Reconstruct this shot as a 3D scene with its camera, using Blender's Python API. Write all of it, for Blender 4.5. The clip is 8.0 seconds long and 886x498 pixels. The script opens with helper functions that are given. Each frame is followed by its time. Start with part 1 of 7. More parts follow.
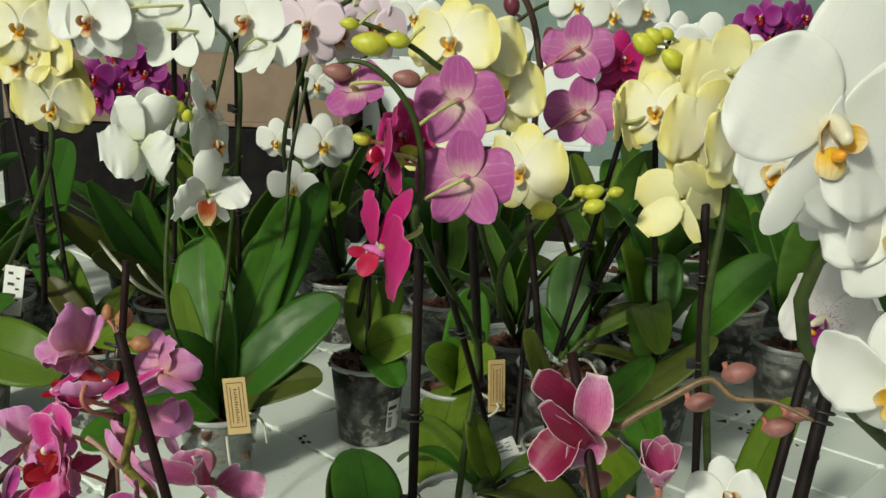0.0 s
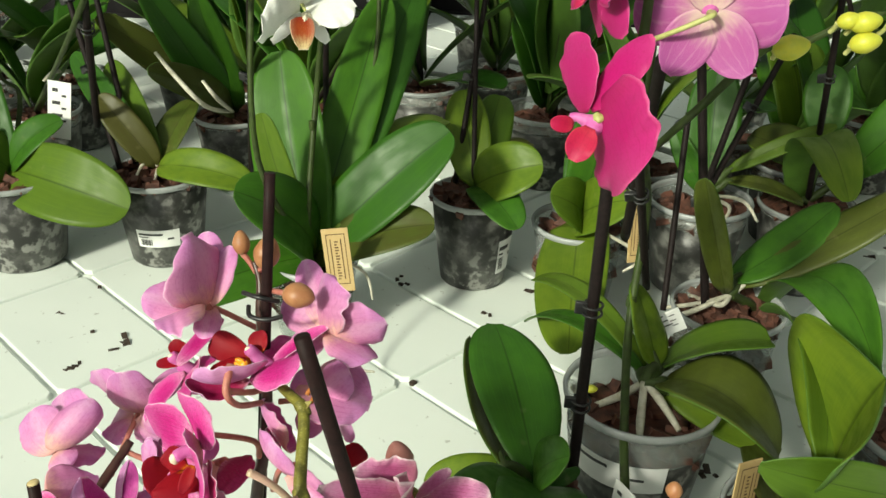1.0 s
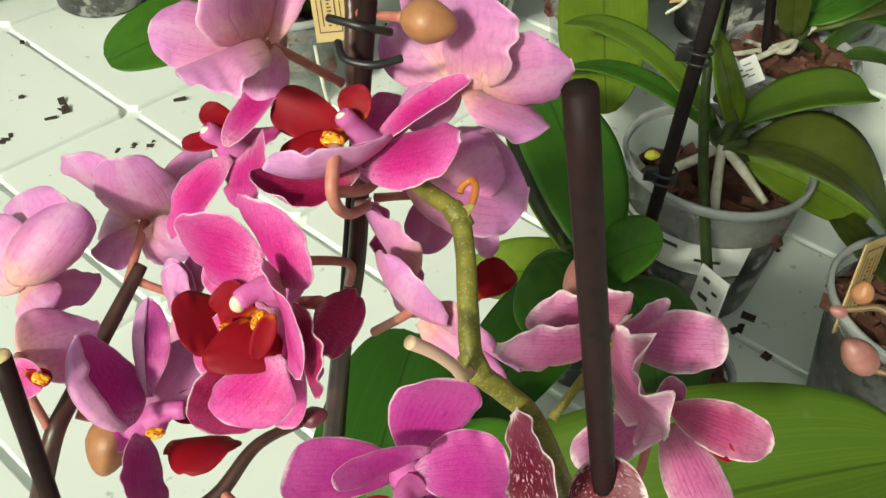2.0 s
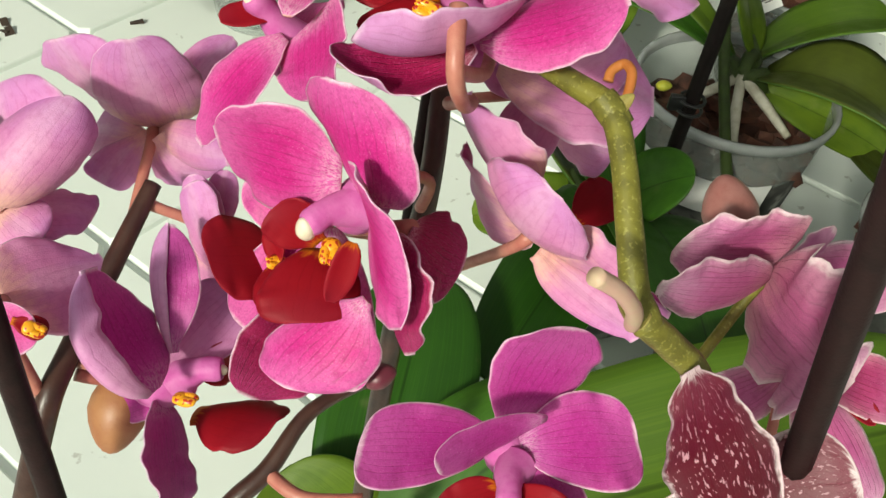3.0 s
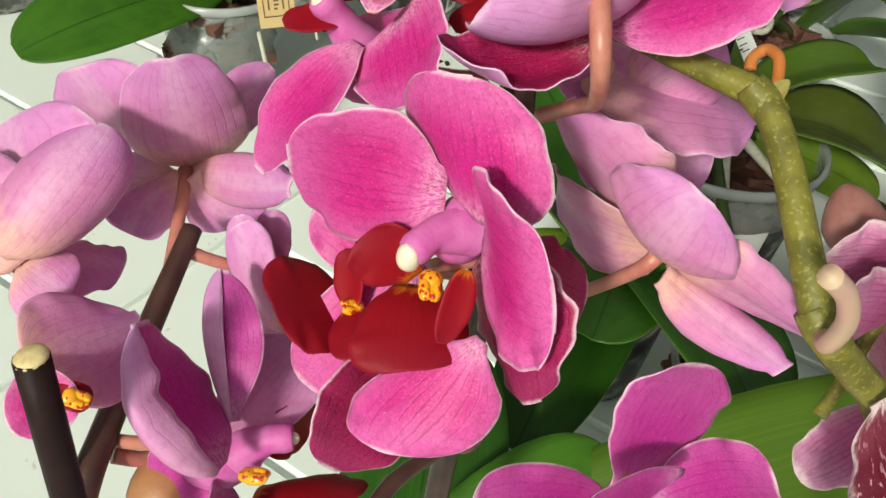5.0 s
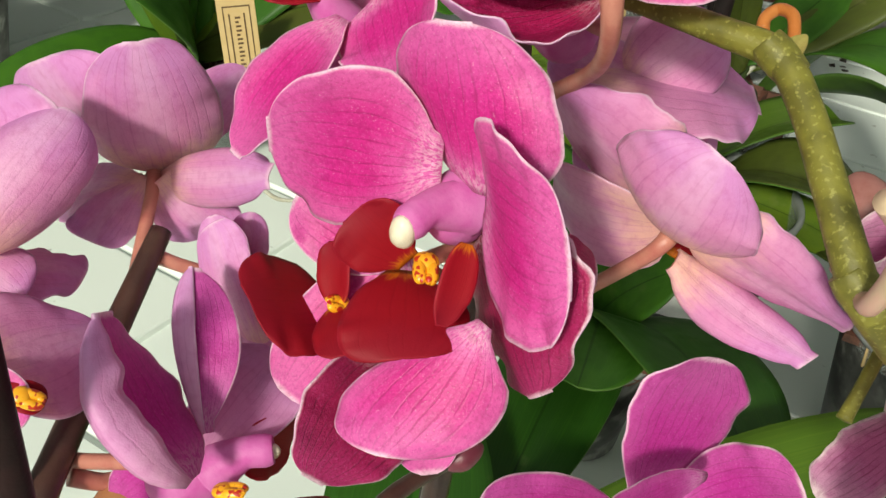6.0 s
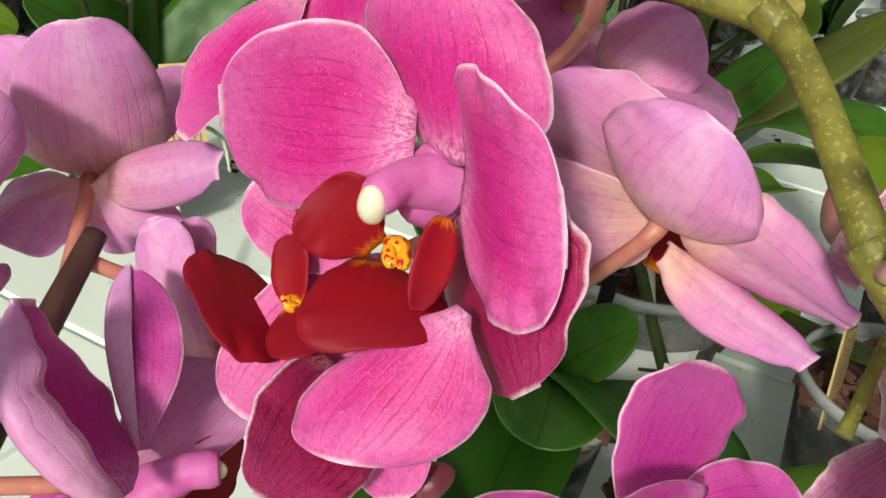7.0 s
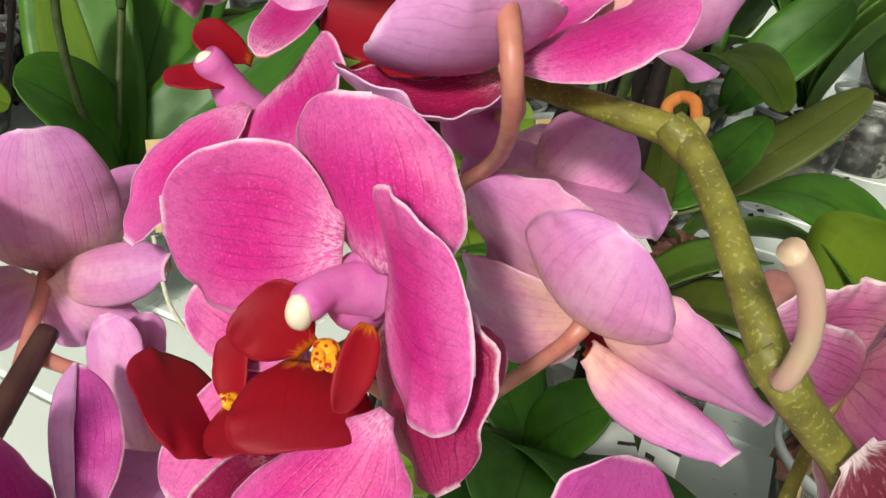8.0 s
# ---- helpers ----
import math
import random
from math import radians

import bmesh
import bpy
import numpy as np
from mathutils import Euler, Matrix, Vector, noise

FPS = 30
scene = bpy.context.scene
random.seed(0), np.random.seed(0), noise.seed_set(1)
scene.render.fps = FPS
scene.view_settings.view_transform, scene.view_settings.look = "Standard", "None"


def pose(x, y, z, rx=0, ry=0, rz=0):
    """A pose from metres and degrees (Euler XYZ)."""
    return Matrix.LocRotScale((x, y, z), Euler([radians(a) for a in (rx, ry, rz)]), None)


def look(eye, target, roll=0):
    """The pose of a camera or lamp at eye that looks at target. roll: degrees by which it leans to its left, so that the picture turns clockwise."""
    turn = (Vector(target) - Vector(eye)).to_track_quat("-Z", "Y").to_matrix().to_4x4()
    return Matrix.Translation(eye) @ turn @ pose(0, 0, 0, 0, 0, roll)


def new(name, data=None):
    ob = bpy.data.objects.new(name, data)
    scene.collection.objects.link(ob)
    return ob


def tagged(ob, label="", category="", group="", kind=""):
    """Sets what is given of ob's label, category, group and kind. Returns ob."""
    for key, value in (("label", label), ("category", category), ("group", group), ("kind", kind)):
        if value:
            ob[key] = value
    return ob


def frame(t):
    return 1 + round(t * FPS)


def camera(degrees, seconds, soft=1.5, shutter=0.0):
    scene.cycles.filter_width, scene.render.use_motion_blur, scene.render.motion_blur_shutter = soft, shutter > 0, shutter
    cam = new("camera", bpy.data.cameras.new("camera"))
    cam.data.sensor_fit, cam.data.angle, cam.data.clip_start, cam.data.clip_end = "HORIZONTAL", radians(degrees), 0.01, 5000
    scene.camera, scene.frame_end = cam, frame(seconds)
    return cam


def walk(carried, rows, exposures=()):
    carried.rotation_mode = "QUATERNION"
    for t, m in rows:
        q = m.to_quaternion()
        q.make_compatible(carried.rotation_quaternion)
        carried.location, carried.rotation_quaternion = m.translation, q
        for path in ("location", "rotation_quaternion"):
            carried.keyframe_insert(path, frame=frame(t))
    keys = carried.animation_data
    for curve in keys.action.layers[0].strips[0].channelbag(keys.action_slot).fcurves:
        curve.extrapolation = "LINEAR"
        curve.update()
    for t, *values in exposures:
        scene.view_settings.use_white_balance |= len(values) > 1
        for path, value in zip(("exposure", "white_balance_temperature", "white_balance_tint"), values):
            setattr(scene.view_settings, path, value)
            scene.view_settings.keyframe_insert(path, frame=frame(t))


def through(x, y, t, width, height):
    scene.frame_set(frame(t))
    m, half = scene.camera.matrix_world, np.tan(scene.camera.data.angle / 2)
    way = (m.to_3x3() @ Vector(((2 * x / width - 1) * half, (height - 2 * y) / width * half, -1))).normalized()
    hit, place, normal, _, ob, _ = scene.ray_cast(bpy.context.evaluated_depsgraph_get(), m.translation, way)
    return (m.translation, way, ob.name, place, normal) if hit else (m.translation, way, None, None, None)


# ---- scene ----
cam = camera(51.0, 8.0)
PATH = [
    (0, (0.0109, 0.1813, 1.2092), (-0.1151, 1.1477, 0.9849), 1.83),
    (0.2, (-0.0080, 0.2146, 1.2369), (-0.1584, 1.1688, 0.9782), 0.79),
    (0.5, (-0.0480, 0.2672, 1.2404), (-0.2030, 1.2044, 0.9279), 1.29),
    (0.7, (-0.0757, 0.3032, 1.2273), (-0.2248, 1.2212, 0.8597), 1.44),
    (1, (-0.1123, 0.3495, 1.2120), (-0.2496, 1.2292, 0.7568), 1.38),
    (1.3, (-0.1379, 0.3911, 1.2004), (-0.2565, 1.2297, 0.6686), 1.81),
    (1.5, (-0.1563, 0.4111, 1.1860), (-0.2510, 1.2227, 0.6096), 2.23),
    (1.8, (-0.1809, 0.4363, 1.1531), (-0.2508, 1.2132, 0.5273), 2.54),
    (2, (-0.1933, 0.4531, 1.1362), (-0.2313, 1.2005, 0.4730), 3.63),
    (2.2, (-0.2017, 0.4637, 1.1208), (-0.2214, 1.1937, 0.4376), 4.36),
    (3.3, (-0.2297, 0.4891, 1.0967), (-0.1908, 1.1998, 0.3944), 7.73),
    (3.5, (-0.2322, 0.4933, 1.0954), (-0.1881, 1.2016, 0.3909), 7.62),
    (4, (-0.2374, 0.4918, 1.0908), (-0.1763, 1.2090, 0.3966), 7.68),
    (4.5, (-0.2423, 0.4944, 1.0845), (-0.1684, 1.2345, 0.4161), 7.10),
    (4.7, (-0.2444, 0.4936, 1.0813), (-0.1712, 1.2458, 0.4264), 6.83),
    (6, (-0.2488, 0.4946, 1.0577), (-0.1419, 1.3166, 0.4983), 6.67),
    (6.5, (-0.2497, 0.4981, 1.0543), (-0.1195, 1.3400, 0.5307), 7.28),
    (7, (-0.2503, 0.4984, 1.0407), (-0.0864, 1.3646, 0.5686), 8.22),
    (7.5, (-0.2495, 0.4974, 1.0411), (-0.0790, 1.3829, 0.6088), 8.42),
    (8, (-0.2438, 0.4946, 1.0482), (-0.0778, 1.3920, 0.6394), 8.09),
]
EXPOSURE = [(0, -0.22, 6800, -5), (0.5, 0.15, 6800, -5), (1, 0.48, 6950, -6), (1.5, 0.56, 6980, -6), (2, 0.42, 7000, -6), (4, 0.34, 6750, 0), (6, 0.30, 6800, -2), (8, 0.36, 6700, 2)]
walk(cam, [(t, look(eye, target, roll)) for t, eye, target, roll in PATH], EXPOSURE)

# ---- world, sun, exposure ----
TOP = 0.70  # height of the bench's pads
world = bpy.data.worlds.new("sky")
scene.world = world
world.use_nodes = True
wn, wl = world.node_tree.nodes, world.node_tree.links
sky = wn.new("ShaderNodeTexSky")
sky.sky_type, sky.sun_disc = "NISHITA", False
sky.sun_elevation, sky.sun_rotation = radians(30), radians(207)
sky.air_density, sky.dust_density = 1.6, 4.0
grey = wn.new("ShaderNodeHueSaturation")
grey.inputs["Saturation"].default_value = 0.18
wl.new(sky.outputs[0], grey.inputs["Color"])
wl.new(grey.outputs[0], wn["Background"].inputs[0])
wn["Background"].inputs[1].default_value = 0.075
sun = new("sun", bpy.data.lights.new("sun", "SUN"))
sun.data.energy, sun.data.angle, sun.data.color = 3.0, radians(6), (1.0, 0.95, 0.88)
sun.matrix_basis = look((-0.77, -1.52, 0.98), (0, 0, 0))


# ---- node helpers ----
class Shade:
    """A material with a principled shader and short calls for its nodes."""

    def __init__(self, name, rough=0.5, metal=0.0, spec=0.5):
        self.m = bpy.data.materials.new(name)
        self.m.use_nodes = True
        self.t = self.m.node_tree
        self.b = self.t.nodes["Principled BSDF"]
        self.b.inputs["Roughness"].default_value = rough
        self.b.inputs["Metallic"].default_value = metal
        self.b.inputs["Specular IOR Level"].default_value = spec

    def put(self, socket, value):
        if hasattr(value, "is_output"):
            self.t.links.new(value, socket)
        else:
            socket.default_value = value

    def math(self, op, a, b=0.0, clamp=False):
        n = self.t.nodes.new("ShaderNodeMath")
        n.operation, n.use_clamp = op, clamp
        self.put(n.inputs[0], a)
        self.put(n.inputs[1], b)
        return n.outputs[0]

    def smooth(self, x, lo, hi, a=0.0, b=1.0):
        n = self.t.nodes.new("ShaderNodeMapRange")
        n.interpolation_type = "SMOOTHSTEP"
        self.put(n.inputs[0], x)
        for i, v in enumerate((lo, hi, a, b)):
            n.inputs[i + 1].default_value = v
        return n.outputs[0]

    def mix(self, f, a, b, blend="MIX"):
        n = self.t.nodes.new("ShaderNodeMix")
        n.data_type, n.blend_type = "RGBA", blend
        self.put(n.inputs[0], f)
        self.put(n.inputs[6], (*a, 1) if isinstance(a, tuple) else a)
        self.put(n.inputs[7], (*b, 1) if isinstance(b, tuple) else b)
        return n.outputs[2]

    def noise(self, scale, detail=2.0, where=None, rough=0.5):
        n = self.t.nodes.new("ShaderNodeTexNoise")
        n.inputs["Scale"].default_value, n.inputs["Detail"].default_value = scale, detail
        n.inputs["Roughness"].default_value = rough
        self.put(n.inputs["Vector"], where or self.place())
        return n.outputs["Fac"]

    def place(self):
        return self.t.nodes.new("ShaderNodeTexCoord").outputs["Object"]

    def uv(self):
        sep = self.t.nodes.new("ShaderNodeSeparateXYZ")
        self.t.links.new(self.t.nodes.new("ShaderNodeUVMap").outputs[0], sep.inputs[0])
        return sep.outputs[0], sep.outputs[1]

    def vec(self, x, y, z=0.0):
        n = self.t.nodes.new("ShaderNodeCombineXYZ")
        for i, v in enumerate((x, y, z)):
            self.put(n.inputs[i], v)
        return n.outputs[0]

    def random(self):
        return self.t.nodes.new("ShaderNodeObjectInfo").outputs["Random"]

    def bump(self, height, strength=0.3, distance=0.001):
        n = self.t.nodes.new("ShaderNodeBump")
        n.inputs["Strength"].default_value, n.inputs["Distance"].default_value = strength, distance
        self.put(n.inputs["Height"], height)
        self.t.links.new(n.outputs[0], self.b.inputs["Normal"])

    def color(self, c, glow_through=0.0):
        self.put(self.b.inputs["Base Color"], (*c, 1) if isinstance(c, tuple) else c)
        if glow_through:  # light that passes through a thin petal or leaf
            tr = self.t.nodes.new("ShaderNodeBsdfTranslucent")
            self.put(tr.inputs[0], (*c, 1) if isinstance(c, tuple) else c)
            mx = self.t.nodes.new("ShaderNodeMixShader")
            mx.inputs[0].default_value = glow_through
            self.t.links.new(self.b.outputs[0], mx.inputs[1])
            self.t.links.new(tr.outputs[0], mx.inputs[2])
            self.t.links.new(mx.outputs[0], self.t.nodes["Material Output"].inputs[0])
        return self.m


def petal_mat(name, base, mid, tip, edge, vein, veins=0.4, rim=0.06, lines=13.0, spots=0.0, spot_color=(0.3, 0, 0.06), rough=0.44, base_reach=0.4, claw=None, fray=0.035, grain=0.3, relief=0.3, spec=0.32, spot_far=0.7, fade=0.16, band=0.0, mottle=0.0, fade_to=None):
    """A petal: colour from claw to tip, fanned veins, a pale margin, a fine grain with painted glints."""
    s = Shade(name, rough, 0, spec)
    u, v = s.uv()
    rnd = s.random()
    side = s.math("ABSOLUTE", s.math("SUBTRACT", s.math("MULTIPLY", v, 2.0), 1.0))
    soft = s.noise(6.0, 3.0, s.vec(u, s.math("MULTIPLY", v, 2.0), s.math("MULTIPLY", rnd, 9.0)))
    wob = s.math("MULTIPLY", s.math("SUBTRACT", soft, 0.5), 0.35)
    c = s.mix(s.smooth(s.math("ADD", u, wob), 0.02, base_reach), base, mid)
    c = s.mix(s.smooth(s.math("ADD", u, wob), 0.45, 1.0), c, tip)
    fan = s.math("MULTIPLY", s.math("SUBTRACT", v, 0.5), lines * 2)
    drift = s.noise(4.0, 5.0, s.vec(u, s.math("MULTIPLY", v, 3.0), rnd), 0.6)
    fan = s.math("ADD", fan, s.math("MULTIPLY", s.math("SUBTRACT", drift, 0.5), 1.6))
    wave = s.math("ABSOLUTE", s.math("SINE", s.math("MULTIPLY", fan, 1.5708)))
    fork = s.math("ABSOLUTE", s.math("SINE", s.math("MULTIPLY", s.math("ADD", fan, s.math("MULTIPLY", u, 3.0)), 2.2)))
    line = s.math("MULTIPLY", s.smooth(wave, 0.0, 0.42, 1.0, 0.0), s.smooth(drift, 0.30, 0.6))
    line = s.math("MAXIMUM", line, s.math("MULTIPLY", s.smooth(fork, 0.0, 0.3, 0.6, 0.0), s.smooth(soft, 0.45, 0.65)))
    c = s.mix(s.math("MULTIPLY", line, veins), c, vein)
    if claw:  # pale freckles round the claw
        d = s.noise(30.0, 2.0, s.vec(u, s.math("MULTIPLY", v, 1.2), rnd))
        near = s.smooth(s.math("ADD", u, s.math("MULTIPLY", d, 0.3)), 0.18, 0.40, 0.65, 0.0)
        c = s.mix(s.math("MULTIPLY", s.smooth(d, 0.44, 0.54), near), c, claw)
    if spots:
        d = s.noise(22.0, 2.0, s.vec(s.math("MULTIPLY", u, 0.8), s.math("MULTIPLY", v, 1.6), rnd))
        near = s.smooth(s.math("ADD", u, s.math("MULTIPLY", d, 0.5)), spot_far - 0.35, spot_far + 0.35, 1.0, 0.0)
        c = s.mix(s.math("MULTIPLY", s.math("MULTIPLY", s.smooth(d, 0.60, 0.66), near), spots), c, spot_color)
    torn = s.math("MULTIPLY", s.math("SUBTRACT", s.noise(18.0, 3.0, s.vec(u, v, rnd)), 0.5), fray)
    margin = s.math("MAXIMUM", side, s.math("ADD", s.math("MULTIPLY", u, 1.35), -0.35))
    margin = s.math("ADD", margin, torn)
    if band:  # a paler stripe along the middle
        c = s.mix(s.math("MULTIPLY", s.smooth(s.math("ADD", side, wob), 0.08, 0.42, band, 0.0), s.smooth(u, 0.12, 0.4)), c, edge)
    c = s.mix(s.smooth(s.math("ADD", margin, s.math("MULTIPLY", wob, 0.6)), 0.40, 1.0, 0.0, fade), c, fade_to or edge)
    c = s.mix(s.smooth(margin, 1.0 - rim, 1.0, 0.0, 0.85), c, edge)
    fine, coarse = s.noise(3600.0, 1.0), s.noise(700.0, 3.0)
    # Pale specks paint the sparkle of the skin into the colour.
    c = s.mix(s.smooth(fine, 0.64, 0.80, 0.0, grain * 0.8), c, edge)
    c = s.mix(s.smooth(coarse, 0.45, 0.72, 0.0, grain * 0.9), c, vein)
    if mottle:  # the dimpled, grainy skin of a sunlit petal
        cell = s.noise(2300.0, 3.0, rough=0.7)
        c = s.mix(s.smooth(cell, 0.54, 0.72, 0.0, mottle), c, fade_to or edge)
        c = s.mix(s.smooth(cell, 0.50, 0.34, 0.0, mottle), c, vein)
        coarse = s.math("ADD", coarse, cell)
    h = s.math("ADD", s.math("MULTIPLY", line, -0.5), s.math("MULTIPLY", fine, 0.5))
    s.bump(s.math("ADD", h, s.math("MULTIPLY", coarse, 0.5)), relief, 0.0003)
    return s.color(c, 0.22)


def plain_mat(name, color, dark, rough=0.5, scale=60.0, spec=0.5, metal=0.0, bump=0.2, through=0.0, reach=0.0008):
    s = Shade(name, rough, metal, spec)
    a, b = s.noise(scale, 4.0), s.noise(scale * 7, 3.0)
    f = s.math("ADD", s.smooth(a, 0.35, 0.7, 0.0, 0.75), s.smooth(b, 0.5, 0.75, 0.0, 0.25))
    s.bump(s.math("ADD", a, s.math("MULTIPLY", b, 0.4)), bump, reach)
    return s.color(s.mix(f, color, dark), through)


def leaf_mat(name, young, old, through=0.1):
    s = Shade(name, 0.42, 0, 0.22)
    u, v = s.uv()
    r = s.random()
    c = s.mix(r, young, old)
    blot = s.noise(5.0, 4.0, s.vec(s.math("MULTIPLY", u, 2.0), v, s.math("MULTIPLY", r, 20.0)))
    c = s.mix(s.smooth(blot, 0.35, 0.75, 0.0, 0.55), c, old)
    streak = s.noise(3.0, 3.0, s.vec(u, s.math("MULTIPLY", v, 26.0), r))
    c = s.mix(s.smooth(streak, 0.45, 0.7, 0.0, 0.12), c, tuple(x * 1.5 for x in young))
    rib = s.math("ABSOLUTE", s.math("SUBTRACT", v, 0.5))
    c = s.mix(s.smooth(rib, 0.0, 0.022, 0.65, 0.0), c, tuple(x * 0.35 for x in old))
    scuff = s.noise(60.0, 3.0)
    c = s.mix(s.smooth(scuff, 0.66, 0.8, 0.0, 0.25), c, (0.22, 0.21, 0.1))
    s.put(s.b.inputs["Roughness"], s.smooth(blot, 0.3, 0.8, 0.36, 0.55))
    s.bump(s.math("ADD", s.math("MULTIPLY", streak, 0.35), s.math("MULTIPLY", s.noise(25.0, 3.0), 1.0)), 0.3, 0.0012)
    return s.color(c, through)


# ---- materials ----
LILAC_EDGE = (0.88, 0.68, 0.79)
PINK = petal_mat("pink_petal_face", (0.70, 0.13, 0.43), (0.61, 0.018, 0.25), (0.64, 0.038, 0.315), LILAC_EDGE, (0.30, 0.005, 0.10), 0.52, 0.055, claw=(0.82, 0.60, 0.70), fade=0.5, fade_to=(0.74, 0.20, 0.50), mottle=0.28, grain=0.30)
# Pink face made darker and more purple: the flowers' shade is in the colour.
PINK_SHADED = petal_mat("shaded_pink_petal_face", (0.58, 0.10, 0.42), (0.50, 0.030, 0.300), (0.52, 0.055, 0.34), LILAC_EDGE, (0.24, 0.004, 0.10), 0.45, 0.055, claw=(0.76, 0.52, 0.66), fade=0.4, fade_to=(0.60, 0.14, 0.42), mottle=0.24, grain=0.25)
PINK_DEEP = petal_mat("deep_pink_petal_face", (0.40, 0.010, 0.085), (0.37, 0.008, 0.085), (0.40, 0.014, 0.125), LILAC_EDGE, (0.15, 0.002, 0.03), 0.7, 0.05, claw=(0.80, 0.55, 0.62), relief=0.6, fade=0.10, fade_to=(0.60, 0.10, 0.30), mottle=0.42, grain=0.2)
PINK_BACK = petal_mat("pink_petal_back", (0.80, 0.46, 0.40), (0.68, 0.255, 0.50), (0.61, 0.22, 0.56), (0.82, 0.56, 0.73), (0.45, 0.075, 0.28), 0.30, 0.04, base_reach=0.44, grain=0.25, fade=0.12, band=0.30, mottle=0.08)
LILAC_BACK = petal_mat("lilac_petal_back", (0.72, 0.33, 0.55), (0.69, 0.29, 0.57), (0.64, 0.26, 0.60), (0.82, 0.58, 0.77), (0.46, 0.09, 0.32), 0.30, 0.05, grain=0.25)
FADED = petal_mat("faded_petal_face", (0.46, 0.08, 0.17), (0.431, 0.047, 0.166), (0.470, 0.086, 0.260), (0.86, 0.70, 0.72), (0.22, 0.01, 0.06), 0.75, 0.09, relief=0.6, fray=0.16)
FADED_BACK = petal_mat("faded_petal_back", (0.54, 0.18, 0.28), (0.519, 0.109, 0.291), (0.529, 0.140, 0.374), (0.86, 0.70, 0.74), (0.28, 0.02, 0.11), 0.6, 0.13, relief=0.7, fray=0.18, fade=0.25)
SPOT = petal_mat("wine_petal_face", (0.12, 0.003, 0.016), (0.12, 0.003, 0.018), (0.17, 0.008, 0.036), (0.88, 0.74, 0.77), (0.10, 0.002, 0.012), 0.5, 0.12, lines=7, spots=0.9, fade=0.03, spot_color=(0.74, 0.42, 0.50), spot_far=1.1, fray=0.25, grain=0.08)
DUSK = petal_mat("dusky_petal_face", (0.20, 0.005, 0.035), (0.22, 0.007, 0.045), (0.28, 0.020, 0.085), (0.86, 0.68, 0.74), (0.11, 0.003, 0.02), 0.5, 0.07, lines=7, fade=0.06, fade_to=(0.5, 0.12, 0.25), grain=0.12)
CRIMSON = petal_mat("crimson_petal_face", (0.44, 0.010, 0.13), (0.49, 0.009, 0.165), (0.49, 0.014, 0.185), (0.66, 0.10, 0.28), (0.36, 0.004, 0.08), 0.35, 0.07)
MAUVE_BACK = petal_mat("mauve_petal_back", (0.66, 0.50, 0.42), (0.42, 0.080, 0.300), (0.38, 0.060, 0.290), (0.54, 0.18, 0.44), (0.66, 0.36, 0.52), 0.30, 0.06, lines=5, base_reach=0.5)
WHITE = petal_mat("white_petal_face", (0.85, 0.85, 0.77), (0.88, 0.88, 0.865), (0.88, 0.88, 0.865), (0.885, 0.885, 0.87), (0.76, 0.77, 0.70), 0.2, 0.1)
WHITE_BACK = petal_mat("white_petal_back", (0.70, 0.74, 0.56), (0.83, 0.84, 0.80), (0.84, 0.85, 0.82), (0.85, 0.86, 0.83), (0.72, 0.75, 0.65), 0.25, 0.1)
YELLOW = petal_mat("yellow_petal_face", (0.88, 0.87, 0.82), (0.87, 0.84, 0.62), (0.84, 0.75, 0.22), (0.85, 0.78, 0.36), (0.80, 0.72, 0.34), 0.22, 0.1)
YELLOW_BACK = petal_mat("yellow_petal_back", (0.78, 0.75, 0.44), (0.82, 0.78, 0.46), (0.82, 0.75, 0.32), (0.84, 0.77, 0.40), (0.72, 0.66, 0.28), 0.3, 0.1)
BLUSH = petal_mat("blush_petal_face", (0.78, 0.70, 0.72), (0.76, 0.64, 0.72), (0.74, 0.60, 0.71), (0.80, 0.70, 0.77), (0.66, 0.42, 0.58), 0.3, 0.1)
PURPLE = petal_mat("purple_petal_face", (0.36, 0.02, 0.28), (0.26, 0.015, 0.20), (0.30, 0.03, 0.25), (0.42, 0.12, 0.38), (0.18, 0.005, 0.12), 0.4, 0.1)
DAPPLE = petal_mat("dappled_petal_face", (0.80, 0.76, 0.78), (0.82, 0.80, 0.80), (0.83, 0.82, 0.81), (0.84, 0.83, 0.82), (0.7, 0.6, 0.68), 0.2, 0.1, spots=1.0, spot_color=(0.26, 0.012, 0.20))
WINE = petal_mat("wine_lip", (0.62, 0.17, 0.012), (0.30, 0.005, 0.014), (0.24, 0.005, 0.017), (0.32, 0.012, 0.03), (0.22, 0.003, 0.010), 0.35, 0.03, lines=9, rough=0.55, base_reach=0.16, grain=0.14, relief=0.14, spec=0.18)
CORAL = petal_mat("crimson_lip", (0.55, 0.04, 0.08), (0.50, 0.012, 0.07), (0.48, 0.010, 0.09), (0.58, 0.05, 0.10), (0.3, 0.004, 0.04), 0.3, 0.05, lines=5)
GOLD = petal_mat("golden_lip", (0.84, 0.46, 0.02), (0.85, 0.55, 0.04), (0.85, 0.74, 0.42), (0.82, 0.74, 0.55), (0.62, 0.20, 0.02), 0.5, 0.08, lines=5)
RUST = petal_mat("rust_lip", (0.30, 0.035, 0.01), (0.40, 0.07, 0.015), (0.78, 0.62, 0.30), (0.80, 0.72, 0.52), (0.30, 0.03, 0.01), 0.6, 0.08, lines=5)
COLUMN = plain_mat("pink_column", (0.66, 0.19, 0.48), (0.58, 0.09, 0.38), 0.45, 250, spec=0.25, through=0.2)
PALE_COLUMN = plain_mat("pale_column", (0.80, 0.76, 0.62), (0.76, 0.68, 0.45), 0.4, 400, through=0.2)
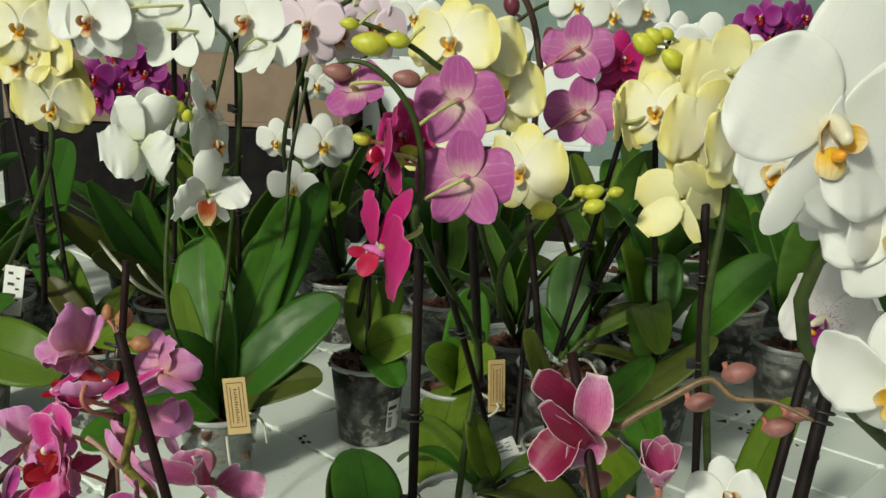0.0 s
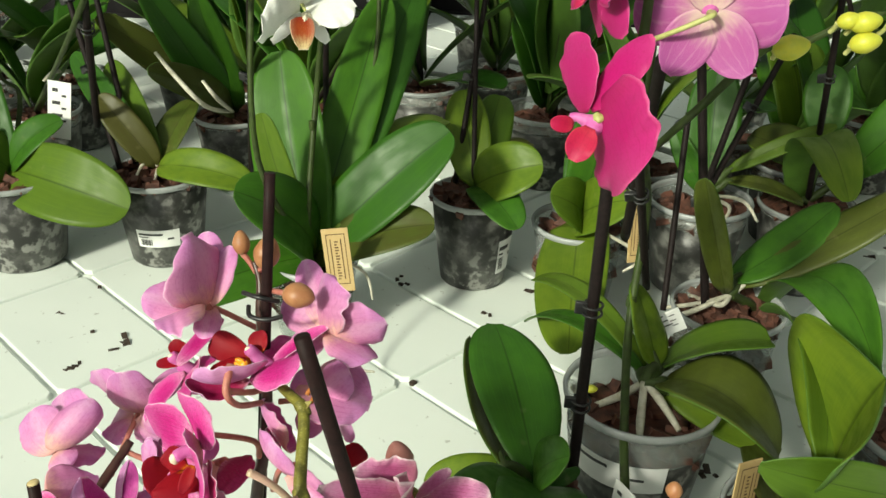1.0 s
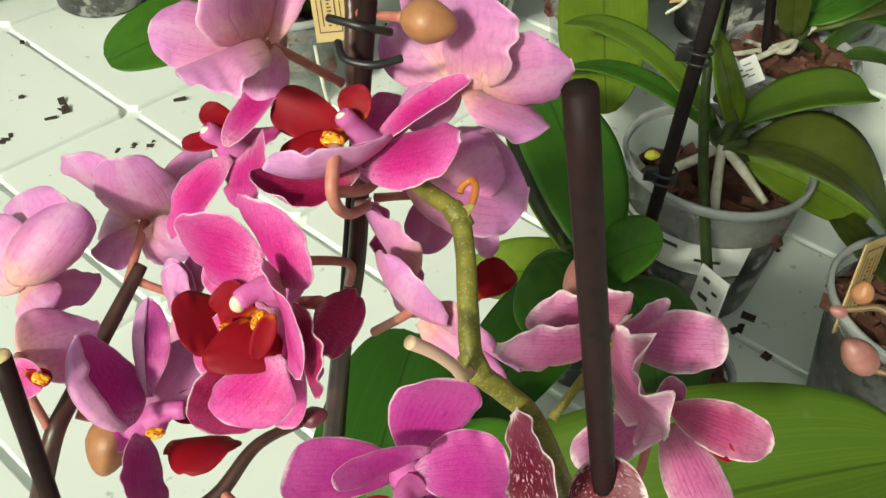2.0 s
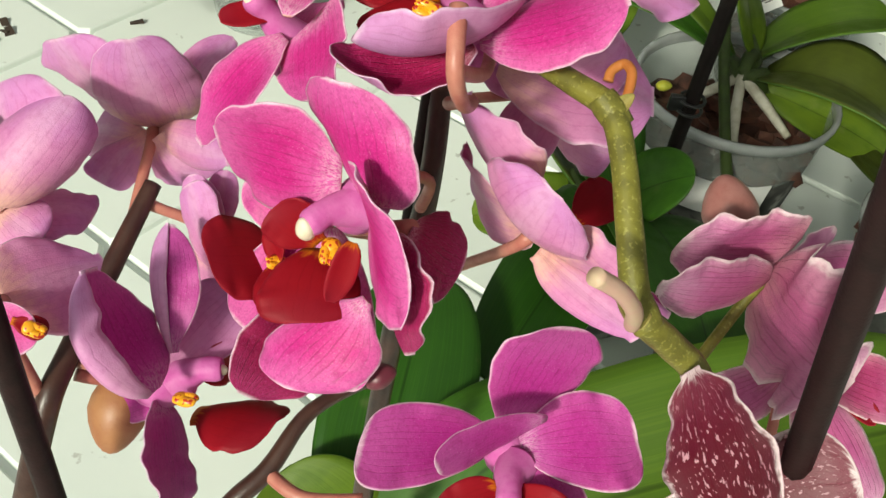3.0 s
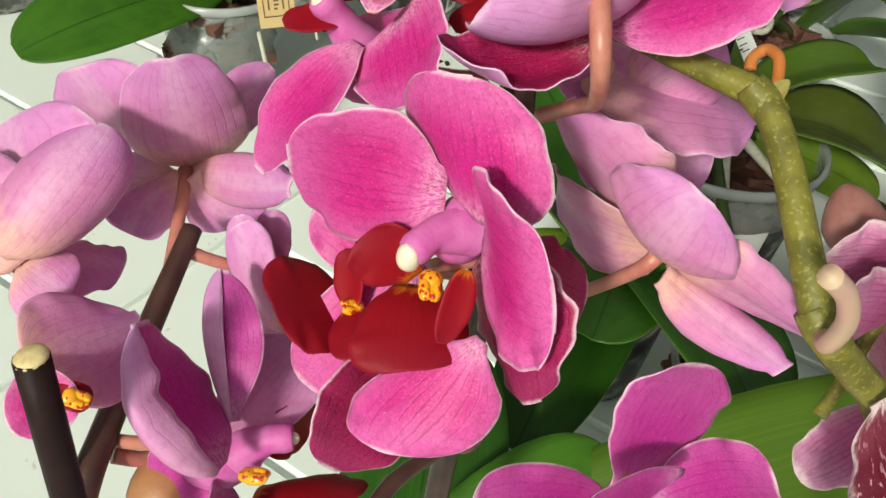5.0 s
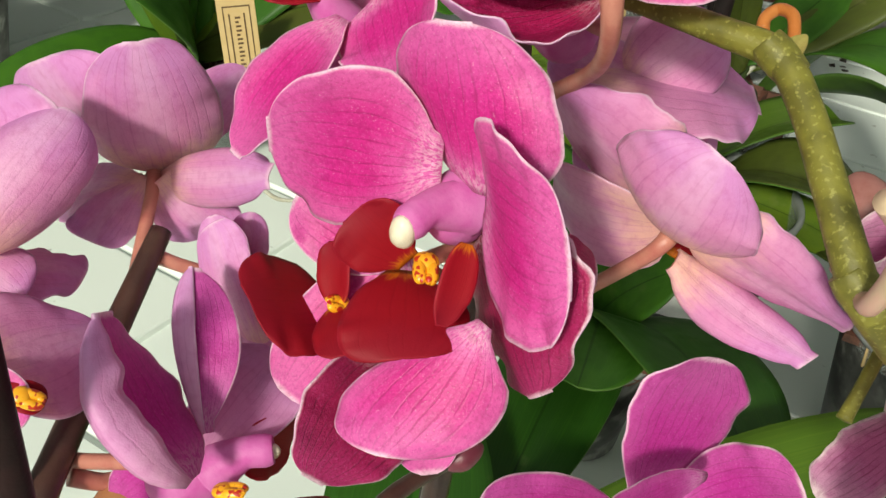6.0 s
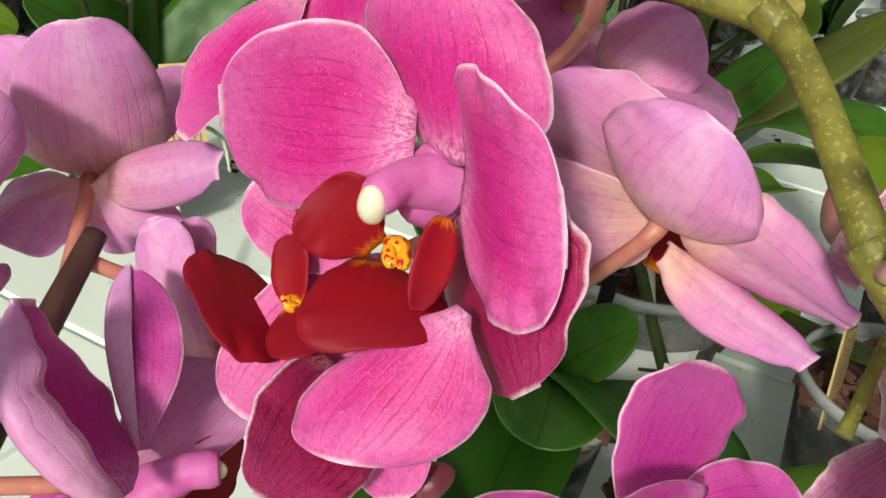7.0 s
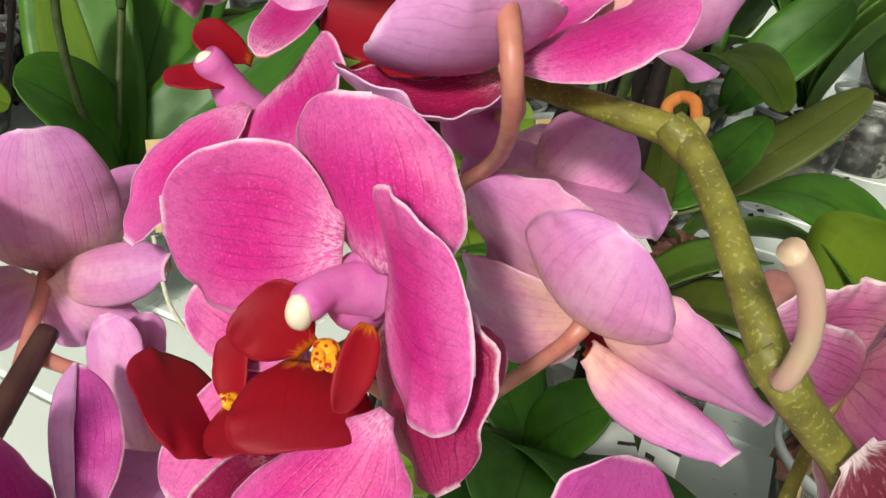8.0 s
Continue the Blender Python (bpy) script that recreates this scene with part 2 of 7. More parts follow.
CAP = plain_mat("cream_cap", (0.84, 0.78, 0.62), (0.80, 0.70, 0.50), 0.3, 600, through=0.15)
ss = Shade("speckled_callus", 0.35)
CALLUS = ss.color(ss.mix(ss.smooth(ss.noise(1100.0, 1.0), 0.56, 0.62), ss.mix(ss.noise(300.0, 2.0), (0.84, 0.30, 0.012), (0.84, 0.48, 0.03)), (0.42, 0.02, 0.01)))
PEDICEL = plain_mat("rosy_flower_stalk", (0.50, 0.20, 0.15), (0.42, 0.12, 0.10), 0.42, 300, through=0.1)
GREEN_STALK = plain_mat("green_flower_stalk", (0.50, 0.50, 0.20), (0.38, 0.40, 0.12), 0.45, 300, through=0.1)
_o = Shade("olive_spike", 0.5, 0, 0.3)
_n = _o.noise(260.0, 3.0)
_c = _o.mix(_o.smooth(_n, 0.35, 0.65), (0.115, 0.105, 0.020), (0.185, 0.170, 0.030))
_c = _o.mix(_o.smooth(_o.noise(1500.0, 2.0), 0.56, 0.70, 0.0, 0.55), _c, (0.34, 0.32, 0.09))
_o.bump(_o.noise(1500.0, 2.0), 0.25, 0.0004)
OLIVE = _o.color(_c)
TWIG = plain_mat("brown_olive_branch", (0.16, 0.10, 0.045), (0.10, 0.055, 0.025), 0.45, 300)
SPIKE = plain_mat("dark_green_spike", (0.042, 0.066, 0.015), (0.024, 0.032, 0.011), 0.5, 120, spec=0.25)
MAROON = plain_mat("maroon_spike", (0.060, 0.028, 0.020), (0.035, 0.014, 0.012), 0.36, 250)
STAKE = plain_mat("dark_plastic_stake", (0.009, 0.006, 0.006), (0.016, 0.010, 0.010), 0.6, 300, spec=0.15)
STAKE_BROWN = plain_mat("brown_plastic_stake", (0.022, 0.010, 0.010), (0.013, 0.007, 0.007), 0.55, 300, spec=0.12)
CUT = plain_mat("cut_cane_end", (0.62, 0.50, 0.26), (0.45, 0.33, 0.15), 0.7, 900)
CLIP = plain_mat("black_plastic_clip", (0.010, 0.010, 0.011), (0.02, 0.02, 0.02), 0.4, 300)
BUD_TAN = plain_mat("tan_bud", (0.42, 0.20, 0.09), (0.34, 0.13, 0.06), 0.45, 200, through=0.1)
BUD_PINK = plain_mat("dusky_pink_bud", (0.34, 0.15, 0.135), (0.25, 0.09, 0.075), 0.45, 200, through=0.1)
BUD_MAROON = plain_mat("maroon_bud", (0.16, 0.03, 0.05), (0.10, 0.015, 0.03), 0.42, 200)
BUD_YELLOW = plain_mat("yellow_green_bud", (0.62, 0.60, 0.06), (0.48, 0.52, 0.07), 0.4, 200, through=0.15)
LEAF = leaf_mat("orchid_leaf", (0.052, 0.140, 0.012), (0.021, 0.074, 0.008))
LEAF_BRIGHT = leaf_mat("bright_orchid_leaf", (0.128, 0.190, 0.016), (0.060, 0.116, 0.011), 0.12)
LEAF_DARK = leaf_mat("dark_orchid_leaf", (0.062, 0.096, 0.014), (0.060, 0.056, 0.014))
LEAF_OLIVE = leaf_mat("olive_orchid_leaf", (0.080, 0.104, 0.016), (0.052, 0.060, 0.014))
LEAF_BACK = plain_mat("leaf_underside", (0.070, 0.140, 0.022), (0.045, 0.095, 0.016), 0.5, 40, spec=0.25)
ROOT = plain_mat("silver_root", (0.52, 0.50, 0.42), (0.36, 0.33, 0.24), 0.6, 200)
BARK = plain_mat("bark_chips", (0.115, 0.042, 0.026), (0.034, 0.015, 0.010), 0.75, 120, bump=0.5)


def pot_mat():
    s = Shade("smoky_plastic_pot", 0.36, 0, 0.45)
    n, big = s.noise(38.0, 5.0, rough=0.62), s.noise(12.0, 2.0)
    c = s.mix(s.smooth(n, 0.40, 0.62), (0.026, 0.026, 0.024), (0.095, 0.095, 0.088))
    c = s.mix(s.math("MULTIPLY", s.smooth(s.noise(75.0, 4.0), 0.50, 0.60), s.smooth(big, 0.40, 0.62, 0.1, 0.9)), c, (0.30, 0.30, 0.28))
    c = s.mix(s.smooth(s.noise(70.0, 3.0), 0.62, 0.7, 0.0, 0.8), c, (0.025, 0.022, 0.02))
    s.bump(s.noise(25.0, 2.0), 0.15, 0.001)
    return s.color(c)


def clear_mat(name, alpha, color):
    s = Shade(name, 0.24, 0, 0.5)
    s.b.inputs["Alpha"].default_value = alpha
    n = s.noise(40.0, 3.0)
    s.bump(n, 0.1, 0.0006)
    return s.color(s.mix(s.smooth(n, 0.4, 0.7), color, tuple(0.8 * x for x in color)))


POT = pot_mat()
CLEAR = clear_mat("clear_plastic", 0.26, (0.45, 0.50, 0.48))
RIM = clear_mat("cloudy_plastic_rim", 0.8, (0.40, 0.42, 0.42))
PAPER = plain_mat("white_label", (0.80, 0.80, 0.78), (0.72, 0.72, 0.70), 0.5, 80)
INK = plain_mat("black_print", (0.025, 0.025, 0.025), (0.05, 0.05, 0.05), 0.5, 200)
KRAFT = plain_mat("kraft_card", (0.50, 0.36, 0.17), (0.48, 0.33, 0.14), 0.6, 90)
KRAFT_INK = plain_mat("brown_print", (0.09, 0.05, 0.02), (0.13, 0.07, 0.03), 0.6, 200)


# ---- geometry helpers ----
def mesh(name, verts, faces, mats, uvs=None, slots=None, flat=False):
    """A mesh from its pieces, with uv per vertex and a slot per face."""
    me = bpy.data.meshes.new(name)
    me.from_pydata([tuple(v) for v in verts], [], [tuple(f) for f in faces])
    for m in mats:
        me.materials.append(m)
    if slots is not None:
        me.polygons.foreach_set("material_index", np.asarray(slots, dtype=np.int32))
    if uvs is not None:
        idx = np.empty(len(me.loops), dtype=np.int32)
        me.loops.foreach_get("vertex_index", idx)
        me.uv_layers.new(name="uv").data.foreach_set("uv", np.asarray(uvs, dtype=np.float32)[idx].ravel())
    me.polygons.foreach_set("use_smooth", np.full(len(me.polygons), not flat))
    me.update()
    return me


def part(name, me, parent, m=None, label=""):
    """One mesh object under a thing or a part, at the local pose m."""
    ob = new(name, me)
    ob.parent = parent
    if m is not None:
        ob.matrix_basis = m
    return tagged(ob, label)


def thing(name, at, label, category, group="", kind=""):
    ob = new(name)
    ob.empty_display_size = 0.02
    ob.matrix_basis = Matrix.Translation(at)
    return tagged(ob, label, category, group, kind)


def frame_of(along, normal):
    """A turn whose x runs along and whose z is nearest to normal."""
    x = Vector(along).normalized()
    z = Vector(normal)
    z = (z - x * z.dot(x)).normalized()
    return Matrix((x, z.cross(x), z)).transposed().to_4x4()


def sheet(L, W, a=0.6, b=0.45, tilt=0.0, bend=0.0, cup=0.0, nu=12, nv=10, thick=0.0005, twist=0.0, wave=0.0, crease=0.0, claw=0.03, seed=0, late=1.0, ripple=2.0, skew=0.0, fold=None):
    """A petal or leaf along +x, facing +z: width as u^a (1-u)^b; tilt and bend in degrees lift it out of
    the plane, cup (one angle, or one for each side) rolls its edges, crease folds it along the middle,
    fold (place across the half width, degrees) turns one margin over its face."""
    cl, cr = (cup if isinstance(cup, tuple) else (cup, cup))
    nu += 4 if nu >= 12 else 1
    s = np.linspace(0, 1, nu + 1)
    u = 1 - (1 - s) ** 2.1
    prof = np.maximum(u, 1e-6) ** a * np.maximum(1 - u, 1e-6) ** b
    peak = (a / (a + b)) ** a * (b / (a + b)) ** b
    w = np.maximum(prof / peak * W / 2, W / 2 * claw)
    w[-1] = W * 0.02
    phi = np.radians(tilt) + np.radians(bend) * u ** late
    du = np.diff(u)
    mid = (phi[1:] + phi[:-1]) / 2
    ax = np.concatenate([[0], np.cumsum(np.cos(mid) * du)]) * L
    az = np.concatenate([[0], np.cumsum(np.sin(mid) * du)]) * L
    v = np.linspace(-1, 1, nv + 1)
    U, V = np.meshgrid(u, v, indexing="ij")
    Wd = w[:, None] * np.ones_like(V)
    c = np.where(V < 0, np.radians(cl), np.radians(cr)) + 1e-4
    lat = Wd * np.sin(c * V) / c
    hgt = Wd * (1 - np.cos(c * V)) / c + crease * np.abs(V) * Wd
    if fold:
        x = np.clip((v - fold[0]) / 0.22, 0, 1)
        th = np.radians(np.where(v < 0, cl, cr)) * v + np.radians(fold[1]) * x * x * (3 - 2 * x)
        mid_th = (th[1:] + th[:-1]) / 2
        run = lambda g: np.concatenate([[0], np.cumsum(g * np.diff(v))])
        la, hg, z0 = run(np.cos(mid_th)), run(np.sin(mid_th)), nv // 2
        lat, hgt = Wd * (la - la[z0]), Wd * (hg - hg[z0])
    rng = np.random.RandomState(seed)
    ph = rng.uniform(0, 6.28, 4)
    hgt = hgt + wave * 2 * Wd * np.abs(V) ** 2.2 * U * (np.sin(6.28 * ripple * U + ph[0] + np.sign(V) * ph[1]) + 0.5 * np.sin(6.28 * 2.3 * ripple * U + ph[2] + V))
    hgt = hgt + 0.5 * wave * Wd * np.sin(3.1 * U + 2.5 * V + ph[3]) * np.minimum(1, 3 * U)
    tw = np.radians(twist) * U
    lat, hgt = lat * np.cos(tw) - hgt * np.sin(tw), lat * np.sin(tw) + hgt * np.cos(tw)
    P = np.stack([ax[:, None] - np.sin(phi)[:, None] * hgt, lat, az[:, None] + np.cos(phi)[:, None] * hgt], -1)
    P[..., 0] -= skew * P[..., 1] * np.minimum(1, 2.5 * U)
    N = np.cross(np.gradient(P, axis=0), np.gradient(P, axis=1))
    N /= np.linalg.norm(N, axis=-1, keepdims=True) + 1e-12
    t = thick / 2 * np.minimum(1.0, 0.35 + 3 * (1 - np.maximum(np.abs(V), U)))[..., None]
    verts = np.concatenate([(P + N * t).reshape(-1, 3), (P - N * t).reshape(-1, 3)])
    uv = np.stack([U, (V + 1) / 2], -1).reshape(-1, 2)
    uv = np.concatenate([uv, uv])
    n1, off = nv + 1, (nu + 1) * (nv + 1)
    faces, slots = [], []
    for i in range(nu):
        for j in range(nv):
            k = i * n1 + j
            faces.append((k, k + n1, k + n1 + 1, k + 1)); slots.append(0)
            faces.append((off + k, off + k + 1, off + k + n1 + 1, off + k + n1)); slots.append(1)
    loop = [i * n1 for i in range(nu + 1)] + [nu * n1 + j for j in range(1, nv + 1)] + [i * n1 + nv for i in range(nu - 1, -1, -1)] + list(range(nv - 1, 0, -1))
    for p, q in zip(loop, loop[1:] + loop[:1]):
        faces.append((q, p, off + p, off + q)); slots.append(1)
    return verts, faces, uv, slots


def sheet_mesh(name, face, back, **kw):
    v, f, uv, s = sheet(**kw)
    return mesh(name, v, f, (face, back), uv, s)


def joined(name, pieces, mats):
    """Several sheets, each with a matrix and a slot for its face and back, as one mesh."""
    V, F, U, S = [], [], [], []
    for (v, f, uv, s), m, slot in pieces:
        k = len(V)
        V += [m @ Vector(p) for p in v]
        F += [tuple(i + k for i in q) for q in f]
        U += [tuple(x) for x in uv]
        S += [slot] * len(s)
    return mesh(name, V, F, mats, U, S)


def tube_data(points, radii, sides=8, caps=True):
    """A round tube through the points, which are joined by a smooth curve."""
    P = [Vector(p) for p in points]
    R = list(radii) if hasattr(radii, "__len__") else [radii] * len(P)
    fine, fr = [], []
    for i in range(len(P) - 1):
        p0, p1, p2, p3 = P[max(i - 1, 0)], P[i], P[i + 1], P[min(i + 2, len(P) - 1)]
        n = 6 if len(P) > 2 else 1
        for k in range(n):
            t = k / n
            fine.append(0.5 * ((2 * p1) + (p2 - p0) * t + (2 * p0 - 5 * p1 + 4 * p2 - p3) * t * t + (3 * p1 - p0 - 3 * p2 + p3) * t ** 3))
            fr.append(R[i] * (1 - t) + R[i + 1] * t)
    fine.append(P[-1]); fr.append(R[-1])
    V, F = [], []
    ref = Vector((0.3, 0.9, 0.31))
    for i, p in enumerate(fine):
        d = (fine[min(i + 1, len(fine) - 1)] - fine[max(i - 1, 0)]).normalized()
        x = (ref - d * ref.dot(d)).normalized()
        ref = x
        y = d.cross(x)
        for k in range(sides):
            q = 2 * math.pi * k / sides
            V.append(p + (x * math.cos(q) + y * math.sin(q)) * fr[i])
    for i in range(len(fine) - 1):
        for k in range(sides):
            a, b = i * sides + k, i * sides + (k + 1) % sides
            F.append((a, b, b + sides, a + sides))
    if caps:
        F.append(tuple(reversed(range(sides))))
        F.append(tuple(range((len(fine) - 1) * sides, len(fine) * sides)))
    return V, F


def tube(name, points, radii, material, sides=8):
    v, f = tube_data(points, radii, sides)
    return mesh(name, v, f, (material,))


def lathe(name, rows, mats, sides=40, slots=None):
    """Rows of (radius, height) turned round z."""
    V, F, S = [], [], []
    for r, z in rows:
        for k in range(sides):
            q = 2 * math.pi * k / sides
            V.append((r * math.cos(q), r * math.sin(q), z))
    for i in range(len(rows) - 1):
        for k in range(sides):
            a, b = i * sides + k, i * sides + (k + 1) % sides
            F.append((a, b, b + sides, a + sides))
            S.append(slots[i] if slots else 0)
    return mesh(name, V, F, mats, None, S)


def egg_data(rx, ry, rz, nu=8, nv=12, peak=0.0):
    """A bud or knob about the origin; peak draws out its +x end."""
    V, F = [], []
    for i in range(nu + 1):
        th = math.pi * i / nu
        x = -math.cos(th)
        r = math.sin(th) * (1 - peak * max(0, x))
        for k in range(nv):
            q = 2 * math.pi * k / nv
            V.append((rx * x, ry * r * math.cos(q), rz * r * math.sin(q)))
    for i in range(nu):
        for k in range(nv):
            a, b = i * nv + k, i * nv + (k + 1) % nv
            F.append((a, b, b + nv, a + nv))
    return V, F


def block_data(x, y, z, bevel):
    """A bevelled block about the origin, standing on z = 0."""
    bm = bmesh.new()
    bmesh.ops.create_cube(bm, size=1.0)
    bmesh.ops.scale(bm, vec=(x, y, z), verts=bm.verts)
    bmesh.ops.translate(bm, vec=(0, 0, z / 2), verts=bm.verts)
    if bevel:
        bmesh.ops.bevel(bm, geom=bm.edges[:], offset=bevel, segments=2, profile=0.5, affect="EDGES")
    V, F = [v.co.copy() for v in bm.verts], [[v.index for v in f.verts] for f in bm.faces]
    bm.free()
    return V, F


def block(name, size, bevel, material):
    v, f = block_data(*size, bevel)
    return mesh(name, v, f, (material,), flat=True)


# ---- orchid parts ----
KIND = {}


def flower_kind(name, face, back, lip, column, lip_size=0.66, petal=(1.02, 1.12), sepal=(1.0, 0.72), dorsal=(0.98, 0.78), fine=1, variants=3, cup=14, wave=0.03, wine=None, edge_roll=0.0):
    """The shared meshes of one sort of flower, one unit in radius, facing +z with its dorsal sepal along +y."""
    nu, nv = (18, 16) if fine else (9, 8)
    sets = []
    for k in range(variants):
        rng = random.Random(name + str(k))
        j = lambda d: rng.uniform(-d, d)
        th = 0.02 if fine else 0.016
        sets.append(dict(
            petal=[sheet_mesh("petal", face, back, L=petal[0], W=petal[1] * (1 + j(0.04)), a=0.62, b=0.42, tilt=4 + j(6), bend=-16 + j(14), cup=cup + j(8), nu=nu, nv=nv, thick=th, wave=wave, twist=j(10), claw=0.14, seed=k * 7 + i) for i in (0, 1)],
            sepal=[sheet_mesh("sepal", face, back, L=sepal[0], W=sepal[1] * (1 + j(0.04)), a=0.5, b=0.55, tilt=-4 + j(6), bend=-20 + j(14), cup=-14 + j(8), nu=nu, nv=nv, thick=th, wave=wave * 0.7, twist=j(10), claw=0.25, seed=k * 7 + 3 + i) for i in (0, 1)],
            dorsal=sheet_mesh("dorsal_sepal", face, back, L=dorsal[0], W=dorsal[1], a=0.5, b=0.5, tilt=0 + j(6), bend=-8 + j(14), cup=-16 + j(8), nu=nu, nv=nv, thick=th, wave=wave * 0.7, claw=0.25, seed=k * 7 + 6),
            lip=lip_mesh(lip, fine, lip_size), column=column_mesh(column, fine)))
    KIND[name] = (sets, face, back)


def lip_mesh(material, fine, k=1.0):
    n = (12, 10) if fine else (6, 6)
    kw = dict(nu=n[0], nv=n[1], thick=0.03)
    T = lambda p: Matrix.Scale(k, 4) @ Matrix.Translation(p)
    side = sheet(L=0.52, W=0.50, a=0.45, b=0.38, tilt=0, bend=26, cup=38, claw=0.3, **kw)
    front = sheet(L=0.66, W=0.56, a=0.75, b=0.42, tilt=12, bend=-58, cup=-30, claw=0.25, wave=0.03, **kw)
    return joined("lip", [
        (side, T((-0.10, -0.13, 0.08)) @ frame_of((-0.72, 0.16, 0.66), (0.62, 0.1, 0.75)), 0),
        (side, T((0.10, -0.13, 0.08)) @ frame_of((0.72, 0.16, 0.66), (-0.62, 0.1, 0.75)), 0),
        (front, T((0, -0.20, 0.10)) @ frame_of((0, -0.62, 0.78), (0, 0.78, 0.62)), 0)], (material,))


def column_mesh(material, fine):
    v, f = tube_data([(0, 0, -0.02), (0, 0.03, 0.10), (0, 0.01, 0.20), (0, -0.02, 0.28)], (0.12, 0.085, 0.07, 0.05), 14 if fine else 7)
    return mesh("column", v, f, (material,))


_v, _f = egg_data(0.05, 0.06, 0.055)
CAP_MESH = mesh("anther_cap", _v, _f, (CAP,))
_v, _f = egg_data(0.075, 0.05, 0.045)
CALLUS_MESH = mesh("callus", _v, _f, (CALLUS,))
RED_CALLUS_MESH = mesh("callus", _v, _f, (CORAL,))


def flower(plant, at, face, up, size, kind, stem=None, stalk=None, variant=0, tepals=None, thick=0.0013, label="", rear=None):
    """A flower under its plant: a stalk from the stem, five tepals, lip and column. tepals overrides
    a tepal's (angle, length, width, tilt, bend, cup, twist)."""
    sets, fm, bm_ = KIND[kind]
    st = sets[variant % len(sets)]
    z = Vector(face).normalized()
    y = Vector(up)
    y = (y - z * y.dot(z)).normalized()
    M = Matrix((y.cross(z), y, z)).transposed().to_4x4()
    M.translation = Vector(at)
    base = Matrix.Translation(-plant.location) @ M
    inv = M.inverted()
    if stem is None:
        stem = Vector(at) - z * size * 1.1 - Vector((0, 0, size * 0.6))
    e = inv @ Vector(stem)
    pts = [e, e * 0.55 + Vector((0, 0, -0.28 * e.length)), Vector((0, 0, -0.4 * size)), Vector((0, 0, -0.02 * size))]
    r = thick
    v, f = tube_data(pts, (r * 1.1, r, r * 1.1, r * 1.5), 10)
    fl = part("flower", mesh("flower_stalk", v, f, (stalk or PEDICEL,)), plant, base, label)
    S = Matrix.Scale(size, 4)
    over = tepals or {}
    for nm, ang, me in (("dorsal_sepal", 90, st["dorsal"]), ("petal", 172, st["petal"][0]), ("petal", 8, st["petal"][1]), ("sepal", 236, st["sepal"][0]), ("sepal", 304, st["sepal"][1])):
        key = nm + ("_l" if ang in (172, 236) else "_r" if ang in (8, 304) else "")
        if key in over:
            o = over[key]
            if o is None:
                continue
            ang = o[0]
            kw = dict(zip(("L", "W", "tilt", "bend", "cup", "twist"), o[1:7]))
            kw.update(o[7] if len(o) > 7 else {})
            kw.setdefault("a", 0.58); kw.setdefault("b", 0.44); kw.setdefault("claw", 0.18); kw.setdefault("wave", 0.03)
            fmat = kw.pop("face", fm)
            me = sheet_mesh(nm, fmat, bm_, nu=20, nv=18, thick=0.022, seed=len(bpy.data.meshes), **kw)
        part(nm, me, fl, pose(0, 0, 0, 0, 0, ang) @ S)
    if over.get("lip", 1) is not None:
        lm = over.get("lip_pose", Matrix())
        part("lip", st["lip"], fl, lm @ S)
        part("callus", RED_CALLUS_MESH if kind == "crimson" else CALLUS_MESH, fl, lm @ Matrix.Translation((0, -0.17 * size, 0.26 * size)) @ S @ pose(0, 0, 0, 0, -60, 90))
        part("column", st["column"], fl, S)
        part("anther_cap", CAP_MESH, fl, Matrix.Translation((0, -0.02 * size, 0.28 * size)) @ S)
    return fl


def bud(plant, at, along, size, material, stem=None, fat=0.72, stalk=None, thick=0.0013, label=""):
    """A closed bud whose tip points along, on a short stalk."""
    M = frame_of(along, (0.1, 0.2, 1))
    M.translation = Vector(at)
    v, f = egg_data(size, size * fat, size * fat * 0.92, 10, 14, 0.25)
    V = []
    for p in v:  # three shallow seams along the bud
        q = math.atan2(p[2], p[1])
        k = 1 - 0.07 * max(0, math.cos(1.5 * q) ** 8)
        V.append((p[0], p[1] * k, p[2] * k))
    b = part("bud", mesh("bud", V, f, (material,)), plant, Matrix.Translation(-plant.location) @ M, label)
    if stem is not None:
        e = M.inverted() @ Vector(stem)
        part("bud_stalk", tube("bud_stalk", [e, e * 0.5 + Vector((-0.35 * size, 0, 0)), (-0.9 * size, 0, 0)], (thick * 1.1, thick, thick * 1.3), stalk or PEDICEL), b)
    return b


def spike(plant, points, radii, material=SPIKE, name="spike", nodes=(), label=""):
    """A flower stem through points; nodes: places of its swollen joints with a dry scale."""
    o = plant.location
    P = [Vector(p) - o for p in points]
    ob = part(name, tube(name, P, radii, material, 12), plant, None, label)
    for at, along, r in nodes:
        M = frame_of(along, (0, -1, 0.2))
        M.translation = Vector(at) - o
        v, f = tube_data([(-r * 1.2, 0, 0), (-r * 0.4, 0, 0), (r * 0.5, 0, 0), (r * 1.5, 0, 0)], (r * 1.0, r * 1.14, r * 1.12, r * 0.98), 12)
        part("node", mesh("node", v, f, (material,)), ob, M)
    return ob


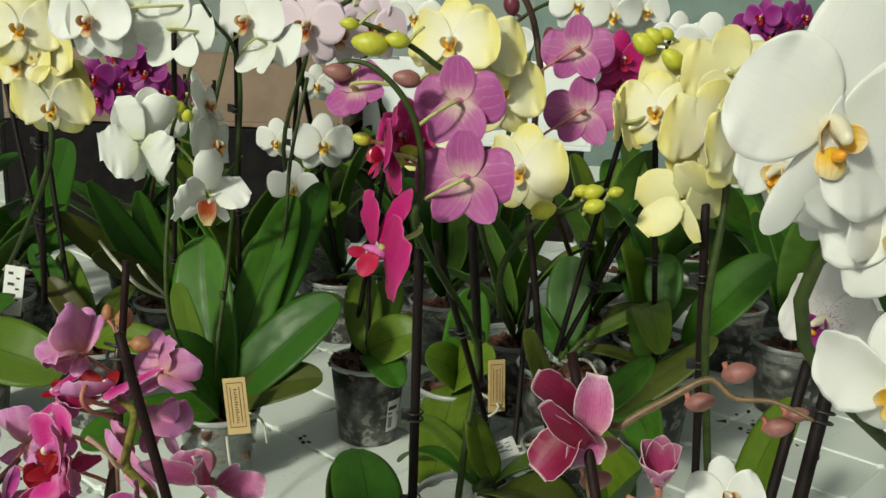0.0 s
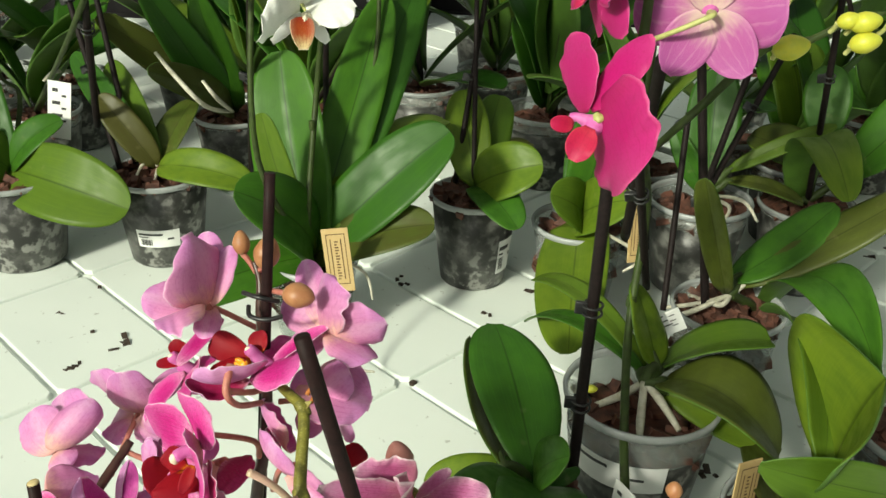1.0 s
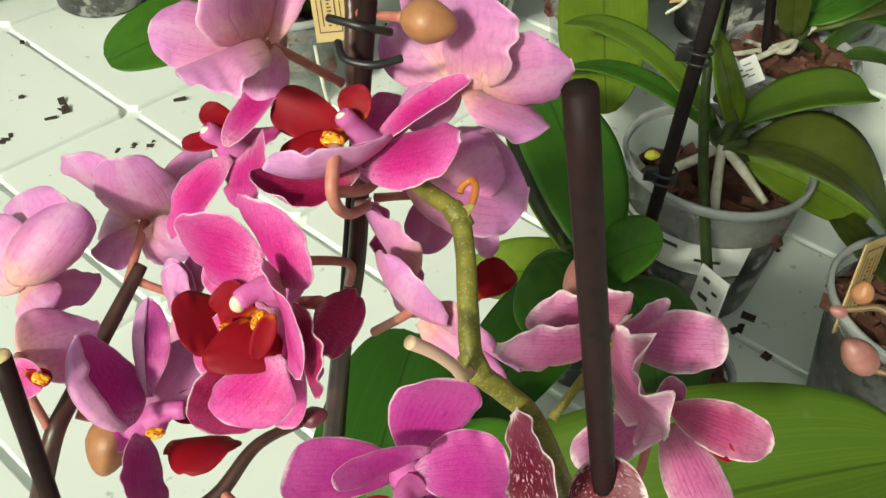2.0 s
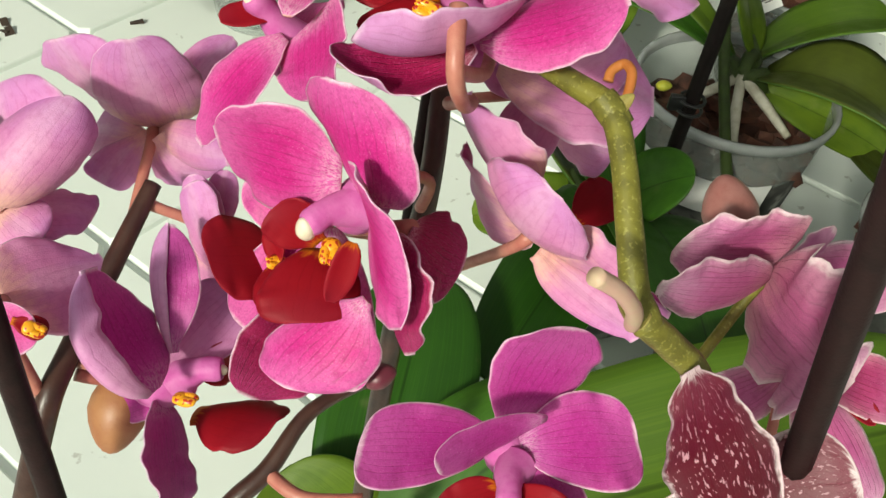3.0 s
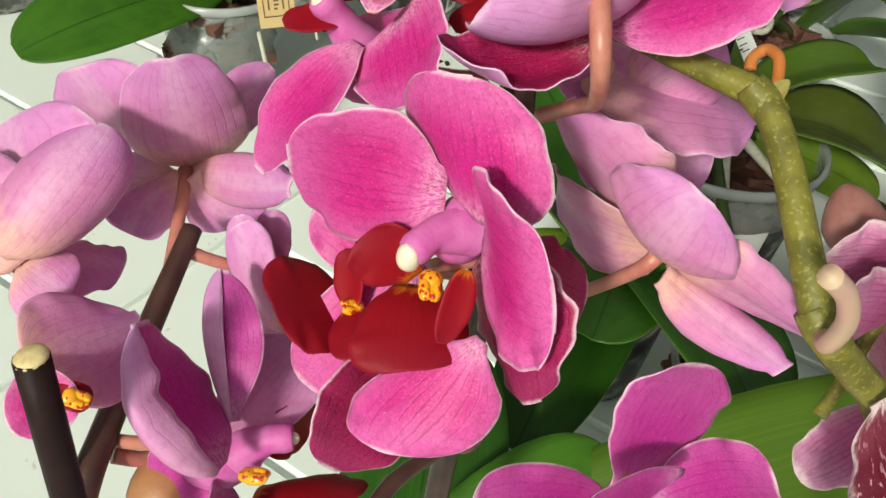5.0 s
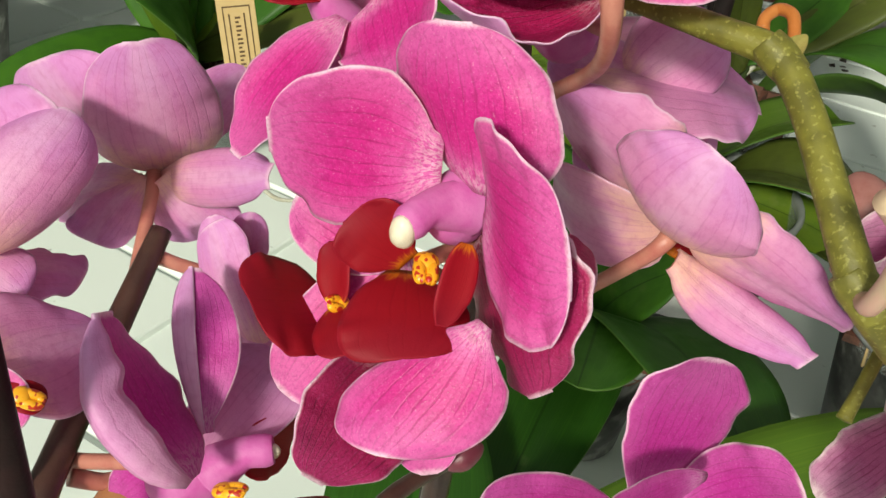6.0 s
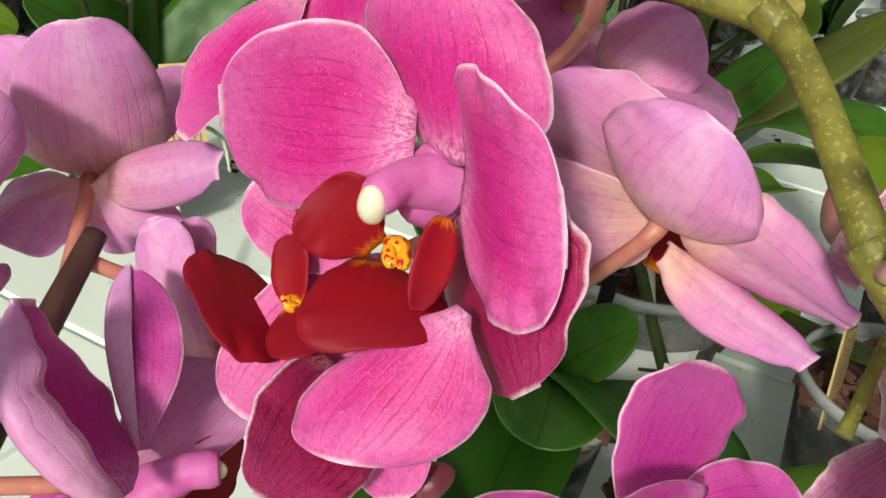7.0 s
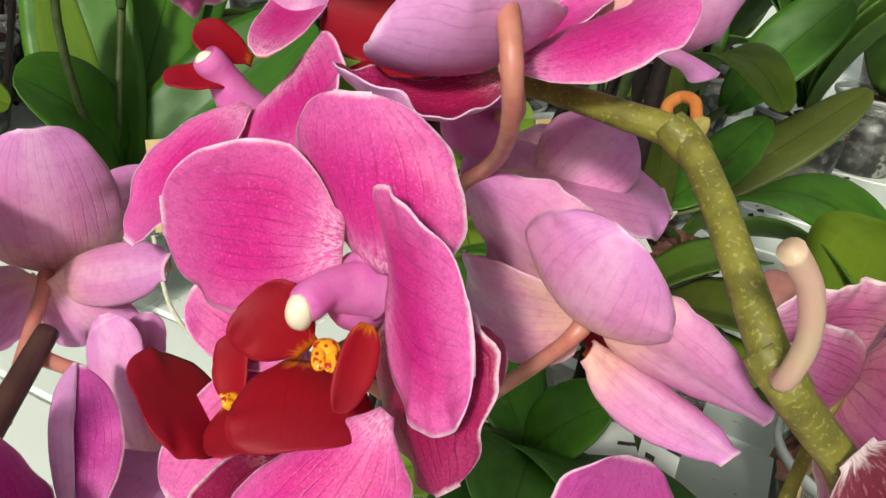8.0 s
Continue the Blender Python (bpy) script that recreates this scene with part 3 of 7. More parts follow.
def stake(plant, foot, top, r=0.0021, material=STAKE, clips=()):
    """A support cane from foot to top, with plastic clips at fractions of its length."""
    o = plant.location
    a, b = Vector(foot) - o, Vector(top) - o
    r *= 1.3 if material is STAKE else 1.0
    v, f = tube_data([a, a.lerp(b, 0.5), b], r, 10)
    ob = part("stake", mesh("stake", v, f, (material,)), plant)
    for c in clips:
        M = frame_of(b - a, (0, -1, 0))
        M.translation = a.lerp(b, c)
        V, F = [], []
        for d in (-0.003, 0.003):
            vv, ff = tube_data([(d, r * 1.6 * math.cos(q), r * 1.6 * math.sin(q)) for q in np.linspace(0.4, 5.6, 9)], 0.0009, 6)
            F += [tuple(i + len(V) for i in t) for t in ff]; V += vv
        vv, ff = block_data(0.009, 0.010, 0.003, 0.0006)
        F += [tuple(i + len(V) for i in t) for t in ff]; V += [p + Vector((0, 0.006, -0.0015)) for p in vv]
        part("clip", mesh("clip", V, F, (CLIP,)), ob, M)
    return ob


def leaf(plant, base, tip, width, bow=35, lean=(0, 0, 1), mat=None, crease=0.22, wave=0.015, a=0.42, b=0.40, cup=0, twist=0, seed=0, label="", skew=0.0, crown=None):
    """A strap leaf that arches from base to tip, its face turned to lean; a sheath joins it to the crown."""
    o = plant.location
    A, B = Vector(base) - o, Vector(tip) - o
    L = (B - A).length * (1 + (bow / 115) ** 2 * 0.25)
    v, f, uv, s = sheet(L=L, W=width, a=a, b=b, tilt=bow / 2, bend=-bow, cup=cup, nu=18, nv=12, thick=0.0022, wave=wave, crease=crease, claw=0.22, seed=seed, twist=twist, ripple=1.0, skew=skew)
    M = frame_of(B - A, lean)
    M.translation = A
    ob = part("leaf", mesh("leaf", v, f, (mat or LEAF, LEAF_BACK), uv, s), plant, M, label)
    if crown is not None and (Vector(base) - Vector(crown)).length > 0.006:
        K = M.inverted() @ (Vector(crown) - o)
        part("leaf_sheath", tube("leaf_sheath", [K, K * 0.45 + Vector((0.004, 0, 0.002)), (0, 0, 0), (0.012, 0, 0.001)], (0.0042, 0.0046, 0.0044, 0.0015), SPIKE), ob)
    return ob


def chips_mesh(r, z, n, seed):
    rng = random.Random(seed)
    V, F = [], []
    for _ in range(n):
        q, d = rng.uniform(0, 6.28), r * math.sqrt(rng.random())
        v, f = block_data(rng.uniform(0.008, 0.02), rng.uniform(0.006, 0.012), rng.uniform(0.004, 0.009), 0)
        m = pose(d * math.cos(q), d * math.sin(q), z + rng.uniform(-0.004, 0.004), rng.uniform(-35, 35), rng.uniform(-35, 35), rng.uniform(0, 360))
        F += [tuple(i + len(V) for i in t) for t in f]
        V += [m @ (p * rng.uniform(0.85, 1.15)) for p in v]
    for k in range(24):
        V.append((r * math.cos(k * 0.2618), r * math.sin(k * 0.2618), z - 0.002))
    F.append(tuple(range(len(V) - 24, len(V))))
    return mesh("bark", V, F, (BARK,), flat=True)


POTS = {}


def pot(plant, r=0.058, h=0.105, fill=0.80, turn=0.0, tilt=0.0, label_at=None, clear=False):
    """A tapered plastic nursery pot at the plant's foot: body, clear collar above the bark, rolled rim, bark."""
    key = (r, h, fill, clear)
    if key not in POTS:
        rb, zf = r * 0.76, h * fill
        rf = rb + (r - rb) * fill
        body = lathe("pot_body", [(0.001, 0.004), (rb - 0.006, 0.004), (rb - 0.003, 0.0), (rb, 0.003), (rb + (rf - rb) * 0.5, zf * 0.5), (rf, zf), (rf - 0.0012, zf), (rb - 0.002, 0.006), (0.001, 0.006)], (CLEAR if clear else POT,))
        collar = lathe("pot_collar", [(rf + 0.0002, zf), (r - 0.0008, h - 0.006), (r - 0.002, h - 0.006), (rf - 0.001, zf)], (CLEAR,))
        rim = lathe("pot_rim", [(r - 0.0015, h - 0.007), (r + 0.0012, h - 0.006), (r + 0.002, h - 0.002), (r + 0.001, h), (r - 0.001, h), (r - 0.002, h - 0.003), (r - 0.0015, h - 0.007)], (RIM,))
        POTS[key] = (body, collar, rim, chips_mesh(rf - 0.003, zf, 70, int(r * 1e5)), chips_mesh(rf - 0.006, zf * 0.5, 60, 5) if clear else None)
    body, collar, rim, chips, low = POTS[key]
    M = pose(0, 0, 0, tilt, 0, turn)
    p = part("pot", body, plant, M)
    part("collar", collar, p)
    part("rim", rim, p)
    tagged(part("bark", chips, plant, M), kind="stuff")
    if low:
        tagged(part("bark", low, plant, M), kind="stuff")
    if label_at is not None:
        az, z0, wd, ht = label_at
        V, F, S = [], [], []
        rr = lambda z: r * 0.76 + r * 0.24 * (z / h) + 0.0006

        def patch(q0, q1, z1, z2, lift, slot, n):
            k = len(V)
            for i in range(n + 1):
                q = q0 + (q1 - q0) * i / n
                for z in (z1, z2):
                    V.append(((rr(z) + lift) * math.cos(q), (rr(z) + lift) * math.sin(q), z))
            for i in range(n):
                F.append((k + 2 * i, k + 2 * i + 2, k + 2 * i + 3, k + 2 * i + 1)); S.append(slot)
        q0 = math.radians(az) - wd / 2 / r
        q1 = q0 + wd / r
        patch(q0, q1, z0, z0 + ht, 0, 0, 12)
        paper = part("label", mesh("label", V, F, (PAPER,)), plant, M, "white paper price sticker with black bars")
        V, F, S = [], [], []
        g = lambda t: q0 + (q1 - q0) * t
        for i in range(11):  # print, too small to read
            patch(g(0.08 + 0.026 * i), g(0.08 + 0.026 * i + (0.018 if i % 3 else 0.010)), z0 + ht * 0.12, z0 + ht * 0.48, 0.0003, 1, 1)
        patch(g(0.06), g(0.62), z0 + ht * 0.70, z0 + ht * 0.82, 0.0003, 1, 6)
        patch(g(0.06), g(0.30), z0 + ht * 0.56, z0 + ht * 0.62, 0.0003, 1, 4)
        patch(g(0.72), g(0.86), z0 + ht * 0.45, z0 + ht * 0.55, 0.0003, 1, 3)
        part("print", mesh("print", V, F, (INK,)), paper)
    return p


def card(plant, foot, turn, w=0.020, h=0.045, lean=8, mats=None, roll=0):
    """A plant tag on a stick: an upright card with a printed frame and bars."""
    paper, ink = mats or (KRAFT, KRAFT_INK)
    M = Matrix.Translation(Vector(foot) - plant.location) @ pose(0, 0, 0, -lean, roll, turn)
    v, f = block_data(w, 0.0012, h, 0.0003)
    ob = part("plant_tag", mesh("plant_tag", v, f, (paper,), flat=True), plant, M)
    V, F = [], []

    def bar(x0, x1, z0, z1):
        k = len(V)
        V.extend([(x0 * w, -0.0009, z0 * h), (x1 * w, -0.0009, z0 * h), (x1 * w, -0.0009, z1 * h), (x0 * w, -0.0009, z1 * h)])
        F.append((k, k + 1, k + 2, k + 3))
    if paper is KRAFT:
        for a in (-0.36, 0.33):
            bar(a, a + 0.03, 0.12, 0.92)
        for b in (0.12, 0.905):
            bar(-0.36, 0.36, b, b + 0.015)
        for i in range(14):
            bar(-0.06, 0.08 if i % 3 else 0.03, 0.2 + 0.045 * i, 0.2 + 0.045 * i + 0.022)
        bar(-0.22, -0.18, 0.2, 0.84); bar(0.17, 0.21, 0.2, 0.84)
    else:
        for i in range(3):
            bar(-0.3, -0.05 + 0.1 * i, 0.82 - 0.22 * i, 0.88 - 0.22 * i)
            bar(0.1, 0.3, 0.74 - 0.22 * i, 0.78 - 0.22 * i)
    part("print", mesh("print", V, F, (ink,), flat=True), ob)
    return ob


def roots(plant, paths, r=0.0032):
    for i, pts in enumerate(paths):
        part("root", tube("root", [Vector(p) - plant.location for p in pts], [r * 0.8] + [r] * (len(pts) - 2) + [r * 0.6], ROOT, 10), plant)


def rosette(plant, seed, n=5, length=0.17, width=0.062, z=0.095, mat=None, az0=0.0, rise=28):
    """Strap leaves round the plant's crown."""
    rng = random.Random(seed)
    c = plant.location + Vector((0, 0, z))
    for i in range(n):
        q = math.radians(az0 + (180 if i % 2 else 0) + rng.uniform(-38, 38))
        e = math.radians(rise + rng.uniform(-22, 26) + 6 * i)
        L = length * rng.uniform(0.75, 1.15)
        t = c + Vector((math.cos(q) * math.cos(e), math.sin(q) * math.cos(e), math.sin(e))) * L + Vector((0, 0, 0.012 * i))
        leaf(plant, c + Vector((math.cos(q), math.sin(q), 0)) * 0.006 + Vector((0, 0, 0.006 * i)), t, width * rng.uniform(0.85, 1.15), rng.uniform(25, 65), (-math.cos(q) * math.sin(e) * 1.0, -math.sin(q) * math.sin(e), math.cos(e)), mat or rng.choice((LEAF, LEAF, LEAF_BRIGHT)), seed=seed * 10 + i, twist=rng.uniform(-16, 16))


flower_kind("faded", FADED, FADED_BACK, WINE, COLUMN, lip_size=0.8, variants=2, cup=20, wave=0.06, petal=(1.05, 0.85), sepal=(1.05, 0.7))
flower_kind("crimson", CRIMSON, MAUVE_BACK, CORAL, COLUMN, variants=3, cup=14, wave=0.045, fine=1)
flower_kind("white", WHITE, WHITE_BACK, RUST, PALE_COLUMN, lip_size=0.55, variants=3, cup=10, wave=0.045, fine=1)
flower_kind("white_small", WHITE, WHITE_BACK, GOLD, PALE_COLUMN, lip_size=0.5, variants=3, cup=10, wave=0.045, fine=0)
flower_kind("yellow", YELLOW, YELLOW_BACK, GOLD, PALE_COLUMN, lip_size=0.5, petal=(1.02, 1.26), sepal=(1.0, 0.84), dorsal=(0.98, 0.86), variants=3, cup=6, wave=0.075, fine=1)
flower_kind("cream", WHITE, WHITE_BACK, GOLD, PALE_COLUMN, lip_size=0.5, variants=2, cup=10, wave=0.045, fine=1)
flower_kind("blush", BLUSH, BLUSH, RUST, PALE_COLUMN, variants=2, cup=10, fine=0)
flower_kind("purple", PURPLE, PURPLE, WINE, COLUMN, variants=2, cup=14, fine=0)
flower_kind("dapple", DAPPLE, WHITE_BACK, PURPLE, PALE_COLUMN, variants=1, cup=12, fine=1)

# ---- the bench: white pads with grooves between them ----
def bench_mat():
    s = Shade("white_plastic_pad", 0.42, 0, 0.4)
    n, f = s.noise(7.0, 4.0), s.noise(160.0, 3.0)
    c = s.mix(s.smooth(n, 0.4, 0.75), (0.765, 0.81, 0.765), (0.725, 0.775, 0.735))
    c = s.mix(s.smooth(s.random(), 0.0, 1.0, 0.0, 0.25), c, (0.73, 0.765, 0.725))
    c = s.mix(s.smooth(s.noise(90.0, 4.0), 0.68, 0.74, 0.0, 0.55), c, (0.30, 0.29, 0.25))
    s.bump(s.math("ADD", n, s.math("MULTIPLY", f, 0.3)), 0.12, 0.001)
    return s.color(c)


PAD = bench_mat()
DIRT = plain_mat("bench_dirt", (0.045, 0.028, 0.018), (0.02, 0.013, 0.01), 0.8, 150)
turn = Matrix.Rotation(radians(-36), 4, "Z")
bench = thing("bench", (0, 1.5, 0), "white plastic display bench with grooved rectangular pads", "bench", kind="structure")
v, f = block_data(4.4, 4.2, 0.05, 0.004)
part("tray", mesh("tray", v, f, (PAD,), flat=True), bench, pose(0, 0.5, TOP - 0.0545))
for x in (-2.0, 2.0):
    for y in (-1.3, 2.4):
        part("leg", block("leg", (0.08, 0.08, TOP - 0.056), 0.006, PAD), bench, pose(x, y, 0))
PX, PY, GAP = 0.200, 0.1225, 0.0042


def pad_mesh():
    """A pad with a broad sloping edge."""
    x, y, s, h = PX / 2 - GAP / 2, PY / 2 - GAP / 2, 0.0016, 0.0045
    ring = lambda a, b, z, c: [(sx * (a - (c if k else 0)), sy * (b - (0 if k else c)), z) for sx, sy, ks in ((1, -1, (1, 0)), (1, 1, (0, 1)), (-1, 1, (1, 0)), (-1, -1, (0, 1))) for k in ks]
    V = ring(x, y, 0, 0.006) + ring(x - s * 0.35, y - s * 0.35, h * 0.75, 0.006) + ring(x - s, y - s, h, 0.006)
    F = [(i + 8 * k, (i + 1) % 8 + 8 * k, (i + 1) % 8 + 8 * k + 8, i + 8 * k + 8) for k in (0, 1) for i in range(8)] + [tuple(range(16, 24))]
    return mesh("pad", V, F, (PAD,), flat=True)


pad = pad_mesh()
near, far = [], []
for i in range(-20, 28):
    for j in range(-22, 34):
        c = turn @ Vector(((i + 0.35 + 0.0 * (j % 2)) * PX, (j + 0.26) * PY, 0))
        if abs(c.x) < 2.08 and 0.03 < c.y < 3.97:
            (near if -0.95 < c.x < 0.75 and 0.55 < c.y < 2.25 else far).append(c)
bl = bench.location
for c in near:
    part("pad", pad, bench, Matrix.Translation(Vector((c.x, c.y, TOP - 0.0045)) - bl) @ turn)
V, F = [], []
for c in far:
    m = Matrix.Translation(Vector((c.x, c.y, TOP - 0.0045)) - bl) @ turn
    F += [tuple(k + len(V) for k in p.vertices) for p in pad.polygons]
    V += [m @ q.co for q in pad.vertices]
tagged(part("pads", mesh("pads", V, F, (PAD,), flat=True), bench), kind="stuff")


def crumbs(spots):
    rng = random.Random(4)
    V, F = [], []
    for x, y, n, spread in spots:
        for _ in range(n):
            v, f = block_data(rng.uniform(0.003, 0.011), rng.uniform(0.003, 0.006), rng.uniform(0.002, 0.004), 0)
            m = pose(x + rng.gauss(0, spread), y + rng.gauss(0, spread), TOP - 0.002, rng.uniform(-20, 20), rng.uniform(-20, 20), rng.uniform(0, 360))
            F += [tuple(i + len(V) for i in t) for t in f]
            V += [m @ p for p in v]
    ob = new("bark_crumbs", mesh("bark_crumbs", V, F, (DIRT,), flat=True))
    tagged(ob, "dark bark crumbs scattered on the white bench", "debris", kind="stuff")


crumbs([(-0.5440, 1.0650, 5, 0.008), (-0.5700, 1.0170, 4, 0.006), (-0.6320, 1.1110, 1, 0.001), (-0.5840, 1.0840, 1, 0.001),
        (-0.4650, 1.0260, 5, 0.010), (-0.5430, 0.9420, 3, 0.006), (-0.1530, 1.2570, 2, 0.002), (-0.1990, 1.1950, 2, 0.003), (0.0120, 0.9760, 4, 0.007),
        (-0.2970, 1.2530, 4, 0.008), (-0.2470, 1.0600, 1, 0.001), (-0.0200, 0.8900, 7, 0.014), (0.2710, 1.4330, 9, 0.02), (-0.6380, 1.1100, 1, 0.001),
        (-0.1, 1.9, 14, 0.2), (0.4, 1.5, 14, 0.12), (-0.5, 1.3, 10, 0.15)])

# ---- the hall round the bench: floor, and walls added to cut low sky light ----
FLOOR = plain_mat("concrete_floor", (0.26, 0.30, 0.28), (0.20, 0.23, 0.22), 0.7, 3)
ADDED_WALL = plain_mat("added_hall_wall", (0.22, 0.26, 0.24), (0.18, 0.21, 0.20), 0.7, 2)
floor = new("floor", block("floor", (9.2, 10.9, 0.1), 0, FLOOR))
floor.matrix_basis = pose(0, 1.25, -0.1)
tagged(floor, "grey-green concrete hall floor", "floor", kind="structure")
# Added walls dim the sky from the sides; the south one lets sun in.
for nm, size, at in (("added_wall_north", (9.2, 0.1, 3.4), (0, 6.6, 0)), ("added_wall_south", (9.2, 0.1, 1.7), (0, -4.1, 0)), ("added_wall_east", (0.1, 10.6, 3.4), (4.55, 1.25, 0)), ("added_wall_west", (0.1, 10.6, 3.4), (-4.55, 1.25, 0))):
    w = new(nm, block(nm, size, 0, ADDED_WALL))
    w.matrix_basis = pose(*at)
    tagged(w, "added grey-green wall that cuts low sky light", "wall", kind="structure")

CARTON = plain_mat("brown_carton", (0.24, 0.17, 0.12), (0.19, 0.13, 0.09), 0.7, 14)
CRATE = plain_mat("black_crate", (0.010, 0.009, 0.010), (0.016, 0.015, 0.015), 0.8, 30, spec=0.05)
PANEL = plain_mat("white_panel", (0.72, 0.74, 0.74), (0.66, 0.69, 0.69), 0.5, 8)
TEAL = plain_mat("grey_green_sheet", (0.16, 0.22, 0.20), (0.12, 0.17, 0.155), 0.6, 9)


def crate(at, size, turn_z, mat, label, name, cat):
    """An open-topped box with a thick rim."""
    x, y, h = size
    t = thing(name, at, label, cat)
    t.matrix_basis = pose(*at, 0, 0, turn_z)
    part("base", block("base", (x, y, 0.012), 0.002, mat), t)
    for sx in (-1, 1):
        part("side", block("side", (0.012, y, h), 0.002, mat), t, pose(sx * (x / 2 - 0.006), 0, 0.012))
        part("side", block("side", (x - 0.024, 0.012, h), 0.002, mat), t, pose(0, sx * (y / 2 - 0.006), 0.012))
    return t


crate((-0.95, 2.55, TOP), (0.9, 0.4, 0.26), 4, CRATE, "black plastic crate at the back of the bench", "crate", "crate")
b = crate((-0.98, 2.57, TOP + 0.272), (0.86, 0.36, 0.16), 4, CARTON, "brown cardboard box on top of the black crate", "cardboard_box", "box")
crate((-0.25, 2.75, TOP), (0.6, 0.4, 0.22), -3, CRATE, "black plastic crate at the back of the bench", "crate", "crate")
crate((-0.22, 2.76, TOP + 0.232), (0.6, 0.36, 0.20), -3, PANEL, "white polystyrene box on top of the black crate", "polystyrene_box", "box")
tb = thing("ground_sheet", (2.4, 5.2, 0.9), "taut grey-green woven sheet on a frame behind the bench", "sheet")
part("sheet", block("sheet", (5.2, 0.03, 1.5), 0.004, TEAL), tb, pose(0, 0, -0.55))
for x in (-2.5, 2.5):
    part("post", block("post", (0.06, 0.06, 1.85), 0.004, TEAL), tb, pose(x, 0.05, -0.9))

# ---- the pink orchid whose flowers fill the second half ----
hero = thing("potted_orchid", (-0.2342, 0.6348, 0.7000), "small pink orchid with wine-red lips, supported by dark stakes", "orchid", "orchids on the bench")
pot(hero, 0.045, 0.085)
SA, SB = (-0.2193, 0.6376, 1.0862), (-0.1826, 0.5547, 1.0749)
stake(hero, (-0.2383, 0.6051, 0.7584), SA, 0.0021, STAKE_BROWN)
stake(hero, (-0.1249, 0.5796, 0.7816), SB, 0.0024, STAKE_BROWN)
SL = (-0.2834, 0.5659, 0.9973)
stake(hero, (-0.2719, 0.5415, 0.7991), SL, 0.0021, STAKE_BROWN)
part("cut_end", mesh("cut_end", *egg_data(0.0009, 0.0021, 0.0021), (CUT,)), hero, Matrix.Translation(Vector(SL) - hero.location) @ pose(0, 0, 0, 0, 78, 0), "pale cut cane end")
# the main spike beside the first stake, and its side branches
spike(hero, [(-0.2411, 0.5909, 0.7603), (-0.2283, 0.6153, 0.9366), (-0.2237, 0.6213, 0.9748), (-0.2231, 0.6283, 0.9988), (-0.2251, 0.6333, 1.0292), (-0.2262, 0.6382, 1.0418), (-0.2292, 0.6413, 1.0483)], (0.0026, 0.0026, 0.0024, 0.0022, 0.0020, 0.0015, 0.0012), MAROON)
spike(hero, [(-0.2191, 0.6148, 1.0196), (-0.2111, 0.6075, 1.0196), (-0.2036, 0.6011, 1.0192), (-0.1981, 0.5962, 1.0184), (-0.1958, 0.5898, 1.0144), (-0.1943, 0.5815, 1.0085), (-0.1920, 0.5729, 1.0011), (-0.1859, 0.5726, 0.9945), (-0.1795, 0.5726, 0.9875), (-0.1724, 0.5709, 0.9723), (-0.1654, 0.5738, 0.9484)], (0.0013, 0.0016, 0.0019, 0.0021, 0.0020, 0.0021, 0.0023, 0.0023, 0.0023, 0.0025, 0.0028), OLIVE, "spike",
      [((-0.1981, 0.5962, 1.0184), (0.6431, -0.5476, -0.5353), 0.0021), ((-0.1920, 0.5729, 1.0011), (0.5540, -0.5877, -0.5896), 0.0023)], "stout olive-green flower spike with joints")
spike(hero, [(-0.2769, 0.6173, 0.9753), (-0.2810, 0.6034, 0.9682), (-0.2855, 0.5857, 0.9604), (-0.2877, 0.5760, 0.9546), (-0.2944, 0.5645, 0.9271)], (0.0017, 0.0020, 0.0022, 0.0024, 0.0026), MAROON)
spike(hero, [(-0.2295, 0.5939, 0.9520), (-0.2412, 0.5849, 0.9514), (-0.2479, 0.5745, 0.9461), (-0.2554, 0.5675, 0.9403), (-0.2652, 0.5571, 0.9205)], (0.0011, 0.0015, 0.0019, 0.002, 0.0022), MAROON)
spike(hero, [(-0.2478, 0.5740, 0.9458), (-0.2406, 0.5695, 0.9460), (-0.2298, 0.5699, 0.9465)], (0.0014, 0.0013, 0.0012), PEDICEL)
# dry stalk hooks left by fallen flowers
ORANGE = plain_mat("dry_orange_stalk", (0.55, 0.20, 0.05), (0.45, 0.14, 0.03), 0.4, 300, through=0.15)
PALE_STUB = plain_mat("pale_stalk_stub", (0.72, 0.45, 0.36), (0.66, 0.52, 0.34), 0.4, 200, through=0.2)
BRACT = plain_mat("olive_bract", (0.34, 0.30, 0.08), (0.22, 0.16, 0.05), 0.5, 400, through=0.1)
for at, to, w in (((-0.1981, 0.5962, 1.0184), (-0.1957, 0.5986, 1.0192), 0.0030), ((-0.1920, 0.5729, 1.0011), (-0.1920, 0.5708, 1.0000), 0.0040)):
    d = Vector(to) - Vector(at)
    M = frame_of(d, (-0.3, -0.8, 0.5))
    M.translation = Vector(at) - hero.location + Vector((0, -0.0012, 0.0004))
    part("bract", sheet_mesh("bract", BRACT, BRACT, L=d.length * 1.25, W=w, a=0.3, b=0.7, tilt=10, bend=20, cup=60, nu=10, nv=8, thick=0.0004), hero, M, "small dry triangular bract")
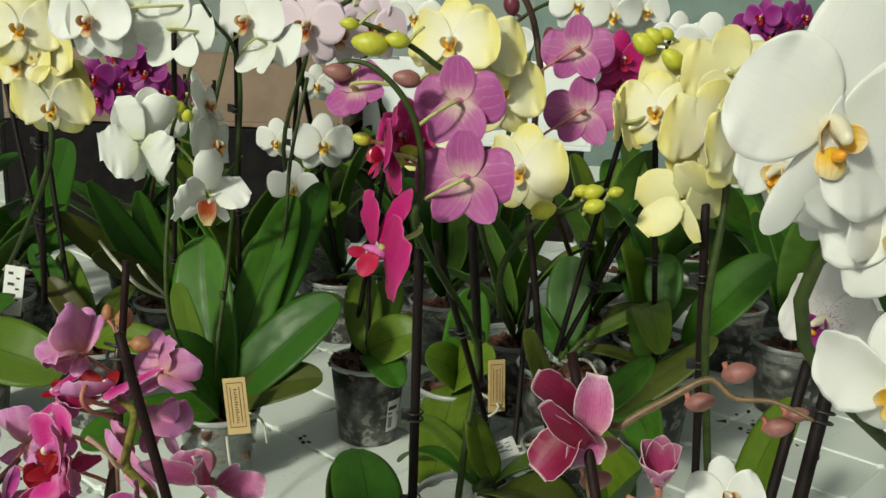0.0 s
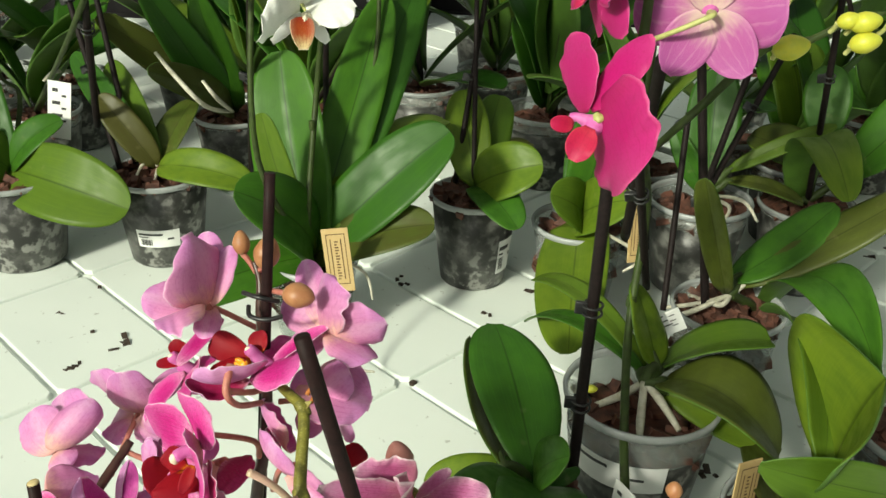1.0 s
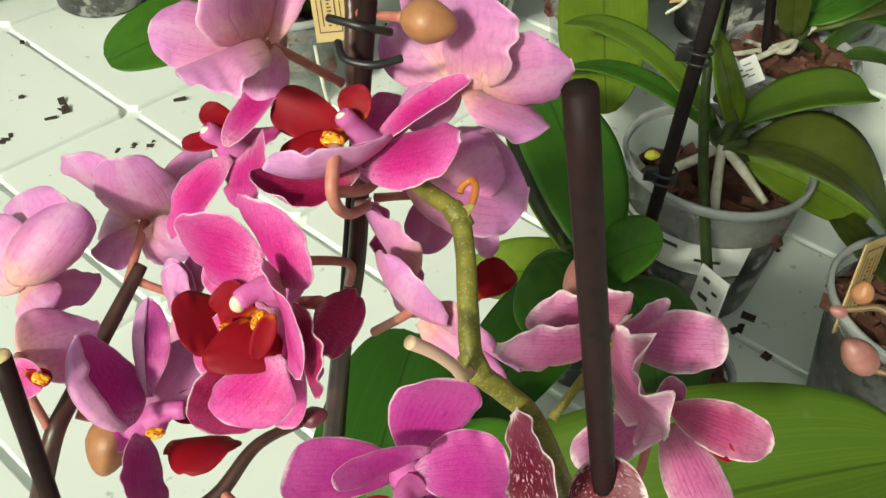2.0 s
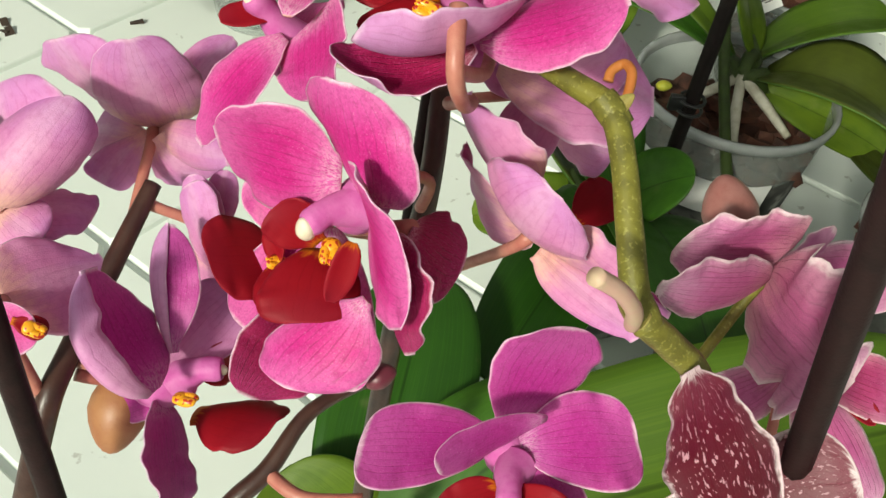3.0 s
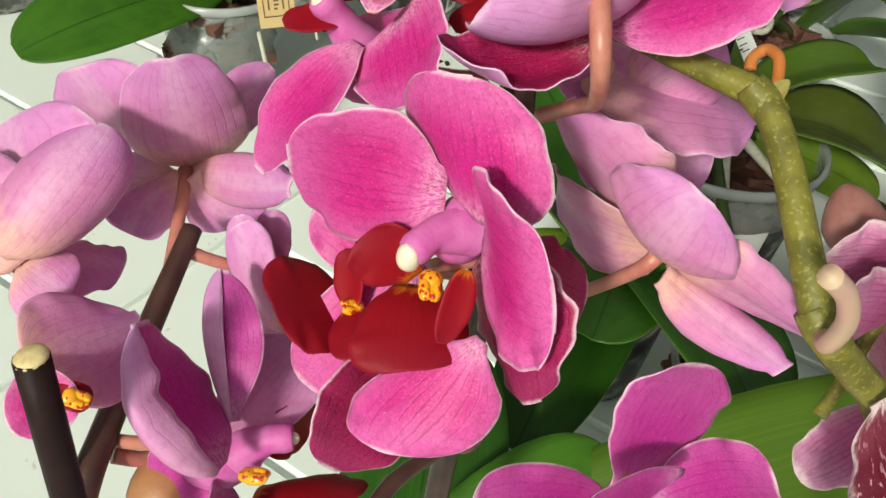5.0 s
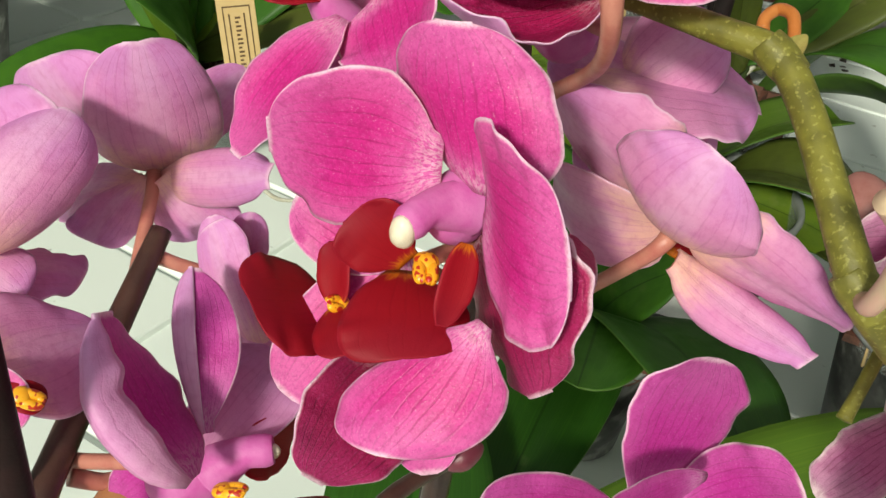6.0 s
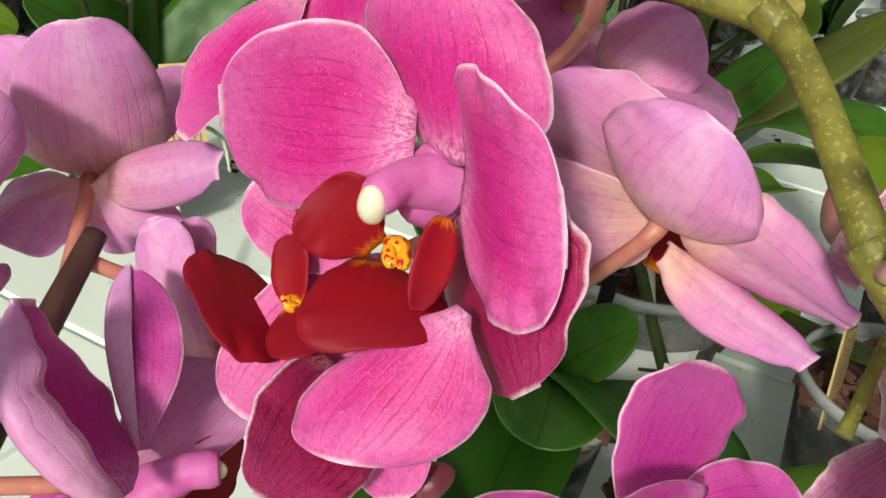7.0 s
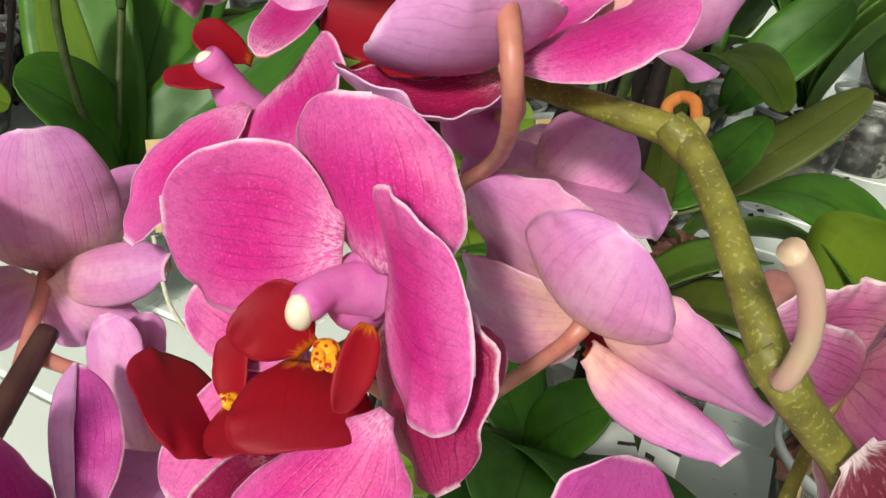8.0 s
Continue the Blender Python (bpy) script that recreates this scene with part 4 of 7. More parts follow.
for pts, r, m in (([(-0.1957, 0.5986, 1.0192), (-0.1952, 0.6002, 1.0203), (-0.1951, 0.6021, 1.0216), (-0.1960, 0.6042, 1.0215), (-0.1977, 0.6036, 1.0205), (-0.1982, 0.6023, 1.0194)], 0.0008, ORANGE),
                  ([(-0.1920, 0.5729, 1.0011), (-0.1938, 0.5683, 1.0027), (-0.1956, 0.5642, 1.0098), (-0.1992, 0.5610, 1.0165), (-0.2034, 0.5588, 1.0209)], 0.0012, PALE_STUB)):
    part("stalk_stub", tube("stalk_stub", [Vector(p) - hero.location for p in pts], [r * 0.9] + [r] * (len(pts) - 2) + [r * 1.05], m, 12), hero)


def bloom(at, stem, blades, lips=(), column=None, callus=None, mats=(PINK, PINK_BACK), lipmat=WINE, thick=0.0011, stalk=PEDICEL, cap=0.0013, callus_r=0.0017, plant=None, column_mat=COLUMN):
    """A flower of the pink orchid. blades: name, tip, the way its face looks, width, bow, cup and
    more for sheet(); lips: root, tip, face, width, bow, cup; column: the place of its tip."""
    plant = plant or hero
    plant = plant or hero
    plant = plant or hero
    plant = plant or hero
    plant = plant or hero
    plant = plant or hero
    o = Vector(at)
    e = Vector(stem) - o
    back = -(Vector(column) - o).normalized() if column else e.normalized()
    roots_at = [Vector(b[6].get("root", at)) - o for b in blades if len(b) > 6] or [Vector()]
    core = sum(roots_at, Vector()) / len(roots_at) if column is None else back * 0.0022
    v, f = tube_data([e, e * 0.6 + back * e.length * 0.18, back * 0.005, core], (thick * 1.15, thick, thick, thick * 1.4), 12)
    fl = part("flower", mesh("flower_stalk", v, f, (stalk,)), plant, Matrix.Translation(o - plant.location))
    for k, (nm, tip, face, W, bow, cup, *more) in enumerate(blades):
        kw = dict(a=0.55, b=0.42, claw=0.2, wave=0.042, thick=0.0005, nu=28, nv=22)
        kw.update(more[0] if more else {})
        root = Vector(kw.pop("root", at)) - o
        fm, bk = kw.pop("mats", mats)
        d = Vector(tip) - o - root
        M = frame_of(d, face)
        M.translation = root + M.to_3x3() @ Vector((0, 0, -0.0006 * (k % 3)))
        L = d.length * (1 + (bow / 115) ** 2 * 0.25)
        part(nm, sheet_mesh(nm, fm, bk, L=L, W=W, tilt=bow / 2, bend=-bow, cup=cup, seed=k + int(abs(o.x) * 1e4), **kw), fl, M)
    for k, (root, tip, face, W, bow, cup, *more) in enumerate(lips):
        kw = dict(a=0.72 if k == 0 else 0.42, b=0.36, claw=0.35)
        kw.update(more[0] if more else {})
        d = Vector(tip) - Vector(root)
        M = frame_of(d, face)
        M.translation = Vector(root) - o
        part("lip", sheet_mesh("lip", lipmat, lipmat, L=d.length * (1 + (bow / 115) ** 2 * 0.25), W=W, tilt=bow / 2, bend=-bow, cup=cup, nu=18, nv=16, thick=0.0006, wave=0.04, seed=k + 3, **kw), fl, M)
    if column:
        c = Vector(column) - o
        n = c.normalized()
        w = min(c.length, 0.0092)
        g = w / 0.0092
        part("column", tube("column", [c - n * w * 1.02 + Vector((0.0014, 0, -0.0026)), c - n * w * 0.72 + Vector((0.0003, 0, -0.0013)), c - n * w * 0.4, c - n * w * 0.12, c], (0.0040 * g, 0.0030 * g, 0.0022, 0.0023, 0.0019), column_mat, 18), fl)
        v, f = egg_data(0.0055 * g, 0.0042 * g, 0.0052 * g, 10, 14)
        part("column_foot", mesh("column_foot", v, f, (column_mat,)), fl, Matrix.Translation(Vector((-0.0006, 0, -0.0040)) * g - n * 0.0012) @ frame_of(n, (0, 0, 1)))
        v, f = egg_data(cap * 0.62, cap * 0.70, cap * 1.05, 10, 14, 0.2)
        M = frame_of(n, (0.1, -0.25, 1))
        M.translation = c + n * cap * 0.12 + Vector((0, 0, -cap * 0.25))
        part("anther_cap", mesh("anther_cap", v, f, (CAP,)), fl, M)
    if callus:
        d = Vector(lips[0][1]) - Vector(lips[0][0])
        M = frame_of(d, lips[0][2])
        M.translation = Vector(callus) - o + M.to_3x3() @ Vector((callus_r * 0.6, 0, callus_r * 0.45))
        V, F = [], []
        for x, y, z, a, b, h in ((0, 0.42, 0, 1.15, 0.50, 0.55), (0, -0.42, 0, 1.15, 0.50, 0.55), (-0.8, 0, 0.15, 0.8, 0.9, 0.5), (0.75, 0.2, 0.1, 0.45, 0.3, 0.35), (0.7, -0.25, 0.1, 0.5, 0.3, 0.35)):
            v, f = egg_data(callus_r * a, callus_r * b, callus_r * h, 8, 12)
            F += [tuple(i + len(V) for i in t) for t in f]
            V += [Vector(p) + Vector((x, y, z)) * callus_r for p in v]
        part("callus", mesh("callus", V, F, (CALLUS,)), fl, M, "yellow callus with red dots")
    return fl


# the open flower in the middle
bloom((-0.2345, 0.5925, 1.0010), (-0.2247, 0.6194, 0.9743), [
    ("dorsal_sepal", (-0.2381, 0.5915, 1.0217), (-0.789, -0.602, -0.122), 0.023, 4.6, -27.5, dict(a=0.314, b=0.448, wave=0.03, skew=-0.165, twist=28.8, root=(-0.2328, 0.5886, 1.0019))),
    ("petal", (-0.2591, 0.6006, 1.0018), (-0.387, -0.888, 0.247), 0.0232, 21.5, -0.7, dict(a=0.68, b=0.511, claw=0.26, wave=0.035, skew=-0.313, twist=-34.5, root=(-0.2376, 0.5919, 1.0039))),
    ("petal", (-0.2263, 0.5720, 1.0034), (-0.897, -0.429, -0.108), 0.0258, 50, 15.9, dict(a=0.468, b=0.396, claw=0.3, skew=0.237, wave=0.035, root=(-0.2333, 0.5869, 1.0026))),
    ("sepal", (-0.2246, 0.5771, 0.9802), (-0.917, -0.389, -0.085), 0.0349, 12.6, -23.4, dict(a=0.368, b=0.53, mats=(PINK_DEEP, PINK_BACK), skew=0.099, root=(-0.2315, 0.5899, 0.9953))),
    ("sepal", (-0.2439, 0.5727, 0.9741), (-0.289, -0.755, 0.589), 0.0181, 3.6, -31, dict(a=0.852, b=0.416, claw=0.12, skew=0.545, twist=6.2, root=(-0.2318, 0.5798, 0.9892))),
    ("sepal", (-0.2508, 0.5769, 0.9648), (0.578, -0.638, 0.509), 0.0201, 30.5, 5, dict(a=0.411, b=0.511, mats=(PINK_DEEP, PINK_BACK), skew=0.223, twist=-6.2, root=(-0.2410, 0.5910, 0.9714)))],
    [((-0.2406, 0.5912, 0.9881), (-0.2413, 0.5772, 0.9858), (0.092, -0.162, 0.982), 0.0163, 39.4, -17.8, dict(a=0.514, b=0.264, claw=0.35, skew=0.207, twist=4.6)),
     ((-0.2406, 0.5911, 0.9900), (-0.2477, 0.5922, 0.9960), (-0.110, -0.993, 0.046), 0.011, 24.9, 20.7, dict(a=0.617, b=0.333, claw=0.35, skew=0.024, twist=5.6)),
     ((-0.2345, 0.5839, 0.9978), (-0.2371, 0.5784, 0.9899), (0.289, -0.831, 0.476), 0.0048, 22.3, 24.1, dict(a=0.386, b=0.424, claw=0.35, skew=0.038, twist=-2.5))], (-0.2418, 0.5857, 0.9986), (-0.2385, 0.5890, 0.9902), cap=0.0025, callus_r=0.0019)
# a second one close behind it
bloom((-0.2400, 0.6020, 0.9830), (-0.2272, 0.6182, 0.9663), [
    # The deep pink face puts this rear petal's shade into its colour.
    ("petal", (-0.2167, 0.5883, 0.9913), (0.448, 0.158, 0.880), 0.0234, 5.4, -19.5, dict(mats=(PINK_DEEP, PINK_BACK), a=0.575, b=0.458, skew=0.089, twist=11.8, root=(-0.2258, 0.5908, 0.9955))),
    ("petal", (-0.2555, 0.6064, 0.9897), (-0.207, -0.811, 0.547), 0.014, 10, 10),
    ("sepal", (-0.2564, 0.5931, 0.9642), (-0.111, -0.760, 0.640), 0.015, 10, 0),
    ("sepal", (-0.2348, 0.5879, 0.9542), (-0.111, -0.760, 0.640), 0.013, 10, 0)],
    [((-0.2500, 0.6037, 0.9721), (-0.2611, 0.5958, 0.9791), (0.618, -0.191, 0.763), 0.0167, 15.6, -12.3, dict(a=0.462, b=0.338, claw=0.35, skew=0.092, twist=3.7)),
     ((-0.2492, 0.5971, 0.9775), (-0.2500, 0.6023, 0.9849), (-0.592, -0.679, 0.435), 0.0058, 10, 20),
     ((-0.2492, 0.5971, 0.9775), (-0.2487, 0.5870, 0.9772), (-0.214, -0.604, 0.768), 0.0075, 20, -20)], None, (-0.2492, 0.5971, 0.9775), callus_r=0.0015)
# the turned-away flower at its side
bloom((-0.2064, 0.5925, 0.9937), (-0.2171, 0.6118, 0.9657), [
    ("dorsal_sepal", (-0.2055, 0.5878, 1.0087), (0.673, 0.693, 0.261), 0.0236, -83.3, 38.6, dict(a=0.271, b=0.416, skew=0.075, twist=7.6, root=(-0.2070, 0.5949, 0.9939))),
    ("petal", (-0.2196, 0.6165, 1.0033), (0.780, 0.539, 0.318), 0.0289, -39.1, 60.8, dict(a=0.258, b=0.446, crease=-0.1, claw=0.42, skew=0.287, twist=-13.5, root=(-0.2058, 0.6014, 0.9950))),
    ("petal", (-0.2147, 0.6225, 0.9867), (0.800, 0.437, 0.411), 0.0161, -53.8, -2.8, dict(a=0.288, b=0.419, crease=-0.1, claw=0.42, skew=-0.107, twist=15.9, root=(-0.2050, 0.5986, 0.9931))),
    ("sepal", (-0.1850, 0.5867, 0.9794), (-0.149, 0.632, -0.760), 0.0134, 23.1, 93.4, dict(a=0.506, b=0.537, crease=-0.3, claw=0.42, skew=0.481, twist=3.3, root=(-0.2042, 0.5946, 0.9897))),
    ("sepal", (-0.1814, 0.5874, 0.9848), (0.364, 0.874, 0.323), 0.0217, -0.2, 79.9, dict(a=0.383, b=0.644, crease=-0.3, claw=0.42, skew=-0.48, twist=31.4, root=(-0.2025, 0.5924, 0.9951)))],
    [((-0.1935, 0.6200, 0.9728), (-0.1852, 0.6289, 0.9764), (-0.216, -0.484, 0.848), 0.011, 20, 20)])
# upper flowers, seen from behind
bloom((-0.2434, 0.6310, 1.0333), (-0.2294, 0.6413, 1.0185), [
    ("dorsal_sepal", (-0.2488, 0.6307, 1.0627), (-0.962, 0.188, -0.199), 0.0423, -50.2, 47.2, dict(a=0.535, b=0.906, crease=-0.1, skew=0.103, twist=9.4, root=(-0.2434, 0.6299, 1.0355))),
    ("petal", (-0.2669, 0.6249, 1.0382), (-0.339, 0.489, -0.804), 0.0166, -34.8, 29.2, dict(a=0.799, b=0.522, crease=-0.1, skew=0.038, twist=-1.9, root=(-0.2487, 0.6280, 1.0324))),
    ("sepal", (-0.2588, 0.6158, 1.0321), (0.427, -0.342, -0.837), 0.0536, -16.7, 38.7, dict(a=0.405, b=0.42, crease=-0.1, skew=0.097, twist=-7.5, root=(-0.2441, 0.6269, 1.0350))),
    ("sepal", (-0.2439, 0.6225, 1.0225), (0.077, 0.468, -0.880), 0.012, -26, 34, dict(a=0.5, b=0.45, crease=-0.1)),
    ("petal", (-0.2388, 0.6440, 1.0523), (0.443, 0.729, -0.522), 0.015, -26, 36, dict(a=0.5, b=0.45, crease=-0.1)),
    ("petal", (-0.2507, 0.6502, 1.0537), (-0.080, 0.836, -0.543), 0.015, -16, 20, dict(a=0.5, b=0.45, crease=-0.1))])
bloom((-0.2021, 0.6395, 1.0234), (-0.2233, 0.6401, 1.0110), [
    ("dorsal_sepal", (-0.2051, 0.6529, 1.0394), (0.835, 0.466, -0.292), 0.0613, -38.7, 23.9, dict(a=0.348, b=0.357, crease=-0.1, skew=-0.02, twist=-5.6, root=(-0.2062, 0.6422, 1.0191))),
    ("petal", (-0.1768, 0.6325, 1.0338), (-0.188, 0.963, 0.195), 0.0242, -26.2, 41.9, dict(a=0.721, b=0.673, crease=-0.1, skew=-0.113, twist=0.7, root=(-0.1961, 0.6298, 1.0285))),
    ("sepal", (-0.1812, 0.6272, 1.0189), (-0.289, -0.038, -0.957), 0.0193, -13.8, 43.9, dict(a=0.516, b=0.321, crease=-0.1, skew=0.232, root=(-0.2004, 0.6323, 1.0245))),
    ("sepal", (-0.2128, 0.6304, 1.0156), (-0.139, 0.526, -0.839), 0.013, -22, 30, dict(a=0.5, b=0.45, crease=-0.1)),
    ("petal", (-0.2201, 0.6479, 1.0298), (-0.278, 0.796, -0.538), 0.018, -26, 36, dict(a=0.5, b=0.45, crease=-0.1)),
    ("petal", (-0.2152, 0.6592, 1.0406), (-0.080, 0.836, -0.543), 0.013, -16, 20, dict(a=0.5, b=0.45, crease=-0.1))])
bloom((-0.2022, 0.6308, 0.9970), (-0.2202, 0.6338, 0.9907), [
    ("dorsal_sepal", (-0.1914, 0.6329, 1.0095), (0.447, 0.752, -0.483), 0.0201, -44.3, 51, dict(a=0.653, b=0.444, crease=-0.1, skew=-0.019, twist=-2.6, root=(-0.2046, 0.6325, 0.9965))),
    ("petal", (-0.1828, 0.6301, 0.9970), (-0.033, 0.012, -0.999), 0.037, -32.4, 12, dict(a=0.574, b=0.631, crease=-0.1, skew=-0.194, twist=16.2, root=(-0.2123, 0.6353, 0.9981))),
    ("sepal", (-0.1881, 0.6270, 0.9885), (0.542, 0.775, 0.324), 0.0201, -34.5, 1.3, dict(a=0.705, b=0.385, crease=-0.1, skew=-0.197, twist=-1.1, root=(-0.2008, 0.6343, 0.9922))),
    ("sepal", (-0.2085, 0.6244, 0.9827), (-0.000, 0.578, -0.816), 0.013, -20, 26, dict(a=0.5, b=0.45, crease=-0.1)),
    ("petal", (-0.2147, 0.6411, 1.0000), (-0.121, 0.718, -0.685), 0.015, -20, 26, dict(a=0.5, b=0.45, crease=-0.1))])
# the one that looks up and to the side
bloom((-0.2185, 0.6211, 1.0158), (-0.2218, 0.5900, 1.0264), [
    ("petal", (-0.2359, 0.5952, 1.0265), (-0.322, 0.502, 0.803), 0.0247, -71.9, 48, dict(a=0.674, b=0.383, wave=0.04, mats=(PINK, LILAC_BACK), skew=-0.096, twist=3.1, root=(-0.2127, 0.6059, 1.0292))),
    ("petal", (-0.1992, 0.6000, 1.0356), (-0.511, -0.157, 0.845), 0.0176, -3.6, -30, dict(a=0.618, b=0.583, mats=(PINK, LILAC_BACK), skew=0.128, twist=-0.9, root=(-0.2186, 0.6027, 1.0244))),
    # Shade inside the curled sepal is painted by the deep pink face.
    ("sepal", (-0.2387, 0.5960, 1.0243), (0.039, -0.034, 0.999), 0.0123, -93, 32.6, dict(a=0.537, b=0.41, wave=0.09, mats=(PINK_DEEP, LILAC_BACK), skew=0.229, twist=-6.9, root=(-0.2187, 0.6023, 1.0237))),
    ("sepal", (-0.1987, 0.6320, 1.0284), (-0.574, -0.396, 0.717), 0.008, 20, 40),
    ("dorsal_sepal", (-0.2159, 0.6404, 1.0178), (0.000, -0.578, 0.816), 0.012, 10, 10)],
    [((-0.2248, 0.6213, 1.0190), (-0.2406, 0.6224, 1.0238), (0.141, -0.842, 0.521), 0.0115, 30, 30),
     ((-0.2244, 0.6190, 1.0192), (-0.2372, 0.6120, 1.0178), (-0.031, -0.285, 0.958), 0.007, 30, -20),
     ((-0.2220, 0.6219, 1.0212), (-0.2242, 0.6273, 1.0268), (-0.071, -0.799, 0.597), 0.0078, 24, 24)], (-0.2253, 0.6188, 1.0246), (-0.2259, 0.6152, 1.0201), callus_r=0.0019)
bloom((-0.2492, 0.6224, 1.0088), (-0.2269, 0.6356, 0.9993), [
    ("petal", (-0.2410, 0.6349, 1.0257), (-0.160, -0.171, 0.972), 0.0084, 4.1, 27.9, dict(a=0.413, b=0.479, skew=-0.1, twist=6.9, root=(-0.2483, 0.6097, 1.0201))),
    ("petal", (-0.2642, 0.6072, 0.9952), (-0.588, -0.387, 0.710), 0.0151, 14.9, 16.7, dict(a=0.716, b=0.664, twist=2, root=(-0.2505, 0.6169, 1.0119))),
    ("dorsal_sepal", (-0.2463, 0.6340, 1.0101), (-0.483, -0.671, 0.563), 0.013, 10, 10),
    ("sepal", (-0.2428, 0.6007, 1.0114), (-0.841, -0.259, 0.476), 0.0203, -5.4, 16.9, dict(a=0.22, b=0.408, skew=-0.312, twist=-6.1, root=(-0.2446, 0.6163, 1.0167)))],
    [((-0.2502, 0.6243, 1.0157), (-0.2579, 0.6230, 1.0194), (0.010, -0.657, 0.754), 0.006, 20, 20),
     ((-0.2525, 0.6209, 1.0136), (-0.2609, 0.6170, 1.0139), (-0.010, -0.492, 0.871), 0.005, 20, 20)], (-0.2561, 0.6195, 1.0170))
# the left side
bloom((-0.2667, 0.5827, 0.9624), (-0.2865, 0.5873, 0.9568), [
    ("petal", (-0.2771, 0.5837, 0.9853), (0.831, -0.017, 0.556), 0.0274, -53.6, (-11.4, -4.6), dict(a=0.509, b=0.676, fold=(0.5, 160), skew=-0.191, root=(-0.2659, 0.5734, 0.9683))),
    ("dorsal_sepal", (-0.2698, 0.6025, 0.9792), (-0.136, -0.638, 0.758), 0.0123, 35.3, (2.4, 19.7), dict(a=0.898, b=0.637, fold=(0.35, 160), skew=-0.233, twist=4.9, root=(-0.2662, 0.5848, 0.9649))),
    ("sepal", (-0.2625, 0.5654, 0.9448), (0.958, 0.016, 0.287), 0.0217, -3.7, 14.6, dict(a=0.511, b=0.22, skew=-0.304, twist=-7.5, root=(-0.2668, 0.5792, 0.9587))),
    ("petal", (-0.2572, 0.6041, 0.9620), (-0.061, -0.717, 0.694), 0.015, 20, 20, dict(mats=(LILAC_BACK, LILAC_BACK))),
    ("sepal", (-0.2782, 0.5813, 0.9521), (0.131, -0.628, 0.767), 0.012, 10, 10)],
    [((-0.2629, 0.5831, 0.9498), (-0.2470, 0.5796, 0.9543), (-0.207, 0.277, 0.938), 0.0174, 25.3, -40.6, dict(a=0.702, b=0.338, claw=0.35, skew=-0.209, twist=-4.6)),
     ((-0.2620, 0.5867, 0.9609), (-0.2555, 0.5965, 0.9512), (0.866, -0.494, 0.077), 0.0102, 23.9, 21.8, dict(a=0.39, b=0.447, claw=0.35, twist=1.8))], (-0.2569, 0.5834, 0.9635), (-0.2623, 0.5764, 0.9621), callus_r=0.0017, mats=(PINK_SHADED, LILAC_BACK))
UNDER = [
    ("petal", (-0.2709, 0.6279, 0.9685), (-0.144, 0.963, -0.229), 0.0135, -33.9, 27.9, dict(a=0.754, b=0.221, crease=-0.1, claw=0.4, skew=0.259, twist=6.9, root=(-0.2794, 0.6289, 0.9778))),
    ("petal", (-0.2899, 0.6229, 0.9691), (0.371, 0.483, -0.793), 0.0116, -33.3, 31.2, dict(a=0.699, b=0.22, crease=-0.1, claw=0.4, skew=-0.259, twist=-17.6, root=(-0.2812, 0.6296, 0.9772)))]
bloom((-0.2798, 0.6302, 0.9783), (-0.2804, 0.6057, 0.9673), [
    ("dorsal_sepal", (-0.2793, 0.6236, 1.0033), (-0.220, 0.915, 0.338), 0.0225, -37.4, 34.1, dict(a=0.22, b=0.371, skew=-0.048, twist=0.6, root=(-0.2791, 0.6336, 0.9762))),
    ("petal", (-0.2973, 0.6348, 0.9948), (0.547, 0.726, 0.416), 0.0278, -32, 28.5, dict(a=0.796, b=0.357, crease=-0.1, skew=0.024, twist=21, root=(-0.2832, 0.6343, 0.9771))),
    ("petal", (-0.2673, 0.6510, 0.9873), (0.005, 0.619, -0.785), 0.0105, -40.4, 19.6, dict(a=0.789, b=0.594, crease=-0.1, skew=0.077, twist=18.6, root=(-0.2796, 0.6360, 0.9754))),
    ("sepal", (-0.2597, 0.6095, 0.9906), (0.795, 0.526, -0.302), 0.0111, -7.3, 58.6, dict(a=0.434, b=0.466, crease=-0.1, claw=0.4, skew=0.23, twist=1.1, root=(-0.2794, 0.6311, 0.9763))),
    ("sepal", (-0.3016, 0.6500, 0.9587), (0.668, 0.043, -0.743), 0.0123, -29.1, 23.4, dict(a=0.633, b=0.311, crease=-0.1, claw=0.4, skew=-0.094, twist=-12.9, root=(-0.2818, 0.6296, 0.9754)))] + UNDER)
bloom((-0.2998, 0.6027, 0.9780), (-0.2842, 0.5964, 0.9631), [
    ("dorsal_sepal", (-0.2876, 0.6131, 0.9972), (-0.057, 0.784, -0.618), 0.0225, -56.2, 85.5, dict(a=0.332, b=0.305, skew=-0.325, twist=-6.3, root=(-0.3010, 0.6001, 0.9820))),
    ("petal", (-0.3129, 0.6123, 0.9888), (0.053, 0.784, -0.618), 0.02, -20, 20, dict(a=0.5, b=0.45, crease=-0.1)),
    ("sepal", (-0.2885, 0.6131, 0.9678), (-0.176, -0.209, -0.962), 0.0179, -36.8, 24.2, dict(a=0.332, b=0.291, crease=-0.1, skew=0.447, twist=-0.6, root=(-0.3028, 0.6064, 0.9719))),
    ("sepal", (-0.2927, 0.5997, 0.9745), (0.186, 0.371, -0.910), 0.013, -26, 30, dict(a=0.5, b=0.45, crease=-0.1)),
    ("petal", (-0.3049, 0.6216, 0.9914), (0.438, 0.672, -0.598), 0.0376, -3.2, 20.7, dict(a=0.833, b=0.24, crease=-0.1, skew=0.059, twist=-18.3, root=(-0.2998, 0.6058, 0.9774)))])
